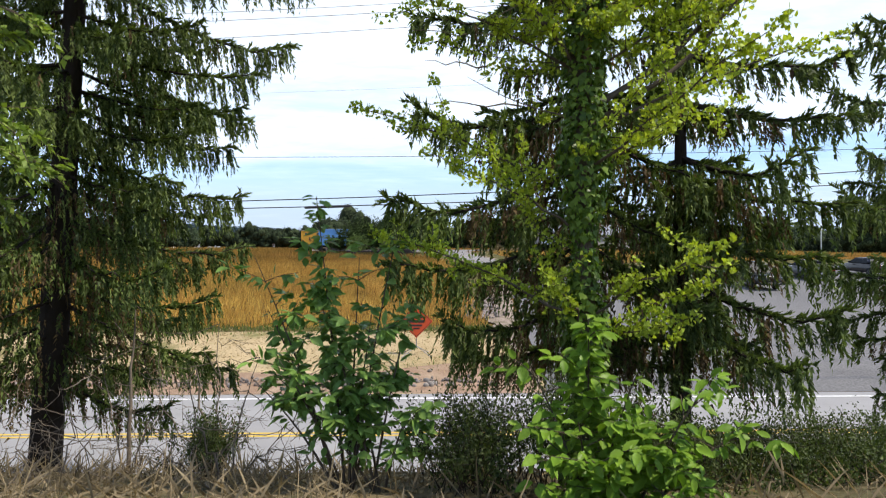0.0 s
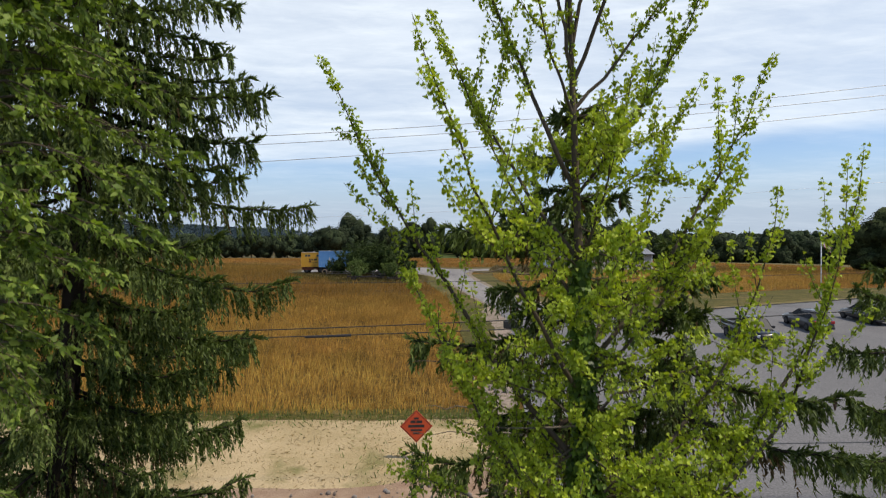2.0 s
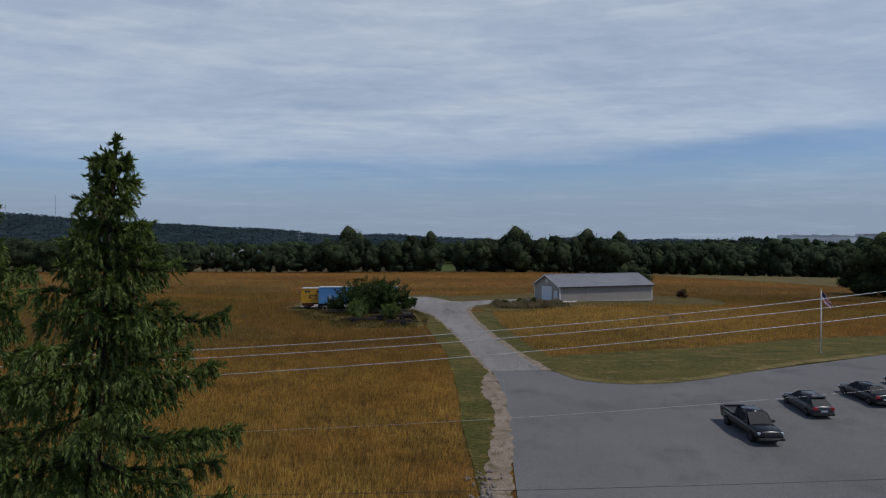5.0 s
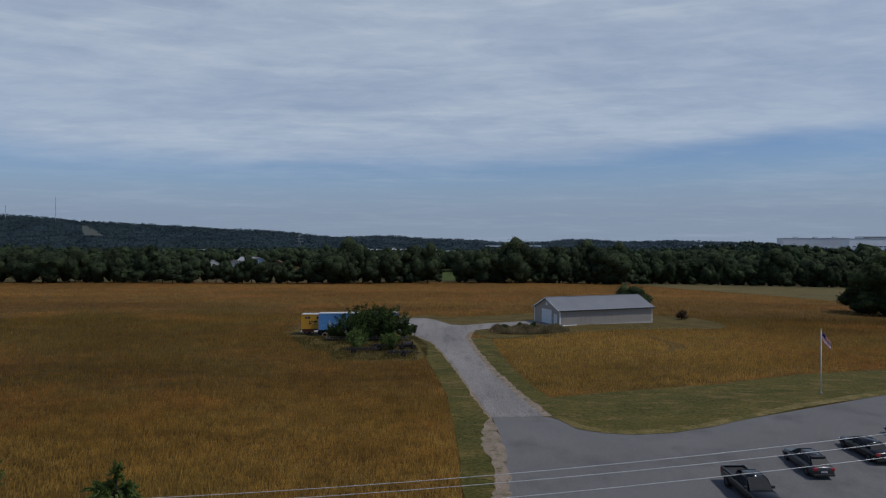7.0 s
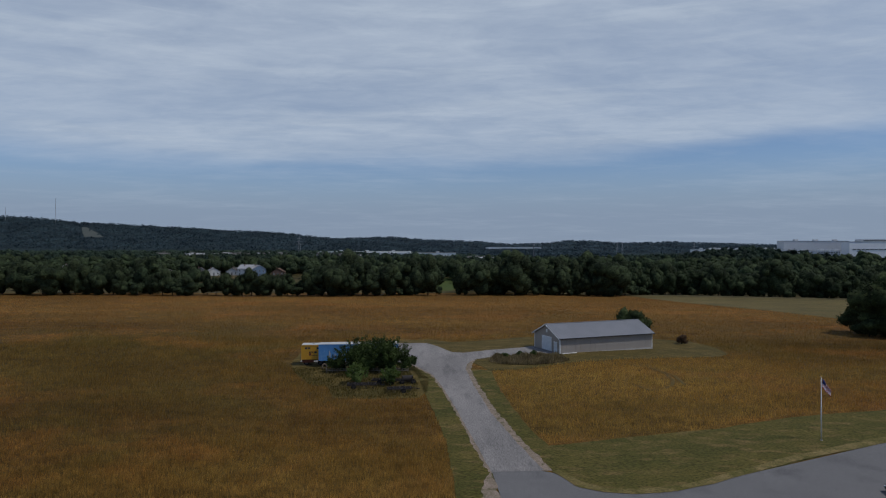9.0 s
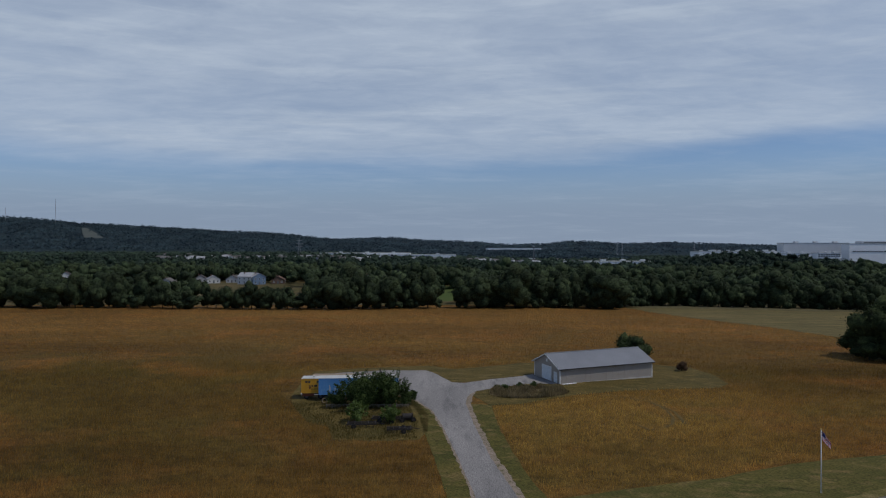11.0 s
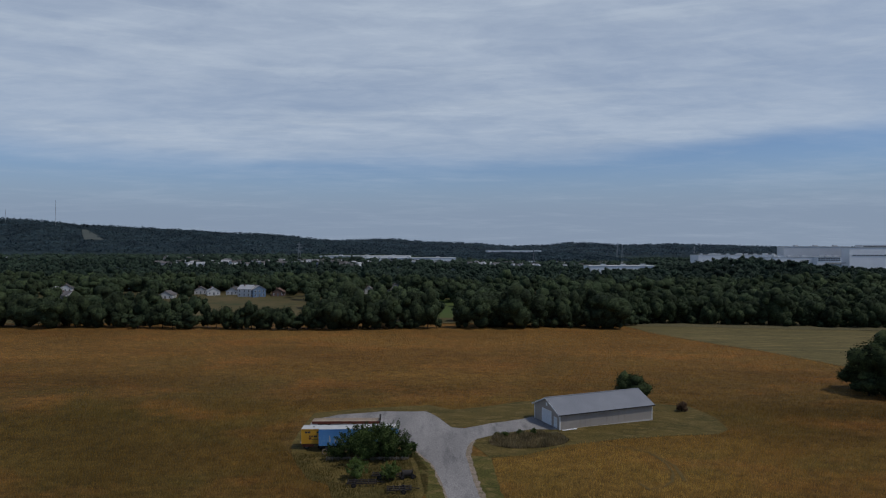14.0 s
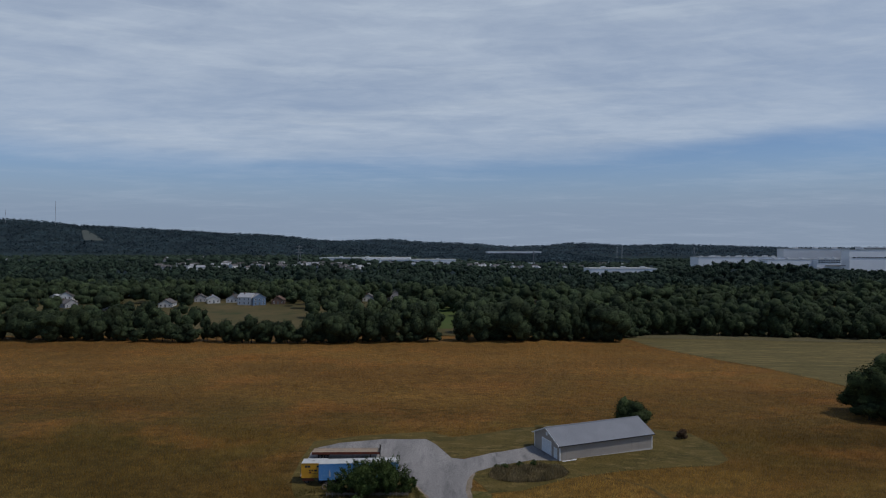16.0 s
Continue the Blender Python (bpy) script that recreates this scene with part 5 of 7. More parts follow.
def shed():
    """A long pole barn: taupe steel walls, grey roof, white trim, overhead and side door in the gable."""
    L, W, eave, ridge = 22.6, 10.0, 3.2, 5.35
    ob = thing("shed", pose(23.16, 120.9, 4.18, 0, 0, 21.0), "long taupe metal shed with grey gable roof and white trim", "shed")
    mid = W / 2
    gable = [(0, 0), (W, 0), (W, eave), (mid, ridge - 0.12), (0, eave)]
    for name, x0, x1 in (("gable_wall", 0.0, 0.16), ("gable_wall", L - 0.16, L)):
        bm = bmesh.new()
        prism(bm, gable, 0, x1 - x0)
        bmesh.ops.transform(bm, matrix=Matrix(((0, 1, 0, x0), (1, 0, 0, 0), (0, 0, 1, 0), (0, 0, 0, 1))), verts=bm.verts)
        part(name, bm, M_SIDING, ob)
    for y0 in (0.0, W - 0.16):
        part("side_wall", boxes((0.16, L - 0.16, y0, y0 + 0.16, 0.0, eave)), M_SIDING, ob)
    bm = bmesh.new()
    for i in range(75):
        x = 0.35 + i * 0.297
        box(bm, x, x + 0.05, -0.025, 0.0, 0.2, eave)
    tagged(part("wall_ribs", bm, M_SIDING, ob), kind="stuff")
    for side in (0, 1):
        bm = bmesh.new()
        over, t = 0.45, 0.10
        y_e, y_r = -over, mid
        slope = (ridge - eave) / mid
        z_e = eave - over * slope
        v = [(-0.4, y_e, z_e), (L + 0.4, y_e, z_e), (L + 0.4, y_r, ridge), (-0.4, y_r, ridge)]
        lo = [bm.verts.new(c) for c in v]
        hi = [bm.verts.new((c[0], c[1], c[2] + t)) for c in v]
        bm.faces.new(lo)
        bm.faces.new(hi)
        for i in range(4):
            bm.faces.new((lo[i], lo[(i + 1) % 4], hi[(i + 1) % 4], hi[i]))
        ribs = bmesh.new()
        for i in range(39):
            x = -0.3 + i * 0.61
            w = [(x, y_e, z_e + t), (x + 0.04, y_e, z_e + t), (x + 0.04, y_r, ridge + t), (x, y_r, ridge + t)]
            a = [ribs.verts.new(c) for c in w]
            b = [ribs.verts.new((c[0], c[1], c[2] + 0.03)) for c in w]
            ribs.faces.new(b)
            for k in range(4):
                ribs.faces.new((a[k], a[(k + 1) % 4], b[(k + 1) % 4], b[k]))
        edge = boxes((-0.42, L + 0.42, y_e - 0.03, y_e - 0.002, z_e - 0.12, z_e + t - 0.02))
        for m in (bm, ribs, edge):
            if side:
                bmesh.ops.transform(m, matrix=Matrix.Translation((0, W, 0)) @ Matrix.Diagonal((1, -1, 1, 1)), verts=m.verts)
        roof = part("roof", bm, M_ROOF, ob, "grey ribbed metal roof")
        tagged(part("roof_ribs", ribs, M_ROOF, roof), kind="stuff")
        # front fascia is black, painting in the shadow line under the eave
        part("fascia", edge, M_BLACKTRIM if side == 0 else M_TRIM, ob, "eave fascia, blackened for the shadow under the roof" if side == 0 else "")
    part("ridge_cap", boxes((-0.42, L + 0.42, mid - 0.18, mid + 0.18, ridge + 0.08, ridge + 0.15)), M_ROOF, ob)
    for x in (-0.03, L - 0.15):
        for y in (-0.03, W - 0.15):
            part("corner_trim", boxes((x, x + 0.18, y, y + 0.18, 0, eave - 0.05)), M_TRIM, ob, "white corner trim")
    for s in (1, -1):
        bm = bmesh.new()
        y0, y1 = (-0.45, mid) if s == 1 else (W + 0.45, mid)
        z0 = eave - 0.45 * (ridge - eave) / mid
        v = [(-0.46, y0, z0 - 0.14), (-0.46, y1, ridge - 0.14), (-0.46, y1, ridge + 0.10), (-0.46, y0, z0 + 0.10)]
        a = [bm.verts.new(c) for c in v]
        b = [bm.verts.new((c[0] + 0.05, c[1], c[2])) for c in v]
        bm.faces.new(a), bm.faces.new(b[::-1])
        for i in range(4):
            bm.faces.new((a[i], a[(i + 1) % 4], b[(i + 1) % 4], b[i]))
        part("barge_board", bm, M_TRIM, ob, "white barge board")
    door = part("overhead_door", boxes((-0.05, -0.004, 3.3, 6.7, 0.03, 2.85)), M_SHEDDOOR, ob, "pale panelled overhead door")
    for i in range(5):
        part("panel", boxes((-0.075, -0.05, 3.36, 6.64, 0.06 + i * 0.56, 0.56 + i * 0.56), bevel=0.01), M_SHEDDOOR, door)
    part("door_trim", boxes((-0.07, -0.003, 3.12, 3.3, 0, 3.0), (-0.07, -0.003, 6.7, 6.88, 0, 3.0), (-0.07, -0.003, 3.3, 6.7, 2.85, 3.0)), M_TRIM, ob)
    side = part("side_door", boxes((-0.06, -0.004, 1.1, 2.05, 0.05, 2.15)), M_SHEDDOOR, ob, "pale side door")
    part("handle", boxes((-0.12, -0.06, 1.2, 1.3, 1.0, 1.06)), M_CHROME, side)
    part("door_trim", boxes((-0.07, -0.003, 1.0, 1.1, 0, 2.25), (-0.07, -0.003, 2.05, 2.15, 0, 2.25), (-0.07, -0.003, 1.1, 2.05, 2.15, 2.25)), M_TRIM, ob)
    part("gable_vent", boxes((-0.06, -0.004, mid - 0.25, mid + 0.25, 3.75, 4.35)), M_TRIM, ob, "small white gable vent")
    part("footing", boxes((-0.05, L + 0.05, -0.05, -0.002, -0.35, 0.12), (-0.05, -0.002, -0.002, W, -0.35, 0.02)), M_CONCRETE, ob, "pale concrete footing")


shed()
tagged(part("downpipe", rod(bmesh.new(), (23.6, 120.3, on_ground(23.6, 120.3, 0.16)), (26.6, 121.4, on_ground(26.6, 121.4, 0.16)), 0.09), M_TRIM), "white downpipe lying on the grass by the shed", "pipe")

# ---- trailers in the yard ----


def wheel(parent, x, y, z, r=0.5, w=0.26, rim=None):
    """A wheel under its vehicle, axis along y: tyre with rim."""
    bm = bmesh.new()
    rod(bm, (0, -w / 2, 0), (0, w / 2, 0), r, r, 24)
    bmesh.ops.bevel(bm, geom=[e for e in bm.edges if len(e.link_faces) == 2 and e.calc_face_angle(0) > 1.0], offset=w * 0.15, segments=2, affect="EDGES")
    tyre = part("wheel", bm, M_RUBBER, parent)
    tyre.location = (x, y, z)
    bm = bmesh.new()
    for s in (-1, 1):
        rod(bm, (0, s * (w / 2 - 0.02), 0), (0, s * (w / 2 + 0.006), 0), r * 0.62, r * 0.58, 20)
        for k in range(5):
            a = k * 1.2566
            rod(bm, (0, s * (w / 2 + 0.008), 0), (r * 0.55 * math.cos(a), s * (w / 2 + 0.008), r * 0.55 * math.sin(a)), 0.035, 0.025, 6)
    part("rim", bm, rim or M_RIM, tyre)


def box_body(ob, x0, x1, y0, y1, z0, z1, mat, posts, roof_label):
    """A trailer box: skin, corner posts, rails and a chalky roof."""
    part("body", boxes((x0, x1, y0, y1, z0, z1), bevel=0.03), mat, ob)
    part("roof", boxes((x0 - 0.02, x1 + 0.02, y0 - 0.02, y1 + 0.02, z1 + 0.002, z1 + 0.07)), M_ROOFWHITE, ob, roof_label)
    for k in range(posts + 1):
        x = x0 + (x1 - x0) * k / posts
        part("side_post", boxes((x - 0.03, x + 0.03, y0 - 0.035, y0 - 0.002, z0 + 0.02, z1 - 0.02)), mat, ob)
    for z in (z0, z1 - 0.12):
        part("side_rail", boxes((x0, x1, y0 - 0.045, y0 - 0.003, z, z + 0.12)), mat, ob)


def blue_trailer():
    ob = thing("semi_trailer", pose(-22.1, 108.5, 4.05, 0, 0, 4.4), "faded blue box trailer with a chalky white roof", "trailer")
    box_body(ob, 0, 14.1, 0, 2.45, 1.08, 3.95, M_BLUE, 16, "chalky white roof")
    part("frame", boxes((0.3, 13.8, 0.7, 0.85, 0.85, 1.06), (0.3, 13.8, 1.6, 1.75, 0.85, 1.06)), M_DARKSTEEL, ob)
    for x in (1.3, 2.6):
        for y in (0.2, 2.2):
            wheel(ob, x, y, 0.52, 0.52, 0.3)
    for y in (0.5, 1.9):
        part("landing_leg", boxes((11.2, 11.34, y, y + 0.14, 0.0, 1.06)), M_DARKSTEEL, ob)
    part("rear_bumper", boxes((0.02, 0.12, 0.3, 2.15, 0.5, 0.6), (0.02, 0.1, 0.6, 0.7, 0.6, 1.06), (0.02, 0.1, 1.75, 1.85, 0.6, 1.06)), M_DARKSTEEL, ob)
    r = np.random.default_rng(12)
    for k in range(9):
        x, w = 1.4 + r.uniform(0, 5.5), r.uniform(0.06, 0.2)
        part("patch", boxes((x, x + w, -0.006, -0.002, 1.4 + r.uniform(0, 0.5), 2.1 + r.uniform(0, 0.8))), M_ROOFWHITE, ob, "pale scuffed patch")


def yellow_truck():
    ob = thing("box_truck", pose(-25.45, 109.65, 4.05, 0, 0, 2.0), "ochre yellow box body with a white roof beside a blue trailer", "truck")
    box_body(ob, 0, 4.4, 0, 2.4, 1.10, 3.68, M_YELLOW, 4, "dirty white roof")
    for x0 in (0.62, 2.7):
        part("window", boxes((x0, x0 + 0.95, -0.012, -0.003, 2.95, 3.28)), M_PANE, ob, "narrow dark window slot")
    for k, (a, b) in enumerate(((1.35, 1.55), (1.62, 1.8), (1.9, 2.1), (2.2, 2.75))):
        part("lettering", boxes((a, b, -0.010, -0.003, 2.25, 2.55)), M_INK, ob)
    part("lettering", boxes((1.35, 2.9, -0.010, -0.003, 1.8, 1.87)), M_INK, ob)
    part("emblem", boxes((1.3, 1.75, -0.010, -0.003, 1.94, 2.2)), M_RUST, ob)
    part("frame", boxes((0.2, 4.3, 0.6, 0.8, 0.8, 1.13), (0.2, 4.3, 1.6, 1.8, 0.8, 1.13)), M_DARKSTEEL, ob)
    part("skirt", boxes((0.1, 2.2, 0.05, 0.15, 0.55, 1.13)), M_RUST, ob, "rusty side skirt")
    for x in (0.9, 3.4):
        for y in (0.25, 2.15):
            wheel(ob, x, y, 0.5, 0.5, 0.28)
    part("roof_vent", boxes((1.9, 2.2, 1.0, 1.3, 3.752, 3.9)), M_ROOFWHITE, ob)


def flatbed():
    ob = thing("flatbed_trailer", pose(-26.2, 121.9, 4.25, 0, 0, 1.0), "rusty flatbed trailer with a weathered plank deck", "trailer")
    part("side_rail", boxes((0, 13.6, -0.08, 0, 0.95, 1.43)), M_RUST, ob, "rust-red side rail")
    part("side_rail", boxes((0, 13.6, 2.4, 2.48, 0.95, 1.43)), M_RUST, ob)
    part("frame", boxes((0.2, 13.4, 0.7, 0.85, 0.9, 1.38), (0.2, 13.4, 1.55, 1.7, 0.9, 1.38)), M_RUST, ob)
    for k in range(12):
        part("plank", boxes((0.02, 13.58, 0.01 + k * 0.2, 0.195 + k * 0.2, 1.40, 1.45)), M_DECK, ob)
    part("bulkhead", boxes((13.5, 13.62, 0, 2.4, 1.45, 2.2)), M_DARKSTEEL, ob, "dark bulkhead")
    part("post", boxes((13.5, 13.68, -0.12, 0.06, 0.1, 2.9)), M_DARKSTEEL, ob, "tall dark end post")
    for x in (1.6, 2.8):
        for y in (0.2, 2.2):
            wheel(ob, x, y, 0.5, 0.5, 0.28)
    part("leg", boxes((11.5, 11.65, 0.6, 0.75, 0.02, 0.95), (11.5, 11.65, 1.65, 1.8, 0.02, 0.95)), M_DARKSTEEL, ob)


blue_trailer(), yellow_truck(), flatbed()
for k, (x, y, l, a) in enumerate(((-25.5, 119.2, 9.5, 2), (-25.0, 119.7, 8.5, 3), (-24.6, 118.6, 7.0, 1))):
    z = on_ground(x, y)
    ob = part("steel_beam", boxes((0, l, -0.14, 0.14, 0.0, 0.05), (0, l, -0.03, 0.03, 0.05, 0.30), (0, l, -0.14, 0.14, 0.30, 0.35)), M_RUST if k else M_DECK)
    ob.matrix_world = pose(x, y, z + 0.15, 0, -1, a)
    tagged(ob, "long rusty steel beam lying in the yard", "beam", "beams in the yard")
ob = thing("old_tyre", pose(-20.9, 107.6, on_ground(-20.9, 107.6) + 0.42, 78, 0, 8), "pale worn tyre leaning near the blue trailer", "tyre")
bm = bmesh.new()
n, m = 24, 8
ring = [[bm.verts.new(((0.40 + 0.11 * math.cos(b * 6.283 / m)) * math.cos(a * 6.283 / n), (0.40 + 0.11 * math.cos(b * 6.283 / m)) * math.sin(a * 6.283 / n), 0.11 * math.sin(b * 6.283 / m))) for b in range(m)] for a in range(n)]
for a in range(n):
    for b in range(m):
        bm.faces.new((ring[a][b], ring[(a + 1) % n][b], ring[(a + 1) % n][(b + 1) % m], ring[a][(b + 1) % m]))
part("tread", bm, M_TWIG, ob, smooth=True)


def rail_fence():
    ob = thing("rail_fence", pose(0, 0, 0), "low weathered wooden rail fence under the yard trees", "fence")
    for k in range(15):
        x = -20.0 + k * 1.0
        y = 104.6 + 0.02 * k
        z = on_ground(x, y)
        part("post", boxes((x - 0.05, x + 0.05, y - 0.05, y + 0.05, z - 0.1, z + 0.75)), M_FENCEWOOD, ob)
    z = on_ground(-13, 104.7)
    for dz in (0.35, 0.62):
        part("rail", boxes((-20.1, -5.9, 104.5, 104.55, z + dz, z + dz + 0.09)), M_FENCEWOOD, ob)


rail_fence()


def implement(x, y, yaw, length, wheels, label, seed):
    """A rusted farm implement: tool bars, shanks, hitch and iron wheels."""
    r = np.random.default_rng(seed)
    ob = thing("farm_implement", pose(x, y, on_ground(x, y), 0, 0, yaw), label, "farm implement", "old implements in the grass")
    for yy in (-0.7, 0.0, 0.7):
        part("tool_bar", boxes((-length / 2, length / 2, yy - 0.07, yy + 0.07, 0.55, 0.70)), M_DARKSTEEL, ob)
    for xx in np.linspace(-length / 2 + 0.2, length / 2 - 0.2, 5):
        part("cross_bar", boxes((xx - 0.05, xx + 0.05, -0.75, 0.75, 0.705, 0.80)), M_DARKSTEEL, ob)
    for k in range(int(length * 3)):
        xx, yy = -length / 2 + 0.15 + k / 3, (-0.7, 0.0, 0.7)[k % 3]
        bm = bmesh.new()
        rod(bm, (xx, yy, 0.58), (xx - 0.15, yy, 0.25), 0.025, 0.025, 6)
        rod(bm, (xx - 0.15, yy, 0.25), (xx + 0.12, yy, 0.0), 0.025, 0.05, 6)
        part("shank", bm, M_DARKSTEEL, ob)
    bm = bmesh.new()
    rod(bm, (length / 2, 0, 0.62), (length / 2 + 1.2, 0, 0.45), 0.06, 0.06, 8)
    part("hitch", bm, M_DARKSTEEL, ob)
    for s in wheels:
        wheel(ob, s, -0.95, 0.38, 0.38, 0.18, M_DARKSTEEL)
        wheel(ob, s, 0.95, 0.38, 0.38, 0.18, M_DARKSTEEL)


implement(-12.6, 94.6, 4, 4.6, (-1.2,), "rusted black cultivator frame lying in rough grass", 1)
implement(-9.0, 97.4, -3, 4.8, (-1.0, 1.0), "rusted black plough frame on iron wheels", 2)
implement(-6.6, 92.2, 6, 3.8, (0.6,), "rusted black harrow frame half hidden in weeds", 3)
ob = thing("round_baler", pose(-5.7, 97.6, on_ground(-5.7, 97.6), 0, 0, 8), "dark rounded old farm machine with black drum", "farm machine", "old implements in the grass")
bm = bmesh.new()
rod(bm, (-0.75, 0, 0.75), (0.75, 0, 0.75), 0.50, 0.50, 20)
part("drum", bm, M_DARKSTEEL, ob)
part("side_plate", boxes((-0.86, -0.78, -0.6, 0.6, 0.25, 1.25), bevel=0.02), M_DARKSTEEL, ob)
part("side_plate", boxes((0.78, 0.86, -0.6, 0.6, 0.25, 1.25), bevel=0.02), M_DARKSTEEL, ob)
wheel(ob, -0.9, -0.75, 0.4, 0.4, 0.2, M_DARKSTEEL), wheel(ob, 0.9, -0.75, 0.4, 0.4, 0.2, M_DARKSTEEL)

# ---- parked cars ----


def lot_pose(x, y, yaw):
    """Stands on the sloping lot, nose along yaw."""
    z = on_ground(x, y, 0.065)
    dx, dy = (on_ground(x + 1, y) - on_ground(x - 1, y)) / 2, (on_ground(x, y + 1.5) - on_ground(x, y - 1.5)) / 3
    normal = Vector((-dx, -dy, 1)).normalized()
    fwd = Vector((math.cos(radians(yaw)), math.sin(radians(yaw)), 0))
    fwd = (fwd - normal * fwd.dot(normal)).normalized()
    left = normal.cross(fwd)
    return Matrix.Translation((x, y, z)) @ Matrix((fwd, left, normal)).transposed().to_4x4()


def loft(rows, width, round_top=0.0):
    """A closed shell from rows of (x, z_low, z_high, half width low, half width high)."""
    bm = bmesh.new()
    rings = []
    for x, z0, z1, w0, w1 in rows:
        zm = z0 + (z1 - z0) * 0.55
        pts = [(-w0 * 0.94, z0), (-w0, z0 + (z1 - z0) * 0.25), (-(w0 + w1) / 2, zm), (-w1, z1 - 0.05), (-w1 * 0.82, z1), (0, z1 + round_top),
               (w1 * 0.82, z1), (w1, z1 - 0.05), ((w0 + w1) / 2, zm), (w0, z0 + (z1 - z0) * 0.25), (w0 * 0.94, z0)]
        rings.append([bm.verts.new((x, y, z)) for y, z in pts])
    for a, b in zip(rings, rings[1:]):
        for i in range(len(a)):
            j = (i + 1) % len(a)
            bm.faces.new((a[i], a[j], b[j], b[i]))
    bm.faces.new(rings[0]), bm.faces.new(rings[-1][::-1])
    return bm


def cabin(parent, paint, x0, x1, r0, r1, z0, z1, w0, w1, sills):
    """Glasshouse with roof: windscreen from x1 to r1, rear window from x0 to r0, side panes between the sills."""
    bm = bmesh.new()
    v = [(x0, -w0, z0), (x1, -w0, z0), (x1, w0, z0), (x0, w0, z0), (r0, -w1, z1), (r1, -w1, z1), (r1, w1, z1), (r0, w1, z1)]
    c = [bm.verts.new(p) for p in v]
    for f in ((0, 1, 5, 4), (1, 2, 6, 5), (2, 3, 7, 6), (3, 0, 4, 7), (4, 5, 6, 7), (3, 2, 1, 0)):
        bm.faces.new([c[i] for i in f])
    bmesh.ops.bevel(bm, geom=list(bm.edges), offset=0.17, segments=5, affect="EDGES")
    part("cabin", bm, paint, parent, smooth=True)

    def pane(name, quad, out):
        bm = bmesh.new()
        q = [Vector(p) for p in quad]
        mid = sum(q, Vector()) / 4
        q = [mid + (p - mid) * 0.90 + Vector(out) for p in q]
        a = [bm.verts.new(p) for p in q]
        b = [bm.verts.new(p - Vector(out) * 1.6) for p in q]
        bm.faces.new(a), bm.faces.new(b[::-1])
        for i in range(4):
            bm.faces.new((a[i], a[(i + 1) % 4], b[(i + 1) % 4], b[i]))
        part(name, bm, M_CARGLASS, parent, "dark tinted glass")

    pane("windscreen", (v[1], v[2], v[6], v[5]), (0.012, 0, 0.012))
    pane("rear_window", (v[0], v[3], v[7], v[4]), (-0.012, 0, 0.008))
    for s in (-1, 1):
        for a, b in zip(sills, sills[1:]):
            def at(u, zf):
                lo, hi = x0 + (x1 - x0) * u, r0 + (r1 - r0) * u
                w = w0 + (w1 - w0) * zf
                return (lo + (hi - lo) * zf, s * w, z0 + (z1 - z0) * zf)
            pane("side_window", (at(a, 0.12), at(b, 0.12), at(b, 0.90), at(a, 0.90)), (0, s * 0.014, 0.004))


def pickup(m):
    ob = thing("pickup_truck", m, "black pickup truck with an open bed parked on asphalt", "pickup truck", "parked cars")
    part("body", loft([(-2.65, 0.55, 0.98, 0.86, 0.84), (-2.55, 0.42, 1.06, 0.92, 0.90), (-0.9, 0.38, 1.08, 0.94, 0.92), (0.5, 0.38, 1.08, 0.94, 0.92), (1.3, 0.38, 1.10, 0.94, 0.90), (2.3, 0.42, 1.02, 0.92, 0.84), (2.62, 0.48, 0.90, 0.82, 0.74)], 1.88, 0.03), M_BLACKPAINT, ob, smooth=True)
    part("bed_floor", boxes((-2.5, -0.75, -0.78, 0.78, 1.085, 1.115)), M_BLACKTRIM, ob, "grey bed cover")
    part("bed_rail", boxes((-2.58, -0.72, -0.92, -0.80, 1.06, 1.24), bevel=0.02), M_BLACKPAINT, ob)
    part("bed_rail", boxes((-2.58, -0.72, 0.80, 0.92, 1.06, 1.24), bevel=0.02), M_BLACKPAINT, ob)
    part("tailgate", boxes((-2.66, -2.54, -0.90, 0.90, 0.70, 1.24), bevel=0.02), M_BLACKPAINT, ob)
    cabin(ob, M_BLACKPAINT, -0.78, 1.40, -0.62, 0.62, 1.02, 1.80, 0.90, 0.74, (0.04, 0.34, 0.66, 0.97))
    for s in (-1, 1):
        part("headlight", boxes((2.36, 2.55, s * 0.72 - 0.16, s * 0.72 + 0.16, 0.74, 0.92), bevel=0.04), M_HEADLIGHT, ob, "pale headlight")
        part("mirror", boxes((1.0, 1.14, s * 1.0 - 0.1, s * 1.0 + 0.1, 1.12, 1.3), bevel=0.03), M_BLACKTRIM, ob)
        part("taillight", boxes((-2.67, -2.58, s * 0.84 - 0.06, s * 0.84 + 0.06, 0.75, 1.12)), M_TAIL, ob)
        for x in (-1.68, 1.62):
            wheel(ob, x, s * 0.82, 0.39, 0.39, 0.26)
    part("grille", boxes((2.56, 2.645, -0.52, 0.52, 0.62, 0.86), bevel=0.02), M_BLACKTRIM, ob)
    part("bumper", boxes((2.5, 2.74, -0.88, 0.88, 0.40, 0.58), bevel=0.04), M_BLACKTRIM, ob)
    part("bumper_trim", boxes((2.742, 2.752, -0.5, 0.5, 0.50, 0.54)), M_CHROME, ob, "bright strip")


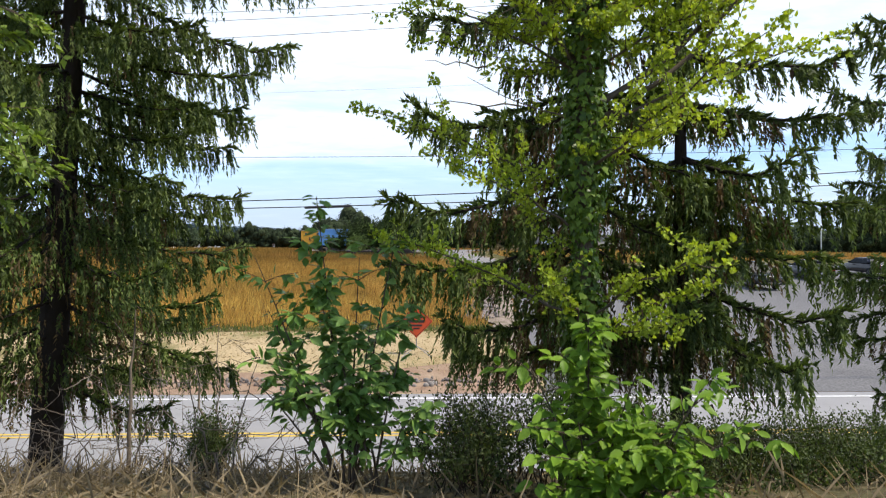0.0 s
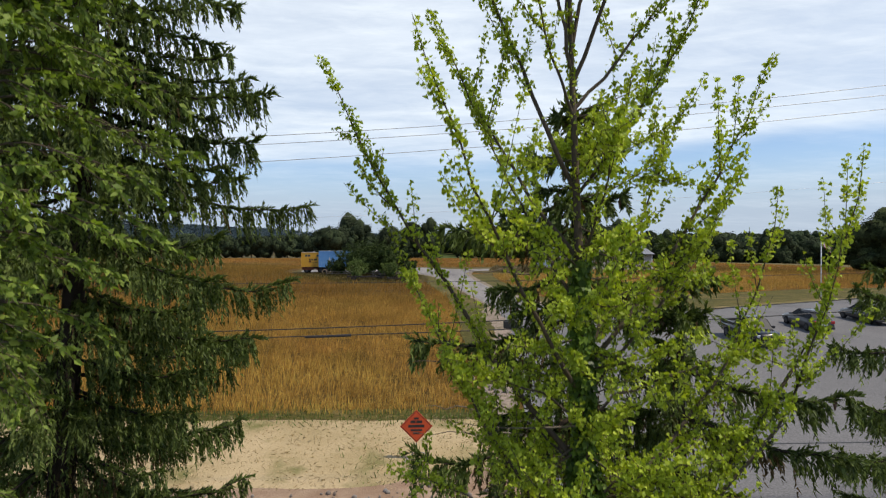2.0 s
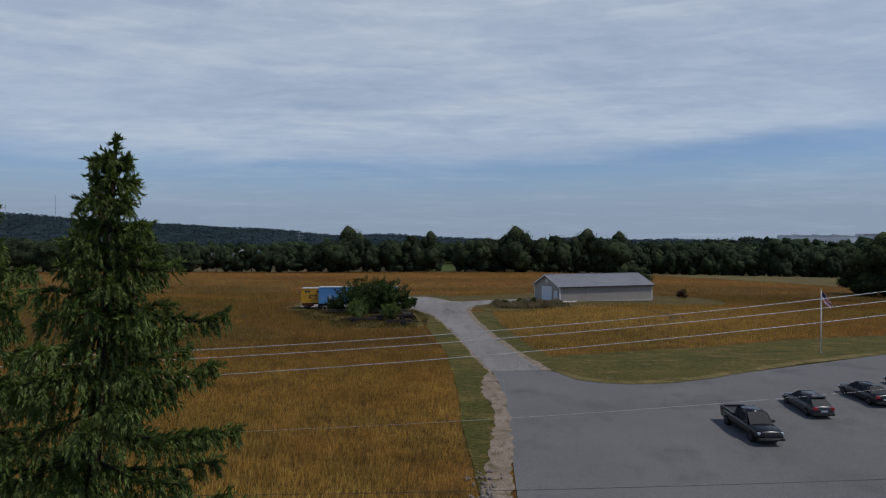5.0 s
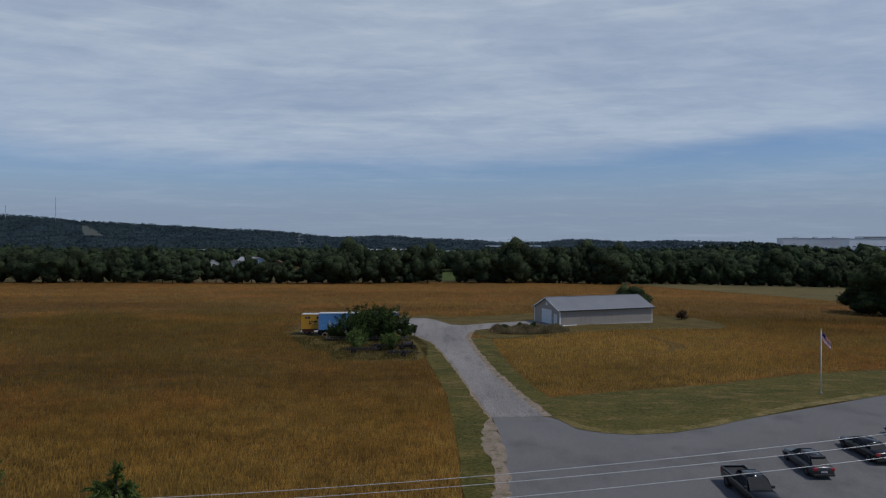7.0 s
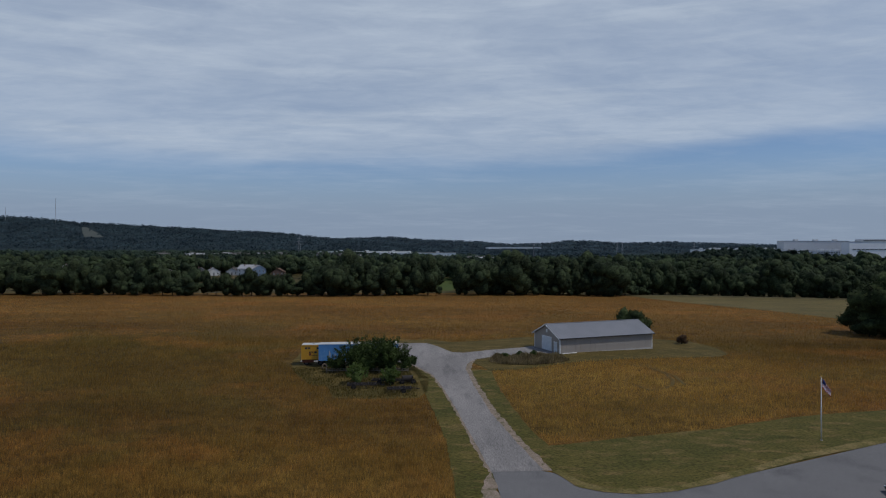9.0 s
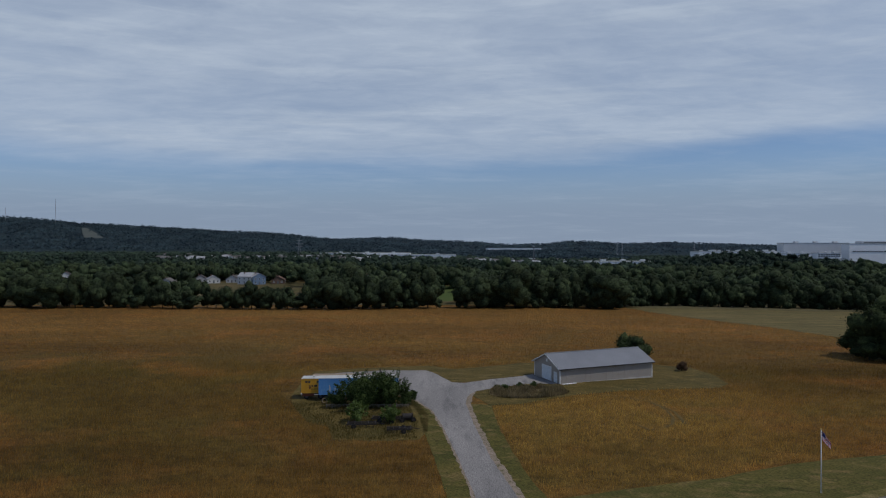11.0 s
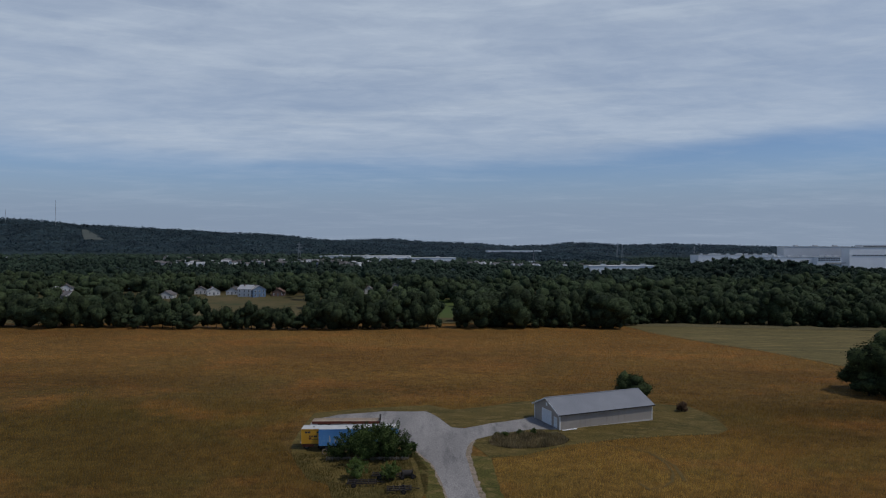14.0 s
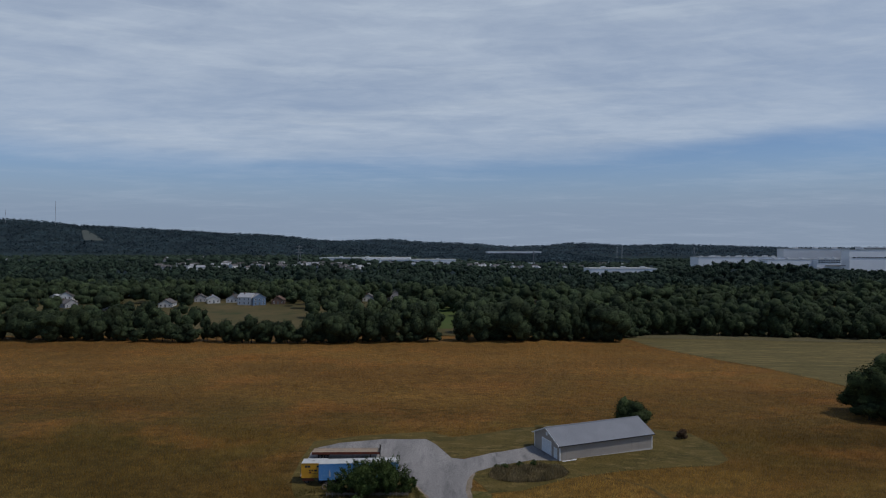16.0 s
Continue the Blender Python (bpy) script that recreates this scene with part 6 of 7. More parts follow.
def low_car(m, name, label, paint, length, roof_rear, roof_front, tail, roof_z, hatch):
    ob = thing(name, m, label, "car", "parked cars")
    h = length / 2
    part("body", loft([(-h, 0.45, 0.80, 0.76, 0.70), (-h + 0.12, 0.30, 0.96, 0.88, 0.80), (-h + 0.9, 0.24, tail, 0.91, 0.84), (-0.2, 0.22, 0.96, 0.91, 0.85), (h - 1.5, 0.24, 0.94, 0.91, 0.82), (h - 0.4, 0.28, 0.80, 0.88, 0.72), (h, 0.36, 0.64, 0.74, 0.60)], 1.82, 0.03), paint, ob, smooth=True)
    cabin(ob, paint, -h + (0.18 if hatch else 0.75), h - 1.25, roof_rear, roof_front, 0.90, roof_z, 0.82, 0.60, (0.10, 0.40, 0.70, 0.95))
    for s in (-1, 1):
        part("taillight", boxes((-h - 0.012, -h + 0.16, s * 0.66 - 0.15, s * 0.66 + 0.15, 0.70, 0.92), bevel=0.03), M_TAIL, ob, "red taillight")
        part("headlight", boxes((h - 0.32, h - 0.06, s * 0.62 - 0.13, s * 0.62 + 0.13, 0.48, 0.60), bevel=0.03), M_HEADLIGHT, ob)
        part("mirror", boxes((0.55, 0.70, s * 0.98 - 0.1, s * 0.98 + 0.1, 0.96, 1.08), bevel=0.03), paint, ob)
        for x in (-h + 0.82, h - 0.88):
            wheel(ob, x, s * 0.80, 0.32, 0.32, 0.22)
    part("rear_bumper", boxes((-h - 0.06, -h + 0.2, -0.82, 0.82, 0.28, 0.46), bevel=0.04), M_BLACKTRIM, ob)
    part("plate_panel", boxes((-h - 0.02, -h - 0.004, -0.26, 0.26, 0.56, 0.68)), M_PLATE, ob, "pale blank plate")
    if hatch:
        part("spoiler", boxes((roof_rear - 0.26, roof_rear + 0.05, -0.56, 0.56, roof_z - 0.05, roof_z + 0.03), bevel=0.02), M_BLACKTRIM, ob)
        part("roof_aerial", rod(bmesh.new(), (roof_rear + 0.2, 0, roof_z), (roof_rear + 0.1, 0, roof_z + 0.2), 0.012, 0.006, 6), M_BLACKTRIM, ob)


pickup(lot_pose(22.0, 43.6, -88))
low_car(lot_pose(28.9, 48.5, 91), "hatchback_car", "dark grey hatchback with red taillights parked on asphalt", M_GREYPAINT, 4.4, -1.20, 0.25, 1.00, 1.46, True)
low_car(lot_pose(35.4, 51.1, 91), "saloon_car", "black low saloon car parked on asphalt", M_NAVYPAINT, 4.8, -1.15, 0.40, 0.95, 1.40, False)
low_car(lot_pose(41.6, 54.2, 91), "saloon_car", "dark car parked at the end of the row", M_NAVYPAINT, 4.7, -1.15, 0.40, 0.95, 1.42, False)

# ---- flagpole, sign, wires ----


def flagpole():
    x, y = 43.85, 70.7
    z = on_ground(x, y)
    ob = thing("flagpole", pose(x, y, z), "white flagpole with a gilt ball standing in the lawn", "flagpole")
    bm = bmesh.new()
    rod(bm, (0, 0, -0.1), (0, 0, 7.35), 0.075, 0.04, 14)
    part("pole", bm, M_POLE, ob, smooth=True)
    bm = bmesh.new()
    bmesh.ops.create_uvsphere(bm, u_segments=12, v_segments=8, radius=0.10, matrix=Matrix.Translation((0, 0, 7.43)))
    part("ball", bm, M_GOLD, ob, smooth=True)
    part("base_collar", rod(bmesh.new(), (0, 0, -0.05), (0, 0, 0.12), 0.16, 0.12, 14), M_CONCRETE, ob)
    flag = thing("flag", pose(x + 0.06, y, z + 7.2), "striped red and white flag with a blue corner hanging limp", "flag")

    def cloth(name, u0, u1, v0, v1, mat, nu):
        P = []
        for i in range(nu + 1):
            u = u0 + (u1 - u0) * i / nu
            for v in (v0, v1):
                P.append((0.60 * u + 0.05 * math.sin(5 * v), -0.12 * math.sin(4.2 * u + 1.5 * v) - 0.05 * math.sin(9 * v), -v * (1 - 0.06 * u) - 0.62 * u - 0.08 * u * u))
        F = [(2 * i, 2 * i + 1, 2 * i + 3, 2 * i + 2) for i in range(nu)]
        sheet_ob(name, P, np.array(F), mat, flag, True)

    w, h = 1.65, 0.98
    for k in range(13):
        cloth("stripe", 0.66 if k < 7 else 0.0, w, h * k / 13, h * (k + 1) / 13, M_FLAGRED if k % 2 == 0 else M_FLAGWHITE, 16)
    for k in range(7):
        cloth("canton", 0.0, 0.66, h * k / 13, h * (k + 1) / 13, M_FLAGBLUE, 8)


flagpole()


def work_sign():
    x, y = -1.0, 22.9
    z = on_ground(x, y)
    ob = thing("road_work_sign", pose(x, y, z, 0, 0, 3), "orange diamond roadwork sign on a folding steel stand", "road sign")
    c, s = 1.73 - z + 0.0, 0.615

    def diamond(k, y0, y1):
        return prism(bmesh.new(), [(-s * k, c), (0, c - s * k), (s * k, c), (0, c + s * k)], y0, y1)

    part("panel", diamond(1.0, -0.012, 0.012), M_SIGN, ob, "orange diamond panel")
    bm = bmesh.new()
    for k0, k1 in ((0.94, 0.90),):
        o = [(-s * k0, c), (0, c - s * k0), (s * k0, c), (0, c + s * k0)]
        i = [(-s * k1, c), (0, c - s * k1), (s * k1, c), (0, c + s * k1)]
        vo, vi = [bm.verts.new((a, -0.016, b)) for a, b in o], [bm.verts.new((a, -0.016, b)) for a, b in i]
        for q in range(4):
            bm.faces.new((vo[q], vo[(q + 1) % 4], vi[(q + 1) % 4], vi[q]))
    part("border", bm, M_INK, ob)
    for x0, x1, dz, hh in ((-0.09, 0.09, 0.26, 0.07), (-0.22, -0.03, 0.12, 0.10), (0.0, 0.22, 0.12, 0.10), (-0.30, 0.30, -0.04, 0.10), (-0.22, 0.22, -0.18, 0.07), (-0.12, 0.12, -0.29, 0.06)):
        part("lettering", boxes((x0, x1, -0.020, -0.014, c + dz, c + dz + hh)), M_INK, ob)
    part("mast", boxes((-0.02, 0.02, 0.02, 0.06, 0.30, c + s * 0.95)), M_GALV, ob)
    for sx, sy in ((-1, -1), (1, -1), (-1, 1), (1, 1)):
        part("leg", rod(bmesh.new(), (0.02 * sx, 0.04, 0.36), (0.55 * sx, 0.04 + 0.45 * sy, 0.02), 0.016, 0.016, 6), M_GALV, ob)


work_sign()


def wire(label, y, a, b, c, radius, mat, x0=-70, x1=70):
    xs = np.linspace(x0, x1, 60)
    V, F = tubes([(np.stack([xs, y + 0.02 * xs, a + b * xs + c * xs ** 2], -1), np.full(60, radius))], 6)
    ob = sheet_ob("power_line", V, F, mat, smooth=True)
    tagged(ob, label, "power line", "overhead lines along the road")


wire("pale overhead power line above the road", 19.2, 12.274, 0.0720, 0.00161, 0.010, M_WIRE)
wire("pale overhead power line above the road", 19.2, 12.012, 0.0709, 0.00144, 0.010, M_WIRE)
wire("pale overhead power line above the road", 19.2, 11.512, 0.0768, 0.00130, 0.010, M_WIRE)
wire("thin pale overhead wire below the power lines", 19.1, 9.55, 0.050, 0.0013, 0.0035, M_WIRE)
wire("thin dark overhead service wire", 19.1, 7.36, 0.012, 0.0006, 0.008, M_WIREBLACK)
wire("black overhead telephone cable", 18.6, 6.12, 0.042, 0.0012, 0.016, M_WIREBLACK)
wire("black overhead telephone cable", 18.6, 5.86, 0.035, 0.0010, 0.016, M_WIREBLACK)
ob = part("splice_box", boxes((-0.2, 0.2, -0.1, 0.1, -0.24, -0.01), bevel=0.03), M_BLACKTRIM)
ob.matrix_world = pose(2.05, 18.64, 6.2)
tagged(ob, "black splice box hung on the telephone cable", "splice box")
ob = part("cable_sleeve", rod(bmesh.new(), (-4.2, 18.52, 5.71), (-2.8, 18.54, 5.76), 0.04, 0.04, 8), M_WIREBLACK)
tagged(ob, "thick black sleeve on the telephone cable", "cable sleeve")

# ---- trees of the middle distance and the woods ----


def ball_of(level):
    bm = bmesh.new()
    bmesh.ops.create_icosphere(bm, subdivisions=level, radius=1)
    out = np.array([v.co for v in bm.verts]), np.array([[v.index for v in f.verts] for f in bm.faces])
    bm.free()
    return out


BALLS = {k: ball_of(k) for k in (1, 2, 3)}


def crown_of(r, radii, centre, lumps, level, leaves, size, ragged=0.12, rough=0.15, taper=0.0):
    """A crown: uneven boughs of foliage bulging out of one another, with loose leaf clumps over them."""
    radii, c = np.array(radii, float), np.array(centre, float)
    at = unit(r.normal(size=(lumps, 3)) + [0, 0, 0.30]) * radii * r.uniform(0.34, 0.70, (lumps, 1))
    br = r.uniform(0.22, 0.44, lumps)
    slim = 1 - taper * np.clip(at[:, 2] / radii[2] * 0.7 + 0.5, 0, 1)
    at[:, :2] *= slim[:, None]
    br *= 0.55 + 0.45 * slim
    if taper:
        br *= 0.72
    at[0], br[0] = (0, 0, -0.45 * taper * radii[2]), 0.58 - 0.2 * taper if lumps > 1 else 0.95
    bv, bf = BALLS[level]
    out = []
    for k in range(lumps):
        v = bv * (1 + r.normal(0, rough, (len(bv), 1))) * radii * br[k] * r.uniform(0.76, 1.02, 3) + at[k] + c
        v[:, 2] = np.maximum(v[:, 2], 0.05)
        out.append((v, bf))
    if leaves:
        k = r.integers(0, lumps, leaves)
        d = unit(r.normal(size=(leaves, 3)) + [0, 0, 0.15])
        p = c + at[k] + d * radii * (br[k] * r.uniform(0.92, 1.06 + ragged * r.uniform(0, 1, leaves) ** 2, leaves))[:, None]
        p[:, 2] = np.maximum(p[:, 2], 0.1)
        face = unit(d + r.normal(0, 0.50, (leaves, 3)))
        lie = unit(np.cross(face, r.normal(size=(leaves, 3))))
        ln = size * r.uniform(0.6, 1.5, leaves)
        out.append(blades(p - lie * (ln * 0.5)[:, None], lie, face, ln, ln * 0.9, [(0, -0.55, 0), (0.1, 0.6, 0.1), (1, 0.05, 0)]))
    return join(out)


def broadleaf(name, m, height, spreadr, n, size, mat, label, seed, category="tree", group="", low=0.12, trunk=0.2, lumps=9, level=2, ragged=0.2, taper=0.0, shoots=0):
    r = np.random.default_rng(seed)
    ob = thing(name, m, label, category, group)
    paths = [(np.array([[0, 0, -0.2], [0.05, 0, height * 0.3], [0.0, 0.05, height * 0.75]]), np.array([trunk, trunk * 0.75, trunk * 0.2]))]
    limb = paths
    for k in range(8):
        a = r.uniform(0, 6.28)
        z0 = height * r.uniform(0.2, 0.5)
        limb.append((np.array([[0, 0, z0], [math.cos(a) * spreadr * 0.35, math.sin(a) * spreadr * 0.35, z0 + height * 0.12], [math.cos(a) * spreadr * 0.7, math.sin(a) * spreadr * 0.7, z0 + height * 0.28]]), np.array([trunk * 0.45, trunk * 0.3, trunk * 0.1])))
    V, F = tubes(limb, 6)
    sheet_ob("trunk", V, F, M_BARK, ob, True)
    half = height * (1 - low) / 2
    V, F = crown_of(r, (spreadr, spreadr, half), (0, 0, height * low + half), lumps, level, n, size, ragged, taper=taper)
    if shoots:
        # upright leafy shoots that break the outline
        per = 46
        d = r.normal(size=(shoots, 3)) * [1, 1, 0.6] + [0, 0, 0.35]
        d /= np.linalg.norm(d, axis=1)[:, None]
        shrink = 1 - taper * np.clip(d[:, 2:], 0, 1) * 0.6
        foot = d * [spreadr, spreadr, half] * 0.80 * np.hstack([shrink, shrink, np.ones_like(shrink)]) + [0, 0, height * low + half]
        way = d * [0.75, 0.75, 0.2] + [0, 0, 0.8] + r.normal(0, 0.15, (shoots, 3))
        reach = height * r.uniform(0.13, 0.30, shoots)
        u = r.uniform(0, 1, (shoots, per))
        P = (foot[:, None] + way[:, None] * (reach[:, None] * u)[..., None] + r.normal(0, 1, (shoots, per, 3)) * (0.055 * height * (1.05 - u))[..., None]).reshape(-1, 3)
        V2, F2 = blades(P, r.normal(size=(len(P), 3)) + [0, 0, 0.3], r.normal(size=(len(P), 3)), size * r.uniform(0.9, 1.7, len(P)), size * r.uniform(0.5, 0.9, len(P)), LEAF)
        V, F = np.concatenate([V, V2]), np.concatenate([F, F2 + len(V)])
    sheet_ob("crown", V, F, mat, ob)
    return ob


def at_ground(x, y, yaw=0, scale=1.0):
    return pose(x, y, on_ground(x, y), 0, 0, yaw) @ Matrix.Scale(scale, 4)


broadleaf("yard_tree", at_ground(-14.2, 105.6), 5.6, 4.2, 11000, 0.21, M_TREE2, "dense dark green tree before the trailers", 101, low=-0.05, lumps=46, ragged=0.7, taper=0.5, shoots=90)
broadleaf("yard_tree", at_ground(-9.8, 106.0), 5.9, 3.8, 11000, 0.21, M_TREE2, "dense dark green tree with a ragged top", 102, low=-0.05, lumps=46, ragged=0.7, taper=0.5, shoots=90)
broadleaf("yard_bush", at_ground(-18.0, 105.2), 3.0, 2.1, 1900, 0.20, M_TREE2, "low dark green bush beside the trees", 103, "bush", low=0.0, lumps=14, ragged=0.6, taper=0.3, shoots=30)
broadleaf("yard_bush", at_ground(-6.6, 106.2), 2.9, 1.9, 1500, 0.20, M_TREE2, "low dark green bush beside the trees", 104, "bush", low=0.0, lumps=14, ragged=0.6, taper=0.3, shoots=30)
broadleaf("pale_bush", at_ground(-13.7, 97.2), 3.0, 1.8, 1900, 0.19, M_PALEBUSH, "pale green bush among rusted implements", 105, "bush", low=0.0, lumps=16, ragged=0.7, taper=0.5, shoots=30)
broadleaf("pale_bush", at_ground(-8.4, 96.2), 2.9, 1.4, 1700, 0.19, M_PALEBUSH, "pale green bush among rusted implements", 106, "bush", low=0.0, lumps=16, ragged=0.7, taper=0.5, shoots=30)
broadleaf("round_bush", at_ground(44.7, 143.5), 7.2, 4.6, 7500, 0.28, M_DULLTREE, "large round dark bush behind the shed", 107, "bush", low=-0.1, lumps=24, ragged=0.4)
broadleaf("red_bush", at_ground(53.6, 137.0), 2.3, 1.6, 1500, 0.18, M_REDBUSH, "small reddish bush on the mown grass", 108, "bush", low=0.0)
broadleaf("field_tree", at_ground(114.2, 156.4), 17.2, 9.0, 14000, 0.36, M_DULLTREE, "big spreading dark tree at the field edge", 109, low=-0.10, trunk=0.4, lumps=36, ragged=0.35)
for k, (x, y, h, w) in enumerate(((111.0, 163.4, 7.4, 5.2), (109.0, 155.9, 5.8, 4.8), (116.2, 151.4, 5.2, 4.5), (122.3, 154.4, 6.8, 5.2))):
    broadleaf("field_bush", at_ground(x, y), h, w, 2600, 0.36, M_DULLTREE, "dark bush beside the big tree", 110 + k, "bush", "bushes under the big tree", low=-0.1, lumps=16, ragged=0.4)

# weed bed before the shed door
r = np.random.default_rng(120)
n = 12000
ang, rad = r.uniform(0, 6.283, n), np.sqrt(r.uniform(0, 1, n))
wx, wy = 16.2 + 7.6 * rad * np.cos(ang), 114.4 + 4.0 * rad * np.sin(ang) + 0.12 * (rad * np.cos(ang)) * 7.6
P = np.stack([wx, wy, ground_at(wx, wy)], -1)
tall = r.uniform(0.5, 1.6, n) * (0.55 + 0.45 * np.sin(wx * 1.1) * np.sin(wy * 0.9 + 1))
tall = np.maximum(tall, 0.25)
V, F = blades(P, np.array([0, 0, 1.0]) + r.normal(0, 0.16, (n, 3)), r.normal(size=(n, 3)), tall, r.uniform(0.08, 0.2, n), LEAF)
tagged(sheet_ob("weed_bed", V, F, M_WEED), "bed of tall brown weeds beside the gravel spur", "weeds", kind="stuff")
for k, (x, y, h) in enumerate(((10.4, 116.6, 1.2), (12.0, 117.0, 1.0), (14.8, 117.4, 1.4), (17.6, 117.8, 1.5), (21.5, 116.2, 1.0))):
    broadleaf("weed_clump", at_ground(x, y), h, 0.9, 350, 0.2, M_SHRUB, "dull green clump of weeds", 130 + k, "weeds", "weed clumps by the shed", low=0.0, trunk=0.03, lumps=5)

# the hedgerow of trees along the far side of the meadow
r = np.random.default_rng(140)
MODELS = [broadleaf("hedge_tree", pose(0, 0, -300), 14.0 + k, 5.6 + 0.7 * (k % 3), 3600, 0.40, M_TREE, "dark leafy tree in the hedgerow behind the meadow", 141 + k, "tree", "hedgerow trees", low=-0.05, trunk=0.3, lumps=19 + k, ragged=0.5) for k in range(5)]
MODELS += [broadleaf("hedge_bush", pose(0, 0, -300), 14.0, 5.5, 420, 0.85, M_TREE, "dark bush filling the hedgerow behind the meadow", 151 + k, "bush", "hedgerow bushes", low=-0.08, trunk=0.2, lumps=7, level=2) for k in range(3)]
spots = []
x = -300.0
while x < 400:
    left = x < -62
    gap = -3.5 < x < 4.5
    y = 281 + 6 * math.sin(x * 0.021) + r.normal(0, 2.5) + (0 if x < 82 else np.interp(x, [82, 110, 180, 400], [8, 40, 44, 44]))
    h = r.uniform(6.5, 11.0) if left else r.uniform(10.5, 17.5)
    if x < -150:
        h = r.uniform(11, 17)
    if not gap:
        spots.append((x, y, h / 15.0))
    x += r.uniform(3.0, 6.0) if left else r.uniform(4.5, 7)
for x, y in ((-200, 289), (-140, 292), (-45, 288), (-24, 290), (20, 290), (38, 291), (55, 289), (70, 292), (30, 296), (62, 298)):
    spots.append((x, y, 1.12))
for x in np.arange(-300, 400, 5.2):
    if not -3.5 < x < 4.0 and (x > -62 or r.uniform() < 0.55):
        spots.append((x + r.normal(0, 1), 279.5 + 6 * math.sin(x * 0.021) + r.normal(0, 1.5) + (0 if x < 82 else np.interp(x, [82, 110, 180, 400], [8, 40, 44, 44])), r.uniform(0.25, 0.5)))
for k, (x, y, s) in enumerate(spots):
    m = at_ground(x, y, r.uniform(0, 360), 1.0)
    src = MODELS[k % 5] if s > 0.55 else MODELS[5 + k % 3]
    c = copy_thing(src, m)
    w = s * r.uniform(0.95, 1.45) if s > 0.55 else s * 1.8
    c.matrix_basis = m @ Matrix.Diagonal((w, w, s, 1))
for src in MODELS:
    for o in (*src.children_recursive, src):
        bpy.data.objects.remove(o)


def woods(name, xs, ys, hs, lumps, level, n, size, mat, seed, label, slim=0.46):
    """Many crowns in one mesh."""
    r = np.random.default_rng(seed)
    out = []
    for x, y, h in zip(xs, ys, hs):
        w = h * slim * r.uniform(0.85, 1.3)
        v, f = crown_of(r, (w, w, h * 0.5), (0, 0, h * 0.5), lumps, level, n, size * r.uniform(0.85, 1.2))
        out.append((v + [x, y, float(ground_at(x, y))], f))
    V, F = join(out)
    tagged(sheet_ob(name, V, F, mat), label, "woodland", kind="stuff")


r = np.random.default_rng(160)


def scatter(n, y0, y1, side, seed):
    """Places across the view; side: which parts of it are wooded."""
    r = np.random.default_rng(seed)
    y = np.sqrt(r.uniform(y0 ** 2, y1 ** 2, n * 3))
    t = r.uniform(-0.80, 0.80, n * 3)
    x = t * y
    keep = side(x, y, t, r)
    return x[keep][:n], y[keep][:n]


HOUSES = [(-196, 430, 8, 0, 1), (-214, 398, 80, 1, 0), (-133, 442, 30, 2, 2), (-121, 447, 10, 3, 1), (-36, 468, 20, 4, 2), (-58, 474, 5, 0, 1), (-280, 452, 15, 0, 2), (-171, 455, 25, 1, 1), (-262, 430, 60, 4, 1), (-160, 462, 0, 0, 1), (-186, 468, 20, 4, 1), (-300, 470, 10, 1, 1)]


def clear_of_houses(x, y):
    ok = np.ones(len(x), bool)
    for hx, hy, *_ in HOUSES:
        # keep the line of sight to each house open
        tt = hx / hy
        ok &= ~((np.abs(x - tt * y) < 7) & (y < hy + 8) & (y > hy - 75))
    return ok


near_side = lambda x, y, t, r: clear_of_houses(x, y) & (t > -0.06 + 0.02 * np.sin(y * 0.05)) & (y > 306 + np.where(x > 80, 34, 0)) & ~((np.abs(x - 2.0) < 7) & (y < 400))
x, y = scatter(760, 300, 480, near_side, 161)
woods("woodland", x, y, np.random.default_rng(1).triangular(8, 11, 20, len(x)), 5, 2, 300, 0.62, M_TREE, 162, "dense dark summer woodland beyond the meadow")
x, y = scatter(1500, 470, 760, lambda x, y, t, r: (t > -0.09) | (y > 560), 163)
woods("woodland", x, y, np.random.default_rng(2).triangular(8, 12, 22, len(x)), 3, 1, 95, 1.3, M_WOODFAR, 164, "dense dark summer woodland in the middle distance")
x, y = scatter(760, 300, 580, lambda x, y, t, r: (t <= -0.05) & clear_of_houses(x, y) & ~((t > -0.40) & (t < -0.22) & (y < 408)) & ~((t > -0.16) & (t < -0.12) & (y < 430)) & ((y > 440) | (r.uniform(size=len(x)) < 0.45)), 165)
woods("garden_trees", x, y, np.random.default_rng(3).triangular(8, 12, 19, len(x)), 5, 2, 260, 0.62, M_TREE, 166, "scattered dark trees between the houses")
x, y = scatter(2600, 750, 1350, lambda x, y, t, r: r.uniform(size=len(x)) < np.where(t < 0, 0.8, 1.0), 167)
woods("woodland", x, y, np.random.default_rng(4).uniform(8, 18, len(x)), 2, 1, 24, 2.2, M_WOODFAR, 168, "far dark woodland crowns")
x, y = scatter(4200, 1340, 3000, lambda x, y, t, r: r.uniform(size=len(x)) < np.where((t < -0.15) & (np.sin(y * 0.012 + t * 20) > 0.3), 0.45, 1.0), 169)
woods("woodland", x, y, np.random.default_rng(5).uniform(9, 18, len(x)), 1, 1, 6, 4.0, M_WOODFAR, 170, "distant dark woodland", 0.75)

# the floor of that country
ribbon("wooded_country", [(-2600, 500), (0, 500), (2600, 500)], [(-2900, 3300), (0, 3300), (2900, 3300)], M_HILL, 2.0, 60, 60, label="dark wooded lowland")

# ---- houses ----


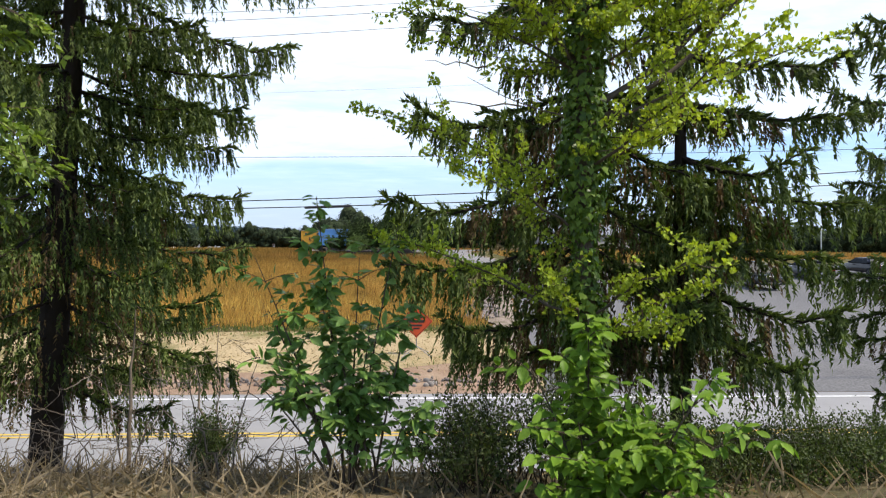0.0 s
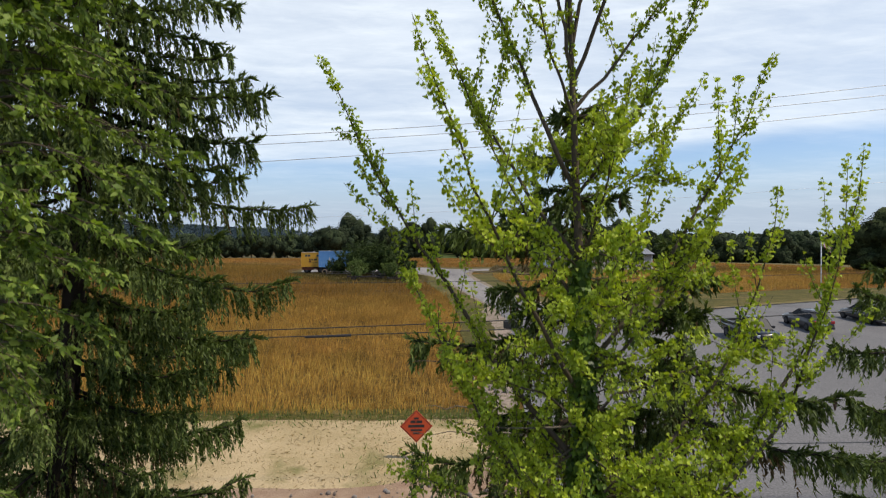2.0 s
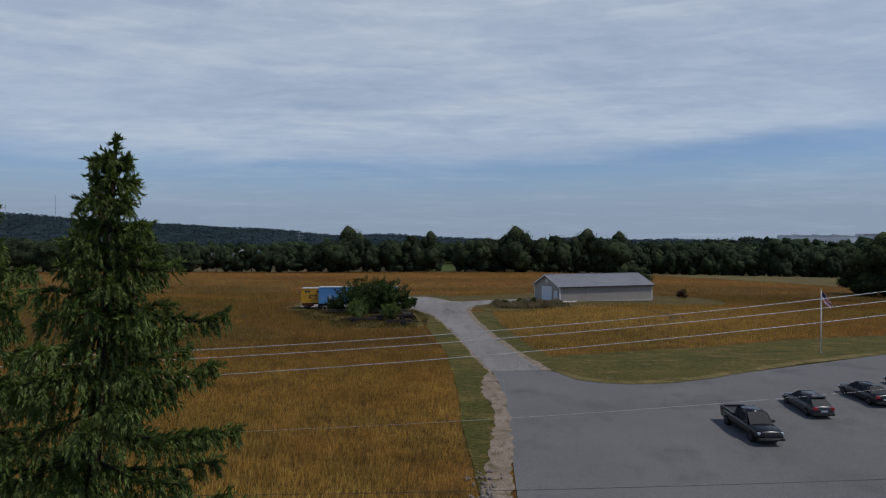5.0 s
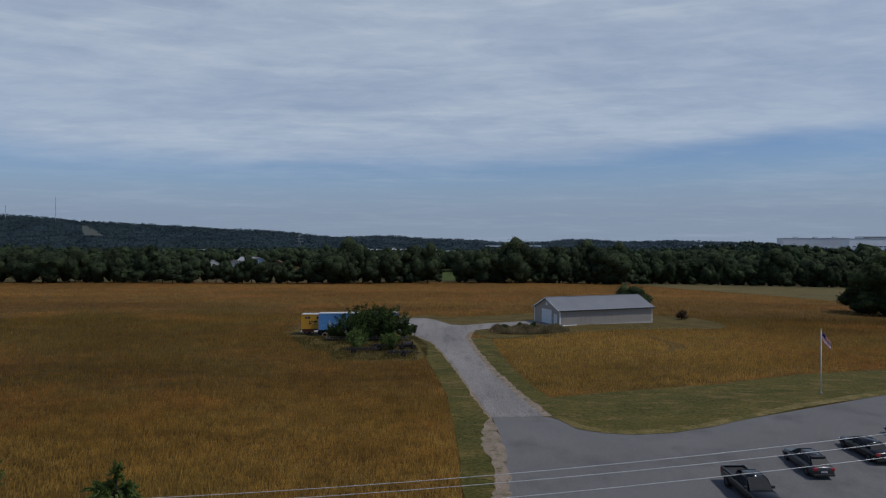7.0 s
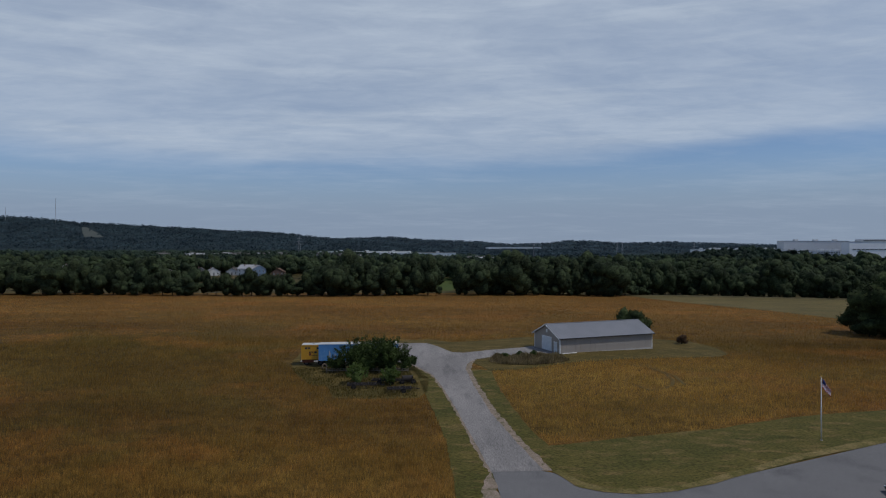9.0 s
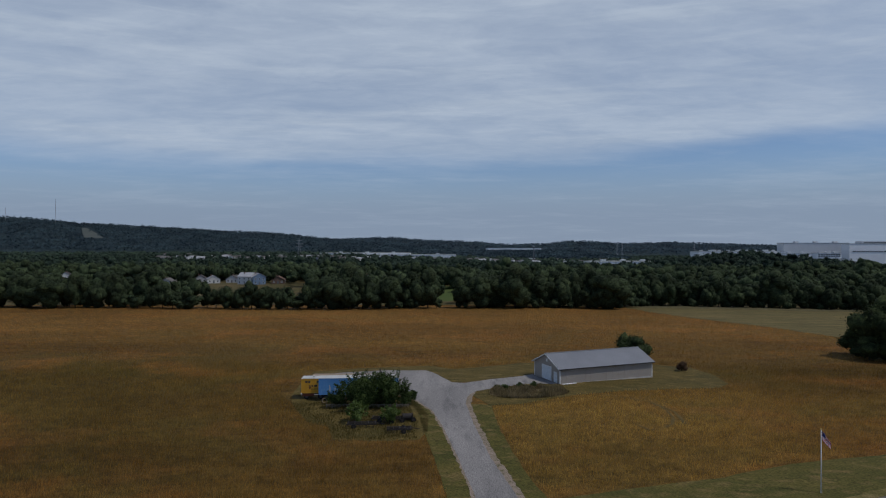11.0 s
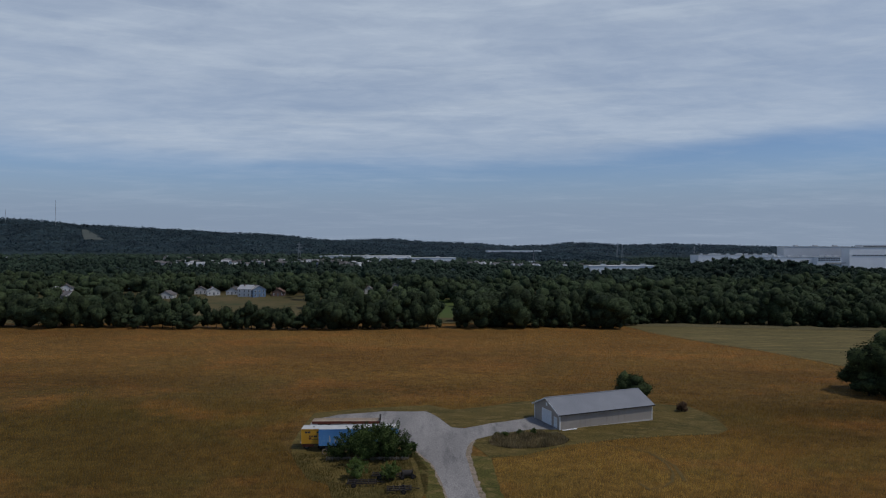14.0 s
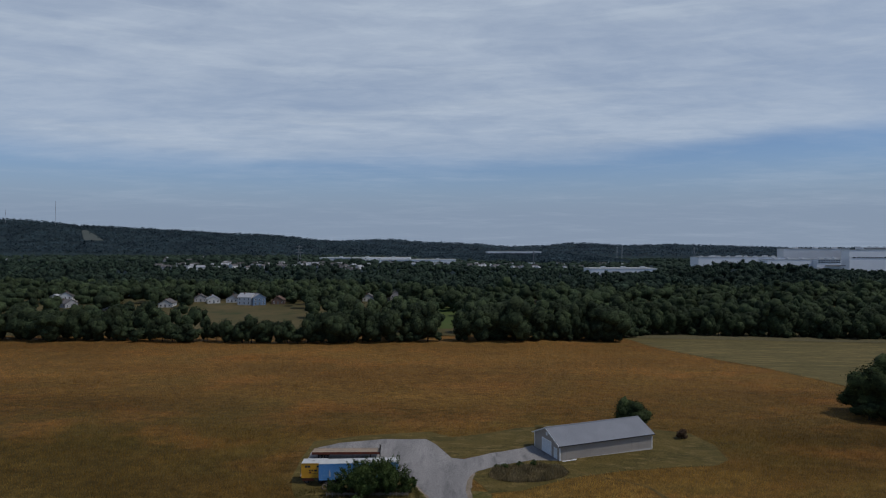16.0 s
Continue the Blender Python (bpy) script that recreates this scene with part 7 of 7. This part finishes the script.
def house(m, walls, roofing, storeys, wide, deep, label, distant=False):
    ob = thing("house", m, label, "house", "houses beyond the meadow")
    h = 2.7 * storeys + 0.3
    rise = wide * 0.30
    bm = bmesh.new()
    prism(bm, [(-wide / 2, -1.5), (wide / 2, -1.5), (wide / 2, h), (0, h + rise), (-wide / 2, h)], 0, deep)
    part("wall", bm, walls, ob)
    for s in (-1, 1):
        bm = bmesh.new()
        x0, z0 = s * (wide / 2 + 0.4), h - 0.4 * rise / (wide / 2)
        prism(bm, [(x0, z0 + 0.02), (0, h + rise + 0.02), (0, h + rise + 0.2), (x0, z0 + 0.2)], -0.4, deep + 0.4)
        part("roof", bm, roofing, ob)
    if distant:
        return ob
    for f in range(storeys):
        for k in range(3):
            x = (k - 1) * wide / 3.2
            if f == 0 and k == 1:
                part("door", boxes((x - 0.5, x + 0.5, -0.05, -0.003, 0.2, 2.3)), M_PANELDARK, ob)
                continue
            win = part("window", boxes((x - 0.55, x + 0.55, -0.06, -0.003, 0.9 + 2.7 * f, 2.3 + 2.7 * f)), M_TRIM, ob)
            part("pane", boxes((x - 0.45, x + 0.45, -0.075, -0.062, 1.0 + 2.7 * f, 2.2 + 2.7 * f)), M_PANE, win)
        for k in range(3):
            y = deep * (k + 0.5) / 3
            for s in (-1, 1):
                x0, x1 = sorted((s * (wide / 2 + 0.003), s * (wide / 2 + 0.06)))
                win = part("window", boxes((x0, x1, y - 0.5, y + 0.5, 0.9 + 2.7 * f, 2.3 + 2.7 * f)), M_TRIM, ob)
                x0, x1 = sorted((s * (wide / 2 + 0.062), s * (wide / 2 + 0.075)))
                part("pane", boxes((x0, x1, y - 0.4, y + 0.4, 1.0 + 2.7 * f, 2.2 + 2.7 * f)), M_PANE, win)
    part("chimney", boxes((-wide * 0.2, -wide * 0.2 + 0.7, deep * 0.6, deep * 0.6 + 0.7, h, h + rise + 0.7)), M_BRICKROOF, ob)
    return ob


STYLES = [(M_HOUSEWHITE, M_SHINGLE, "white house with a dark shingle roof among trees"), (M_HOUSEWHITE, M_HOUSEGREY, "low white outbuilding with a grey roof among trees"), (M_HOUSEBLUE, M_HOUSEGREY, "blue-grey house with white trim among trees"),
          (M_BRICKROOF, M_BRICKROOF, "small brown house with a brown roof among trees"), (M_HOUSEGREY, M_SHINGLE, "grey house with a dark roof among trees")]
for x, y, yaw, style, storeys in HOUSES:
    w, rf, label = STYLES[style]
    st = max(1, storeys)
    house(pose(x, y, on_ground(x, y), 0, 0, yaw), w, rf, st, 9.0 if storeys else 7.0, 12.0, label)
house(pose(-138, 446, on_ground(-138, 446), 0, 0, 75), M_HOUSEWHITE, M_HOUSEGREY, 2, 9, 11, "white two-storey house with a grey roof among trees")
r = np.random.default_rng(181)
# a distant estate: pale roofs between the trees
kinds = [house(pose(0, 0, -300), w, rf, 1, 9, 13, "distant pale house of a suburban estate", True) for w, rf in ((M_HOUSEWHITE, M_HOUSEGREY), (M_HOUSEGREY, M_SHINGLE), (M_HOUSEWHITE, M_SHINGLE))]
for kind in kinds:
    tagged(kind, group="distant estate")
for k in range(150):
    if k < 60:
        y = r.uniform(950, 1350)
        x = y * r.uniform(-0.46, -0.12)
    elif k < 125:
        y = r.uniform(1500, 1900)
        x = y * r.uniform(-0.12, 0.16)
    else:
        y = r.uniform(1500, 2300)
        x = y * r.uniform(0.19, 0.30) if k < 140 else y * r.uniform(-0.72, -0.3)
    copy_thing(kinds[k % 3], pose(x, y, on_ground(x, y) + (6.5 if k < 60 else 7.0), 0, 0, r.uniform(0, 180)))
for src in kinds:
    for o in (*src.children_recursive, src):
        bpy.data.objects.remove(o)

# ---- warehouses and the plant ----


def warehouse(x0, x1, y, z0, z1, deep, doors, label, mat=None, name="warehouse"):
    ob = thing(name, pose(x0, y, z0), label, "warehouse", "industry on the horizon")
    w, h = x1 - x0, z1 - z0
    part("hall", boxes((0, w, 0, deep, -25, h)), mat or M_WAREHOUSE, ob)
    part("parapet", boxes((-0.6, w + 0.6, -0.6, deep + 0.6, h + 0.05, h + 1.1)), M_ROOFWHITE, ob)
    for k in range(doors):
        x = w * (k + 0.5) / doors
        part("dock_door", boxes((x - w / doors * 0.22, x + w / doors * 0.22, -0.4, -0.05, h * 0.08, h * 0.42)), M_PANELDARK, ob)
    for k in range(3 if doors else 0):
        part("roof_unit", boxes((w * (0.2 + 0.3 * k), w * (0.2 + 0.3 * k) + 9, deep * 0.3, deep * 0.3 + 9, h + 1.1, h + 4.5)), M_PLANTGREY, ob)
    return ob


warehouse(-362, -100, 1780, 4, 19, 120, 16, "long white warehouse beyond the trees")
warehouse(-240, 36, 1690, 2, 15, 90, 14, "long low white warehouse beyond the trees")
warehouse(182, 400, 2480, 26, 34.5, 120, 0, "pale warehouse below the hills")
warehouse(300, 436, 1240, -8, 5.0, 60, 8, "low white flat-roofed building among trees")
warehouse(262, 285, 1900, -16, -2, 30, 2, "small white building among trees")
def window_rows(ob, x0, x1, rows, n):
    for z in rows:
        for k in range(n):
            x = x0 + (x1 - x0) * (k + 0.5) / n
            w = (x1 - x0) / n * 0.36
            part("window", boxes((x - w, x + w, -0.7, -0.1, z, z + 2.6)), M_PANELDARK, ob)


hall = warehouse(620, 830, 1480, -14, 25.0, 50, 12, "long white factory hall")
for k in range(9):
    part("roof_vent", boxes((8 + 22 * k, 14 + 22 * k, 8, 14, 40.1, 43.0)), M_PLANTGREY, hall)
warehouse(838, 1000, 1500, -14, 45.5, 30, 5, "tall grey factory block", M_PLANTGREY)
block = warehouse(960, 1180, 1440, -14, 43.0, 30, 0, "huge pale factory block with a dark window strip")
part("penthouse", boxes((32, 210, 4, 28, 58.2, 63.5)), M_PLANTGREY, block, "grey rooftop storey")
part("window_strip", boxes((36, 120, 3.2, 3.9, 59.5, 61.5)), M_PANELDARK, block, "dark window strip")
window_rows(block, 6, 90, (38,), 8)
annexe = warehouse(745, 852, 1400, -14, 21, 40, 8, "low white factory annexe")
office = warehouse(850, 905, 1385, -14, 21.5, 30, 3, "white factory office with rows of dark windows")
window_rows(office, 2, 53, (27.5, 31.5), 9)
part("awning", boxes((18, 60, -9, -0.5, 22.0, 23.2)), M_PANELDARK, office, "dark flat awning")
stack = thing("chimney", pose(282, 1900, 10), "dark slender factory chimney above the trees", "chimney")
part("shaft", rod(bmesh.new(), (0, 0, -20), (0, 0, 29), 2.2, 1.8, 12), M_PANELDARK, stack)
part("rim", rod(bmesh.new(), (0, 0, 29), (0, 0, 30.2), 2.3, 2.3, 12), M_PLANTGREY, stack)

# ---- hills, masts and pylons on the horizon ----


def hill(name, dist, profile, foot, seed, label, rough, cover=M_HILLWOOD):
    """A wooded ridge: profile is rows of (direction, height of the crest)."""
    r = np.random.default_rng(seed)
    t = np.linspace(profile[0][0], profile[-1][0], 520)
    crest = np.interp(t, [p[0] for p in profile], [p[1] for p in profile])
    V, steps = [], 26
    for k in range(steps):
        u = k / (steps - 4)
        y = foot + (dist - foot) * u
        f = u ** 1.35 if u <= 1 else max(0.0, 1 - (u - 1) * 4)
        lumps = np.convolve(r.normal(0, 1, len(t) + 4), np.ones(5) / 2.2, "valid") * rough + r.normal(0, rough * 0.5, len(t))
        V.append(np.stack([t * y, np.full(len(t), y), -8 + (crest + 8) * f + lumps * (f > 0.02)], -1))
    m = len(t)
    i = np.arange(steps - 1)[:, None] * m + np.arange(m - 1)[None]
    F = np.stack([i, i + 1, i + m + 1, i + m], -1).reshape(-1, 4)
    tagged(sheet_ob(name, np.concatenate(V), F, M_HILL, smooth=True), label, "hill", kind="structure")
    # its canopy: clumps of crowns over the slope, thickest towards the crest
    n = 5200
    u, tt = r.uniform(0.12, 1.0, n) ** 0.6, r.uniform(profile[0][0], profile[-1][0], n)
    keep = ~((np.abs(tt - np.interp(u, [0.60, 0.86], [-0.572, -0.588])) < 0.016) & (u > 0.58) & (u < 0.88) & (dist < 3600))
    u, tt = u[keep], tt[keep]
    y = foot + (dist - foot) * u
    z = -8 + (np.interp(tt, t, crest) + 8) * u ** 1.35
    C = np.repeat(np.stack([tt * y, y, z + 2], -1), 9, 0)
    m = len(C)
    off = unit(r.normal(size=(m, 3)) + [0, 0, 0.5]) * [9, 9, 6]
    lie = unit(r.normal(size=(m, 3)))
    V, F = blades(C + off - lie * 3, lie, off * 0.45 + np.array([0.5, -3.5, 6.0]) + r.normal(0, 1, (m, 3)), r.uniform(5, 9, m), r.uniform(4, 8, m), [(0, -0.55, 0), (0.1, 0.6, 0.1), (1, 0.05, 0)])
    tagged(sheet_ob("hill_canopy", V, F, cover), "dark tree canopy covering the far ridge, tinted blue for haze", "woodland", kind="stuff")


def up_to(dist, rows):
    """Crest heights from the angle under which they stand over a far, level eye."""
    return [((x - 784) / 1079.0, 46.4 + (441 - y) * dist / 1079.0) for x, y in rows]


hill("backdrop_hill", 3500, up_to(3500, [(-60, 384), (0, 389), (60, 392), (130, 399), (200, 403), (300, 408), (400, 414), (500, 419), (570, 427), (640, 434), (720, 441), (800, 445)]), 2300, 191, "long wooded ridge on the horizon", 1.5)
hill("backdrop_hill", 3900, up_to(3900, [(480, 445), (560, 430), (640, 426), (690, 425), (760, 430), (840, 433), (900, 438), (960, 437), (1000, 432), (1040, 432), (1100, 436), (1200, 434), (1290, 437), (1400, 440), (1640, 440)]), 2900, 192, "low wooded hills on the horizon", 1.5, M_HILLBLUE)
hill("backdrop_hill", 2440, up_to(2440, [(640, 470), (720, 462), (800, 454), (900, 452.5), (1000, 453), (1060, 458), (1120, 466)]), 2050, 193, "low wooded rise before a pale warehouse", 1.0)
# a mown clearing on the ridge
RIDGE = up_to(3500, [(-60, 384), (0, 389), (60, 392), (130, 399), (200, 403), (300, 408)])
u = np.linspace(0.60, 0.86, 12)
V, F = [], []
for k in u:
    for t in np.interp(k, [0.60, 0.86], [-0.572, -0.588]) + np.linspace(-1, 1, 5) * np.interp(k, [0.60, 0.70, 0.86], [0.016, 0.013, 0.004]):
        crest = np.interp(t, [p[0] for p in RIDGE], [p[1] for p in RIDGE])
        V.append((t * (2300 + 1200 * k), 2300 + 1200 * k, -5.5 + (crest + 8) * k ** 1.35))
for i in range(11):
    F += [(5 * i + j, 5 * i + j + 1, 5 * i + j + 6, 5 * i + j + 5) for j in range(4)]
tagged(sheet_ob("hill_clearing", np.array(V), np.array(F), M_CLEARING, smooth=True), "pale clearing on the wooded ridge", "clearing", kind="structure")


def mast(x, y, z0, z1, label):
    ob = thing("radio_mast", pose(x, y, z0), label, "mast", "masts on the horizon")
    h = z1 - z0
    for k in range(3):
        a = k * 2.094
        part("leg", rod(bmesh.new(), (1.5 * math.cos(a), 1.5 * math.sin(a), 0), (0.6 * math.cos(a), 0.6 * math.sin(a), h), 0.35, 0.25, 5), M_GALV, ob)
    for k in range(8):
        part("brace", rod(bmesh.new(), (-1.2, 0, h * k / 8), (1.2, 0, h * (k + 0.5) / 8), 0.2, 0.2, 4), M_GALV, ob)


mast(-2160, 3400, 170, 312, "tall thin radio mast on the ridge")
mast(-2440, 3400, 185, 262, "short radio mast on the ridge")


def pylon(x, y, h, label):
    ob = thing("power_pylon", pose(x, y, on_ground(x, y)), label, "pylon", "pylons on the horizon")
    for sx in (-1, 1):
        for sy in (-1, 1):
            part("leg", rod(bmesh.new(), (4 * sx, 4 * sy, 0), (0.6 * sx, 0.6 * sy, h), 0.28, 0.2, 5), M_GALV, ob)
    for z, w in ((0.62, 9), (0.76, 7.5), (0.90, 6)):
        part("cross_arm", boxes((-w, w, -0.3, 0.3, h * z, h * z + 0.8)), M_GALV, ob)
    for k in range(4):
        part("brace", rod(bmesh.new(), (-3.5 + 0.7 * k, -3.5 + 0.7 * k, h * k * 0.2), (3.0 - 0.7 * k, -3.0 + 0.7 * k, h * (k + 1) * 0.2), 0.16, 0.16, 4), M_GALV, ob)


for x, y, h in ((700, 2450, 70), (735, 2500, 70), (1010, 2450, 66), (-330, 1400, 48)):
    pylon(x, y, h, "lattice power pylon far off")

# ---- loose stones and the standing grass ----
r = np.random.default_rng(200)
out = []
for k in range(420):
    if k < 330:
        x = r.uniform(-14, 2.5)
        y = 19.3 + abs(r.normal(0, 0.5)) + 0.02 * x
        s = r.uniform(0.03, 0.11)
    else:
        x, y = 2.2 + r.normal(0, 0.5), r.uniform(30, 37)
        s = r.uniform(0.06, 0.22)
    bm = bmesh.new()
    bmesh.ops.create_icosphere(bm, subdivisions=1, radius=s)
    v = np.array([c.co for c in bm.verts]) * r.uniform(0.6, 1.2, 3) * r.uniform(0.85, 1.15, (len(bm.verts), 1))
    f = np.array([[c.index for c in fc.verts] for fc in bm.faces])
    bm.free()
    out.append((v + [x, y, on_ground(x, y, 0.04) + s * 0.3], f))
V, F = join(out)
tagged(sheet_ob("rubble", V, F, M_STONE), "scattered pale and reddish stones along the verge", "stones", kind="stuff")


def inside(px, py, poly):
    poly = np.asarray(poly)
    c = np.zeros(len(px), bool)
    j = len(poly) - 1
    for i in range(len(poly)):
        a, b = poly[i], poly[j]
        hit = ((a[1] > py) != (b[1] > py)) & (px < (b[0] - a[0]) * (py - a[1]) / (b[1] - a[1] + 1e-9) + a[0])
        c ^= hit
        j = i
    return c


MEADOW_L = [(-240, 26), (-9, 27.6), (2.0, 28), (1.9, 33), (1.3, 43.6), (1.2, 53.1), (0.8, 61.1), (0.3, 69.9), (-1.2, 81.2), (-2.8, 91), (-3.6, 88), (-9, 87.6), (-16.2, 88.2), (-18, 94.5), (-21.5, 96.4), (-25, 103), (-27.2, 108), (-29.6, 112), (-30, 134.5), (-18.3, 138), (-3, 141),
            (2, 136.8), (9.8, 139.6), (17, 143.5), (24, 146), (40, 146.5), (50, 144), (57.2, 141.2), (59.4, 132), (58, 123), (54, 119.3), (45.6, 118), (33.9, 115.4), (22.5, 111.2), (14, 106.6), (8.6, 105.5), (9.0, 92.3), (10.6, 76.8), (12, 69.2), (17.4, 70.7), (24.6, 72.8), (34.6, 75.5), (45.4, 79.9), (60.3, 83.3), (110, 100), (230, 150), (230, 176), (134, 181), (128, 201), (119, 224), (107, 244), (94, 272), (90, 296), (84, 278), (-300, 276), (-300, 26)]


# wheel tracks where the meadow grass lies flat
TRACKS = ([(23.9, 116.6), (30.7, 112), (34.3, 110.2), (36.8, 108.5), (39.1, 102.7), (38.6, 98.6), (38.2, 96.3)],
          [(36.8, 108.5), (38.0, 103.6), (37.7, 99.7), (36.2, 96.3), (34.0, 94.0), (31.5, 92.9), (30.6, 95.5)])
for line in TRACKS:
    ribbon("wheel_track", [(x - 0.24, y) for x, y in line], [(x + 0.24, y) for x, y in line], M_TRACK, 0.06, 60, 2, 0.10, label="flattened wheel track in the meadow")
TRODDEN = np.concatenate([along(line, 60) for line in TRACKS])


def standing_grass(name, n, x0, x1, y0, y1, tall, wide, seed, per, soft=14.0, mat=M_GRASS):
    r = np.random.default_rng(seed)
    x, y = r.uniform(x0, x1, n), r.uniform(y0, y1, n)
    # only what lies before the eye's wide view, and inside the meadow
    k = inside(x, y, MEADOW_L) & (np.abs(x) < 0.80 * y + 4)
    k &= r.uniform(size=n) < np.clip(np.minimum((y - y0) / soft + (y0 < 30), (y1 - y) / soft + (y1 > 270)), 0, 1)
    for tx, ty in TRODDEN:
        near = np.flatnonzero(np.abs(y - ty) < 0.7)
        k[near[(x[near] - tx) ** 2 + (y[near] - ty) ** 2 < 0.45]] = False
    x, y = np.repeat(x[k], per), np.repeat(y[k], per)
    m = len(x)
    x, y = x + r.normal(0, wide * 1.5, m), y + r.normal(0, wide * 1.5, m)
    h = tall * r.uniform(0.5, 1.15, m) * (0.85 + 0.15 * np.sin(x * 0.21 + 2 * np.sin(y * 0.13)))
    P = np.stack([x, y, ground_at(x, y)], -1)
    D = np.array([0.10, 0, 1.0]) + r.normal(0, 0.22, (m, 3)) * [1, 1, 0.2]
    V, F = blades(P, D, r.normal(size=(m, 3)) * [1, 1, 0.1], h, wide * r.uniform(0.6, 1.4, m), [(0, -0.35, 0), (0, 0.35, 0), (0.75, 0.5, 0.1), (1, 0, 0.2)])
    tagged(sheet_ob(name, V, F, mat), "standing ripe meadow grass", "meadow grass", kind="stuff")


standing_grass("meadow_grass", 90000, -58, 14, 26, 74, 0.75, 0.030, 201, 2, mat=M_NEARGRASS)
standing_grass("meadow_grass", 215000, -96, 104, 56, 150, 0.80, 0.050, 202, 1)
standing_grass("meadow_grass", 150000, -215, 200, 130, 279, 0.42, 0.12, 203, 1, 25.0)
# rough unmown grass round the trailers, the implements and the weed bed
r = np.random.default_rng(207)
n = 26000
x, y = r.uniform(-28, -2, n), r.uniform(88.5, 113, n)
k = inside(x, y, [(-27.5, 112.5), (-26.9, 108), (-24.8, 103.2), (-21.4, 96.8), (-17.9, 94.8), (-16, 88.8), (-9, 88.4), (-3.8, 89), (-4.0, 97), (-6.0, 106), (-8, 111)])
k &= (r.uniform(size=n) < 0.35 + 0.65 * (np.sin(x * 0.7) * np.sin(y * 0.55 + 1) > -0.1)) & ~((x > -27.5) & (y > 108))
x, y = x[k], y[k]
P = np.stack([x, y, ground_at(x, y)], -1)
V, F = blades(P, np.array([0, 0, 1.0]) + r.normal(0, 0.28, (len(x), 3)), r.normal(size=(len(x), 3)), r.uniform(0.15, 0.55, len(x)), r.uniform(0.04, 0.09, len(x)), LEAF)
tagged(sheet_ob("rough_grass", V, F, M_ROUGH), "rough unmown grass round the rusted implements", "grass", kind="stuff")
# greener tussocks along the verge
r = np.random.default_rng(210)
n = 5000
x, y = r.uniform(-40, 2.2, n), 21 + np.abs(r.normal(0, 3.0, n))
y = np.where((r.uniform(size=n) < 0.72) | (x < -4), r.normal(27.6, 0.7, n), y)
P = np.stack([x, y, ground_at(x, y)], -1)
V, F = blades(P, np.array([0, 0, 1.0]) + r.normal(0, 0.4, (n, 3)), r.normal(size=(n, 3)), r.uniform(0.08, 0.35, n), r.uniform(0.02, 0.05, n), LEAF)
tagged(sheet_ob("verge_tussocks", V, F, M_PALEBUSH), "greenish tussocks along the dry verge", "grass tufts", kind="stuff")

# dry blades and litter over the verge
n = 9000
x, y = r.uniform(-32, 2.4, n), r.uniform(20.6, 27.6, n)
P = np.stack([x, y, ground_at(x, y) + 0.03], -1)
V, F = blades(P, r.normal(size=(n, 3)) * [1, 1, 0.25] + [0, 0, 0.35], r.normal(size=(n, 3)) + [0, 0, 0.6], r.uniform(0.08, 0.26, n), r.uniform(0.015, 0.04, n), LEAF)
tagged(sheet_ob("verge_straw", V, F, M_PALESTRAW), "dry straw and dead blades on the verge", "straw", kind="stuff")
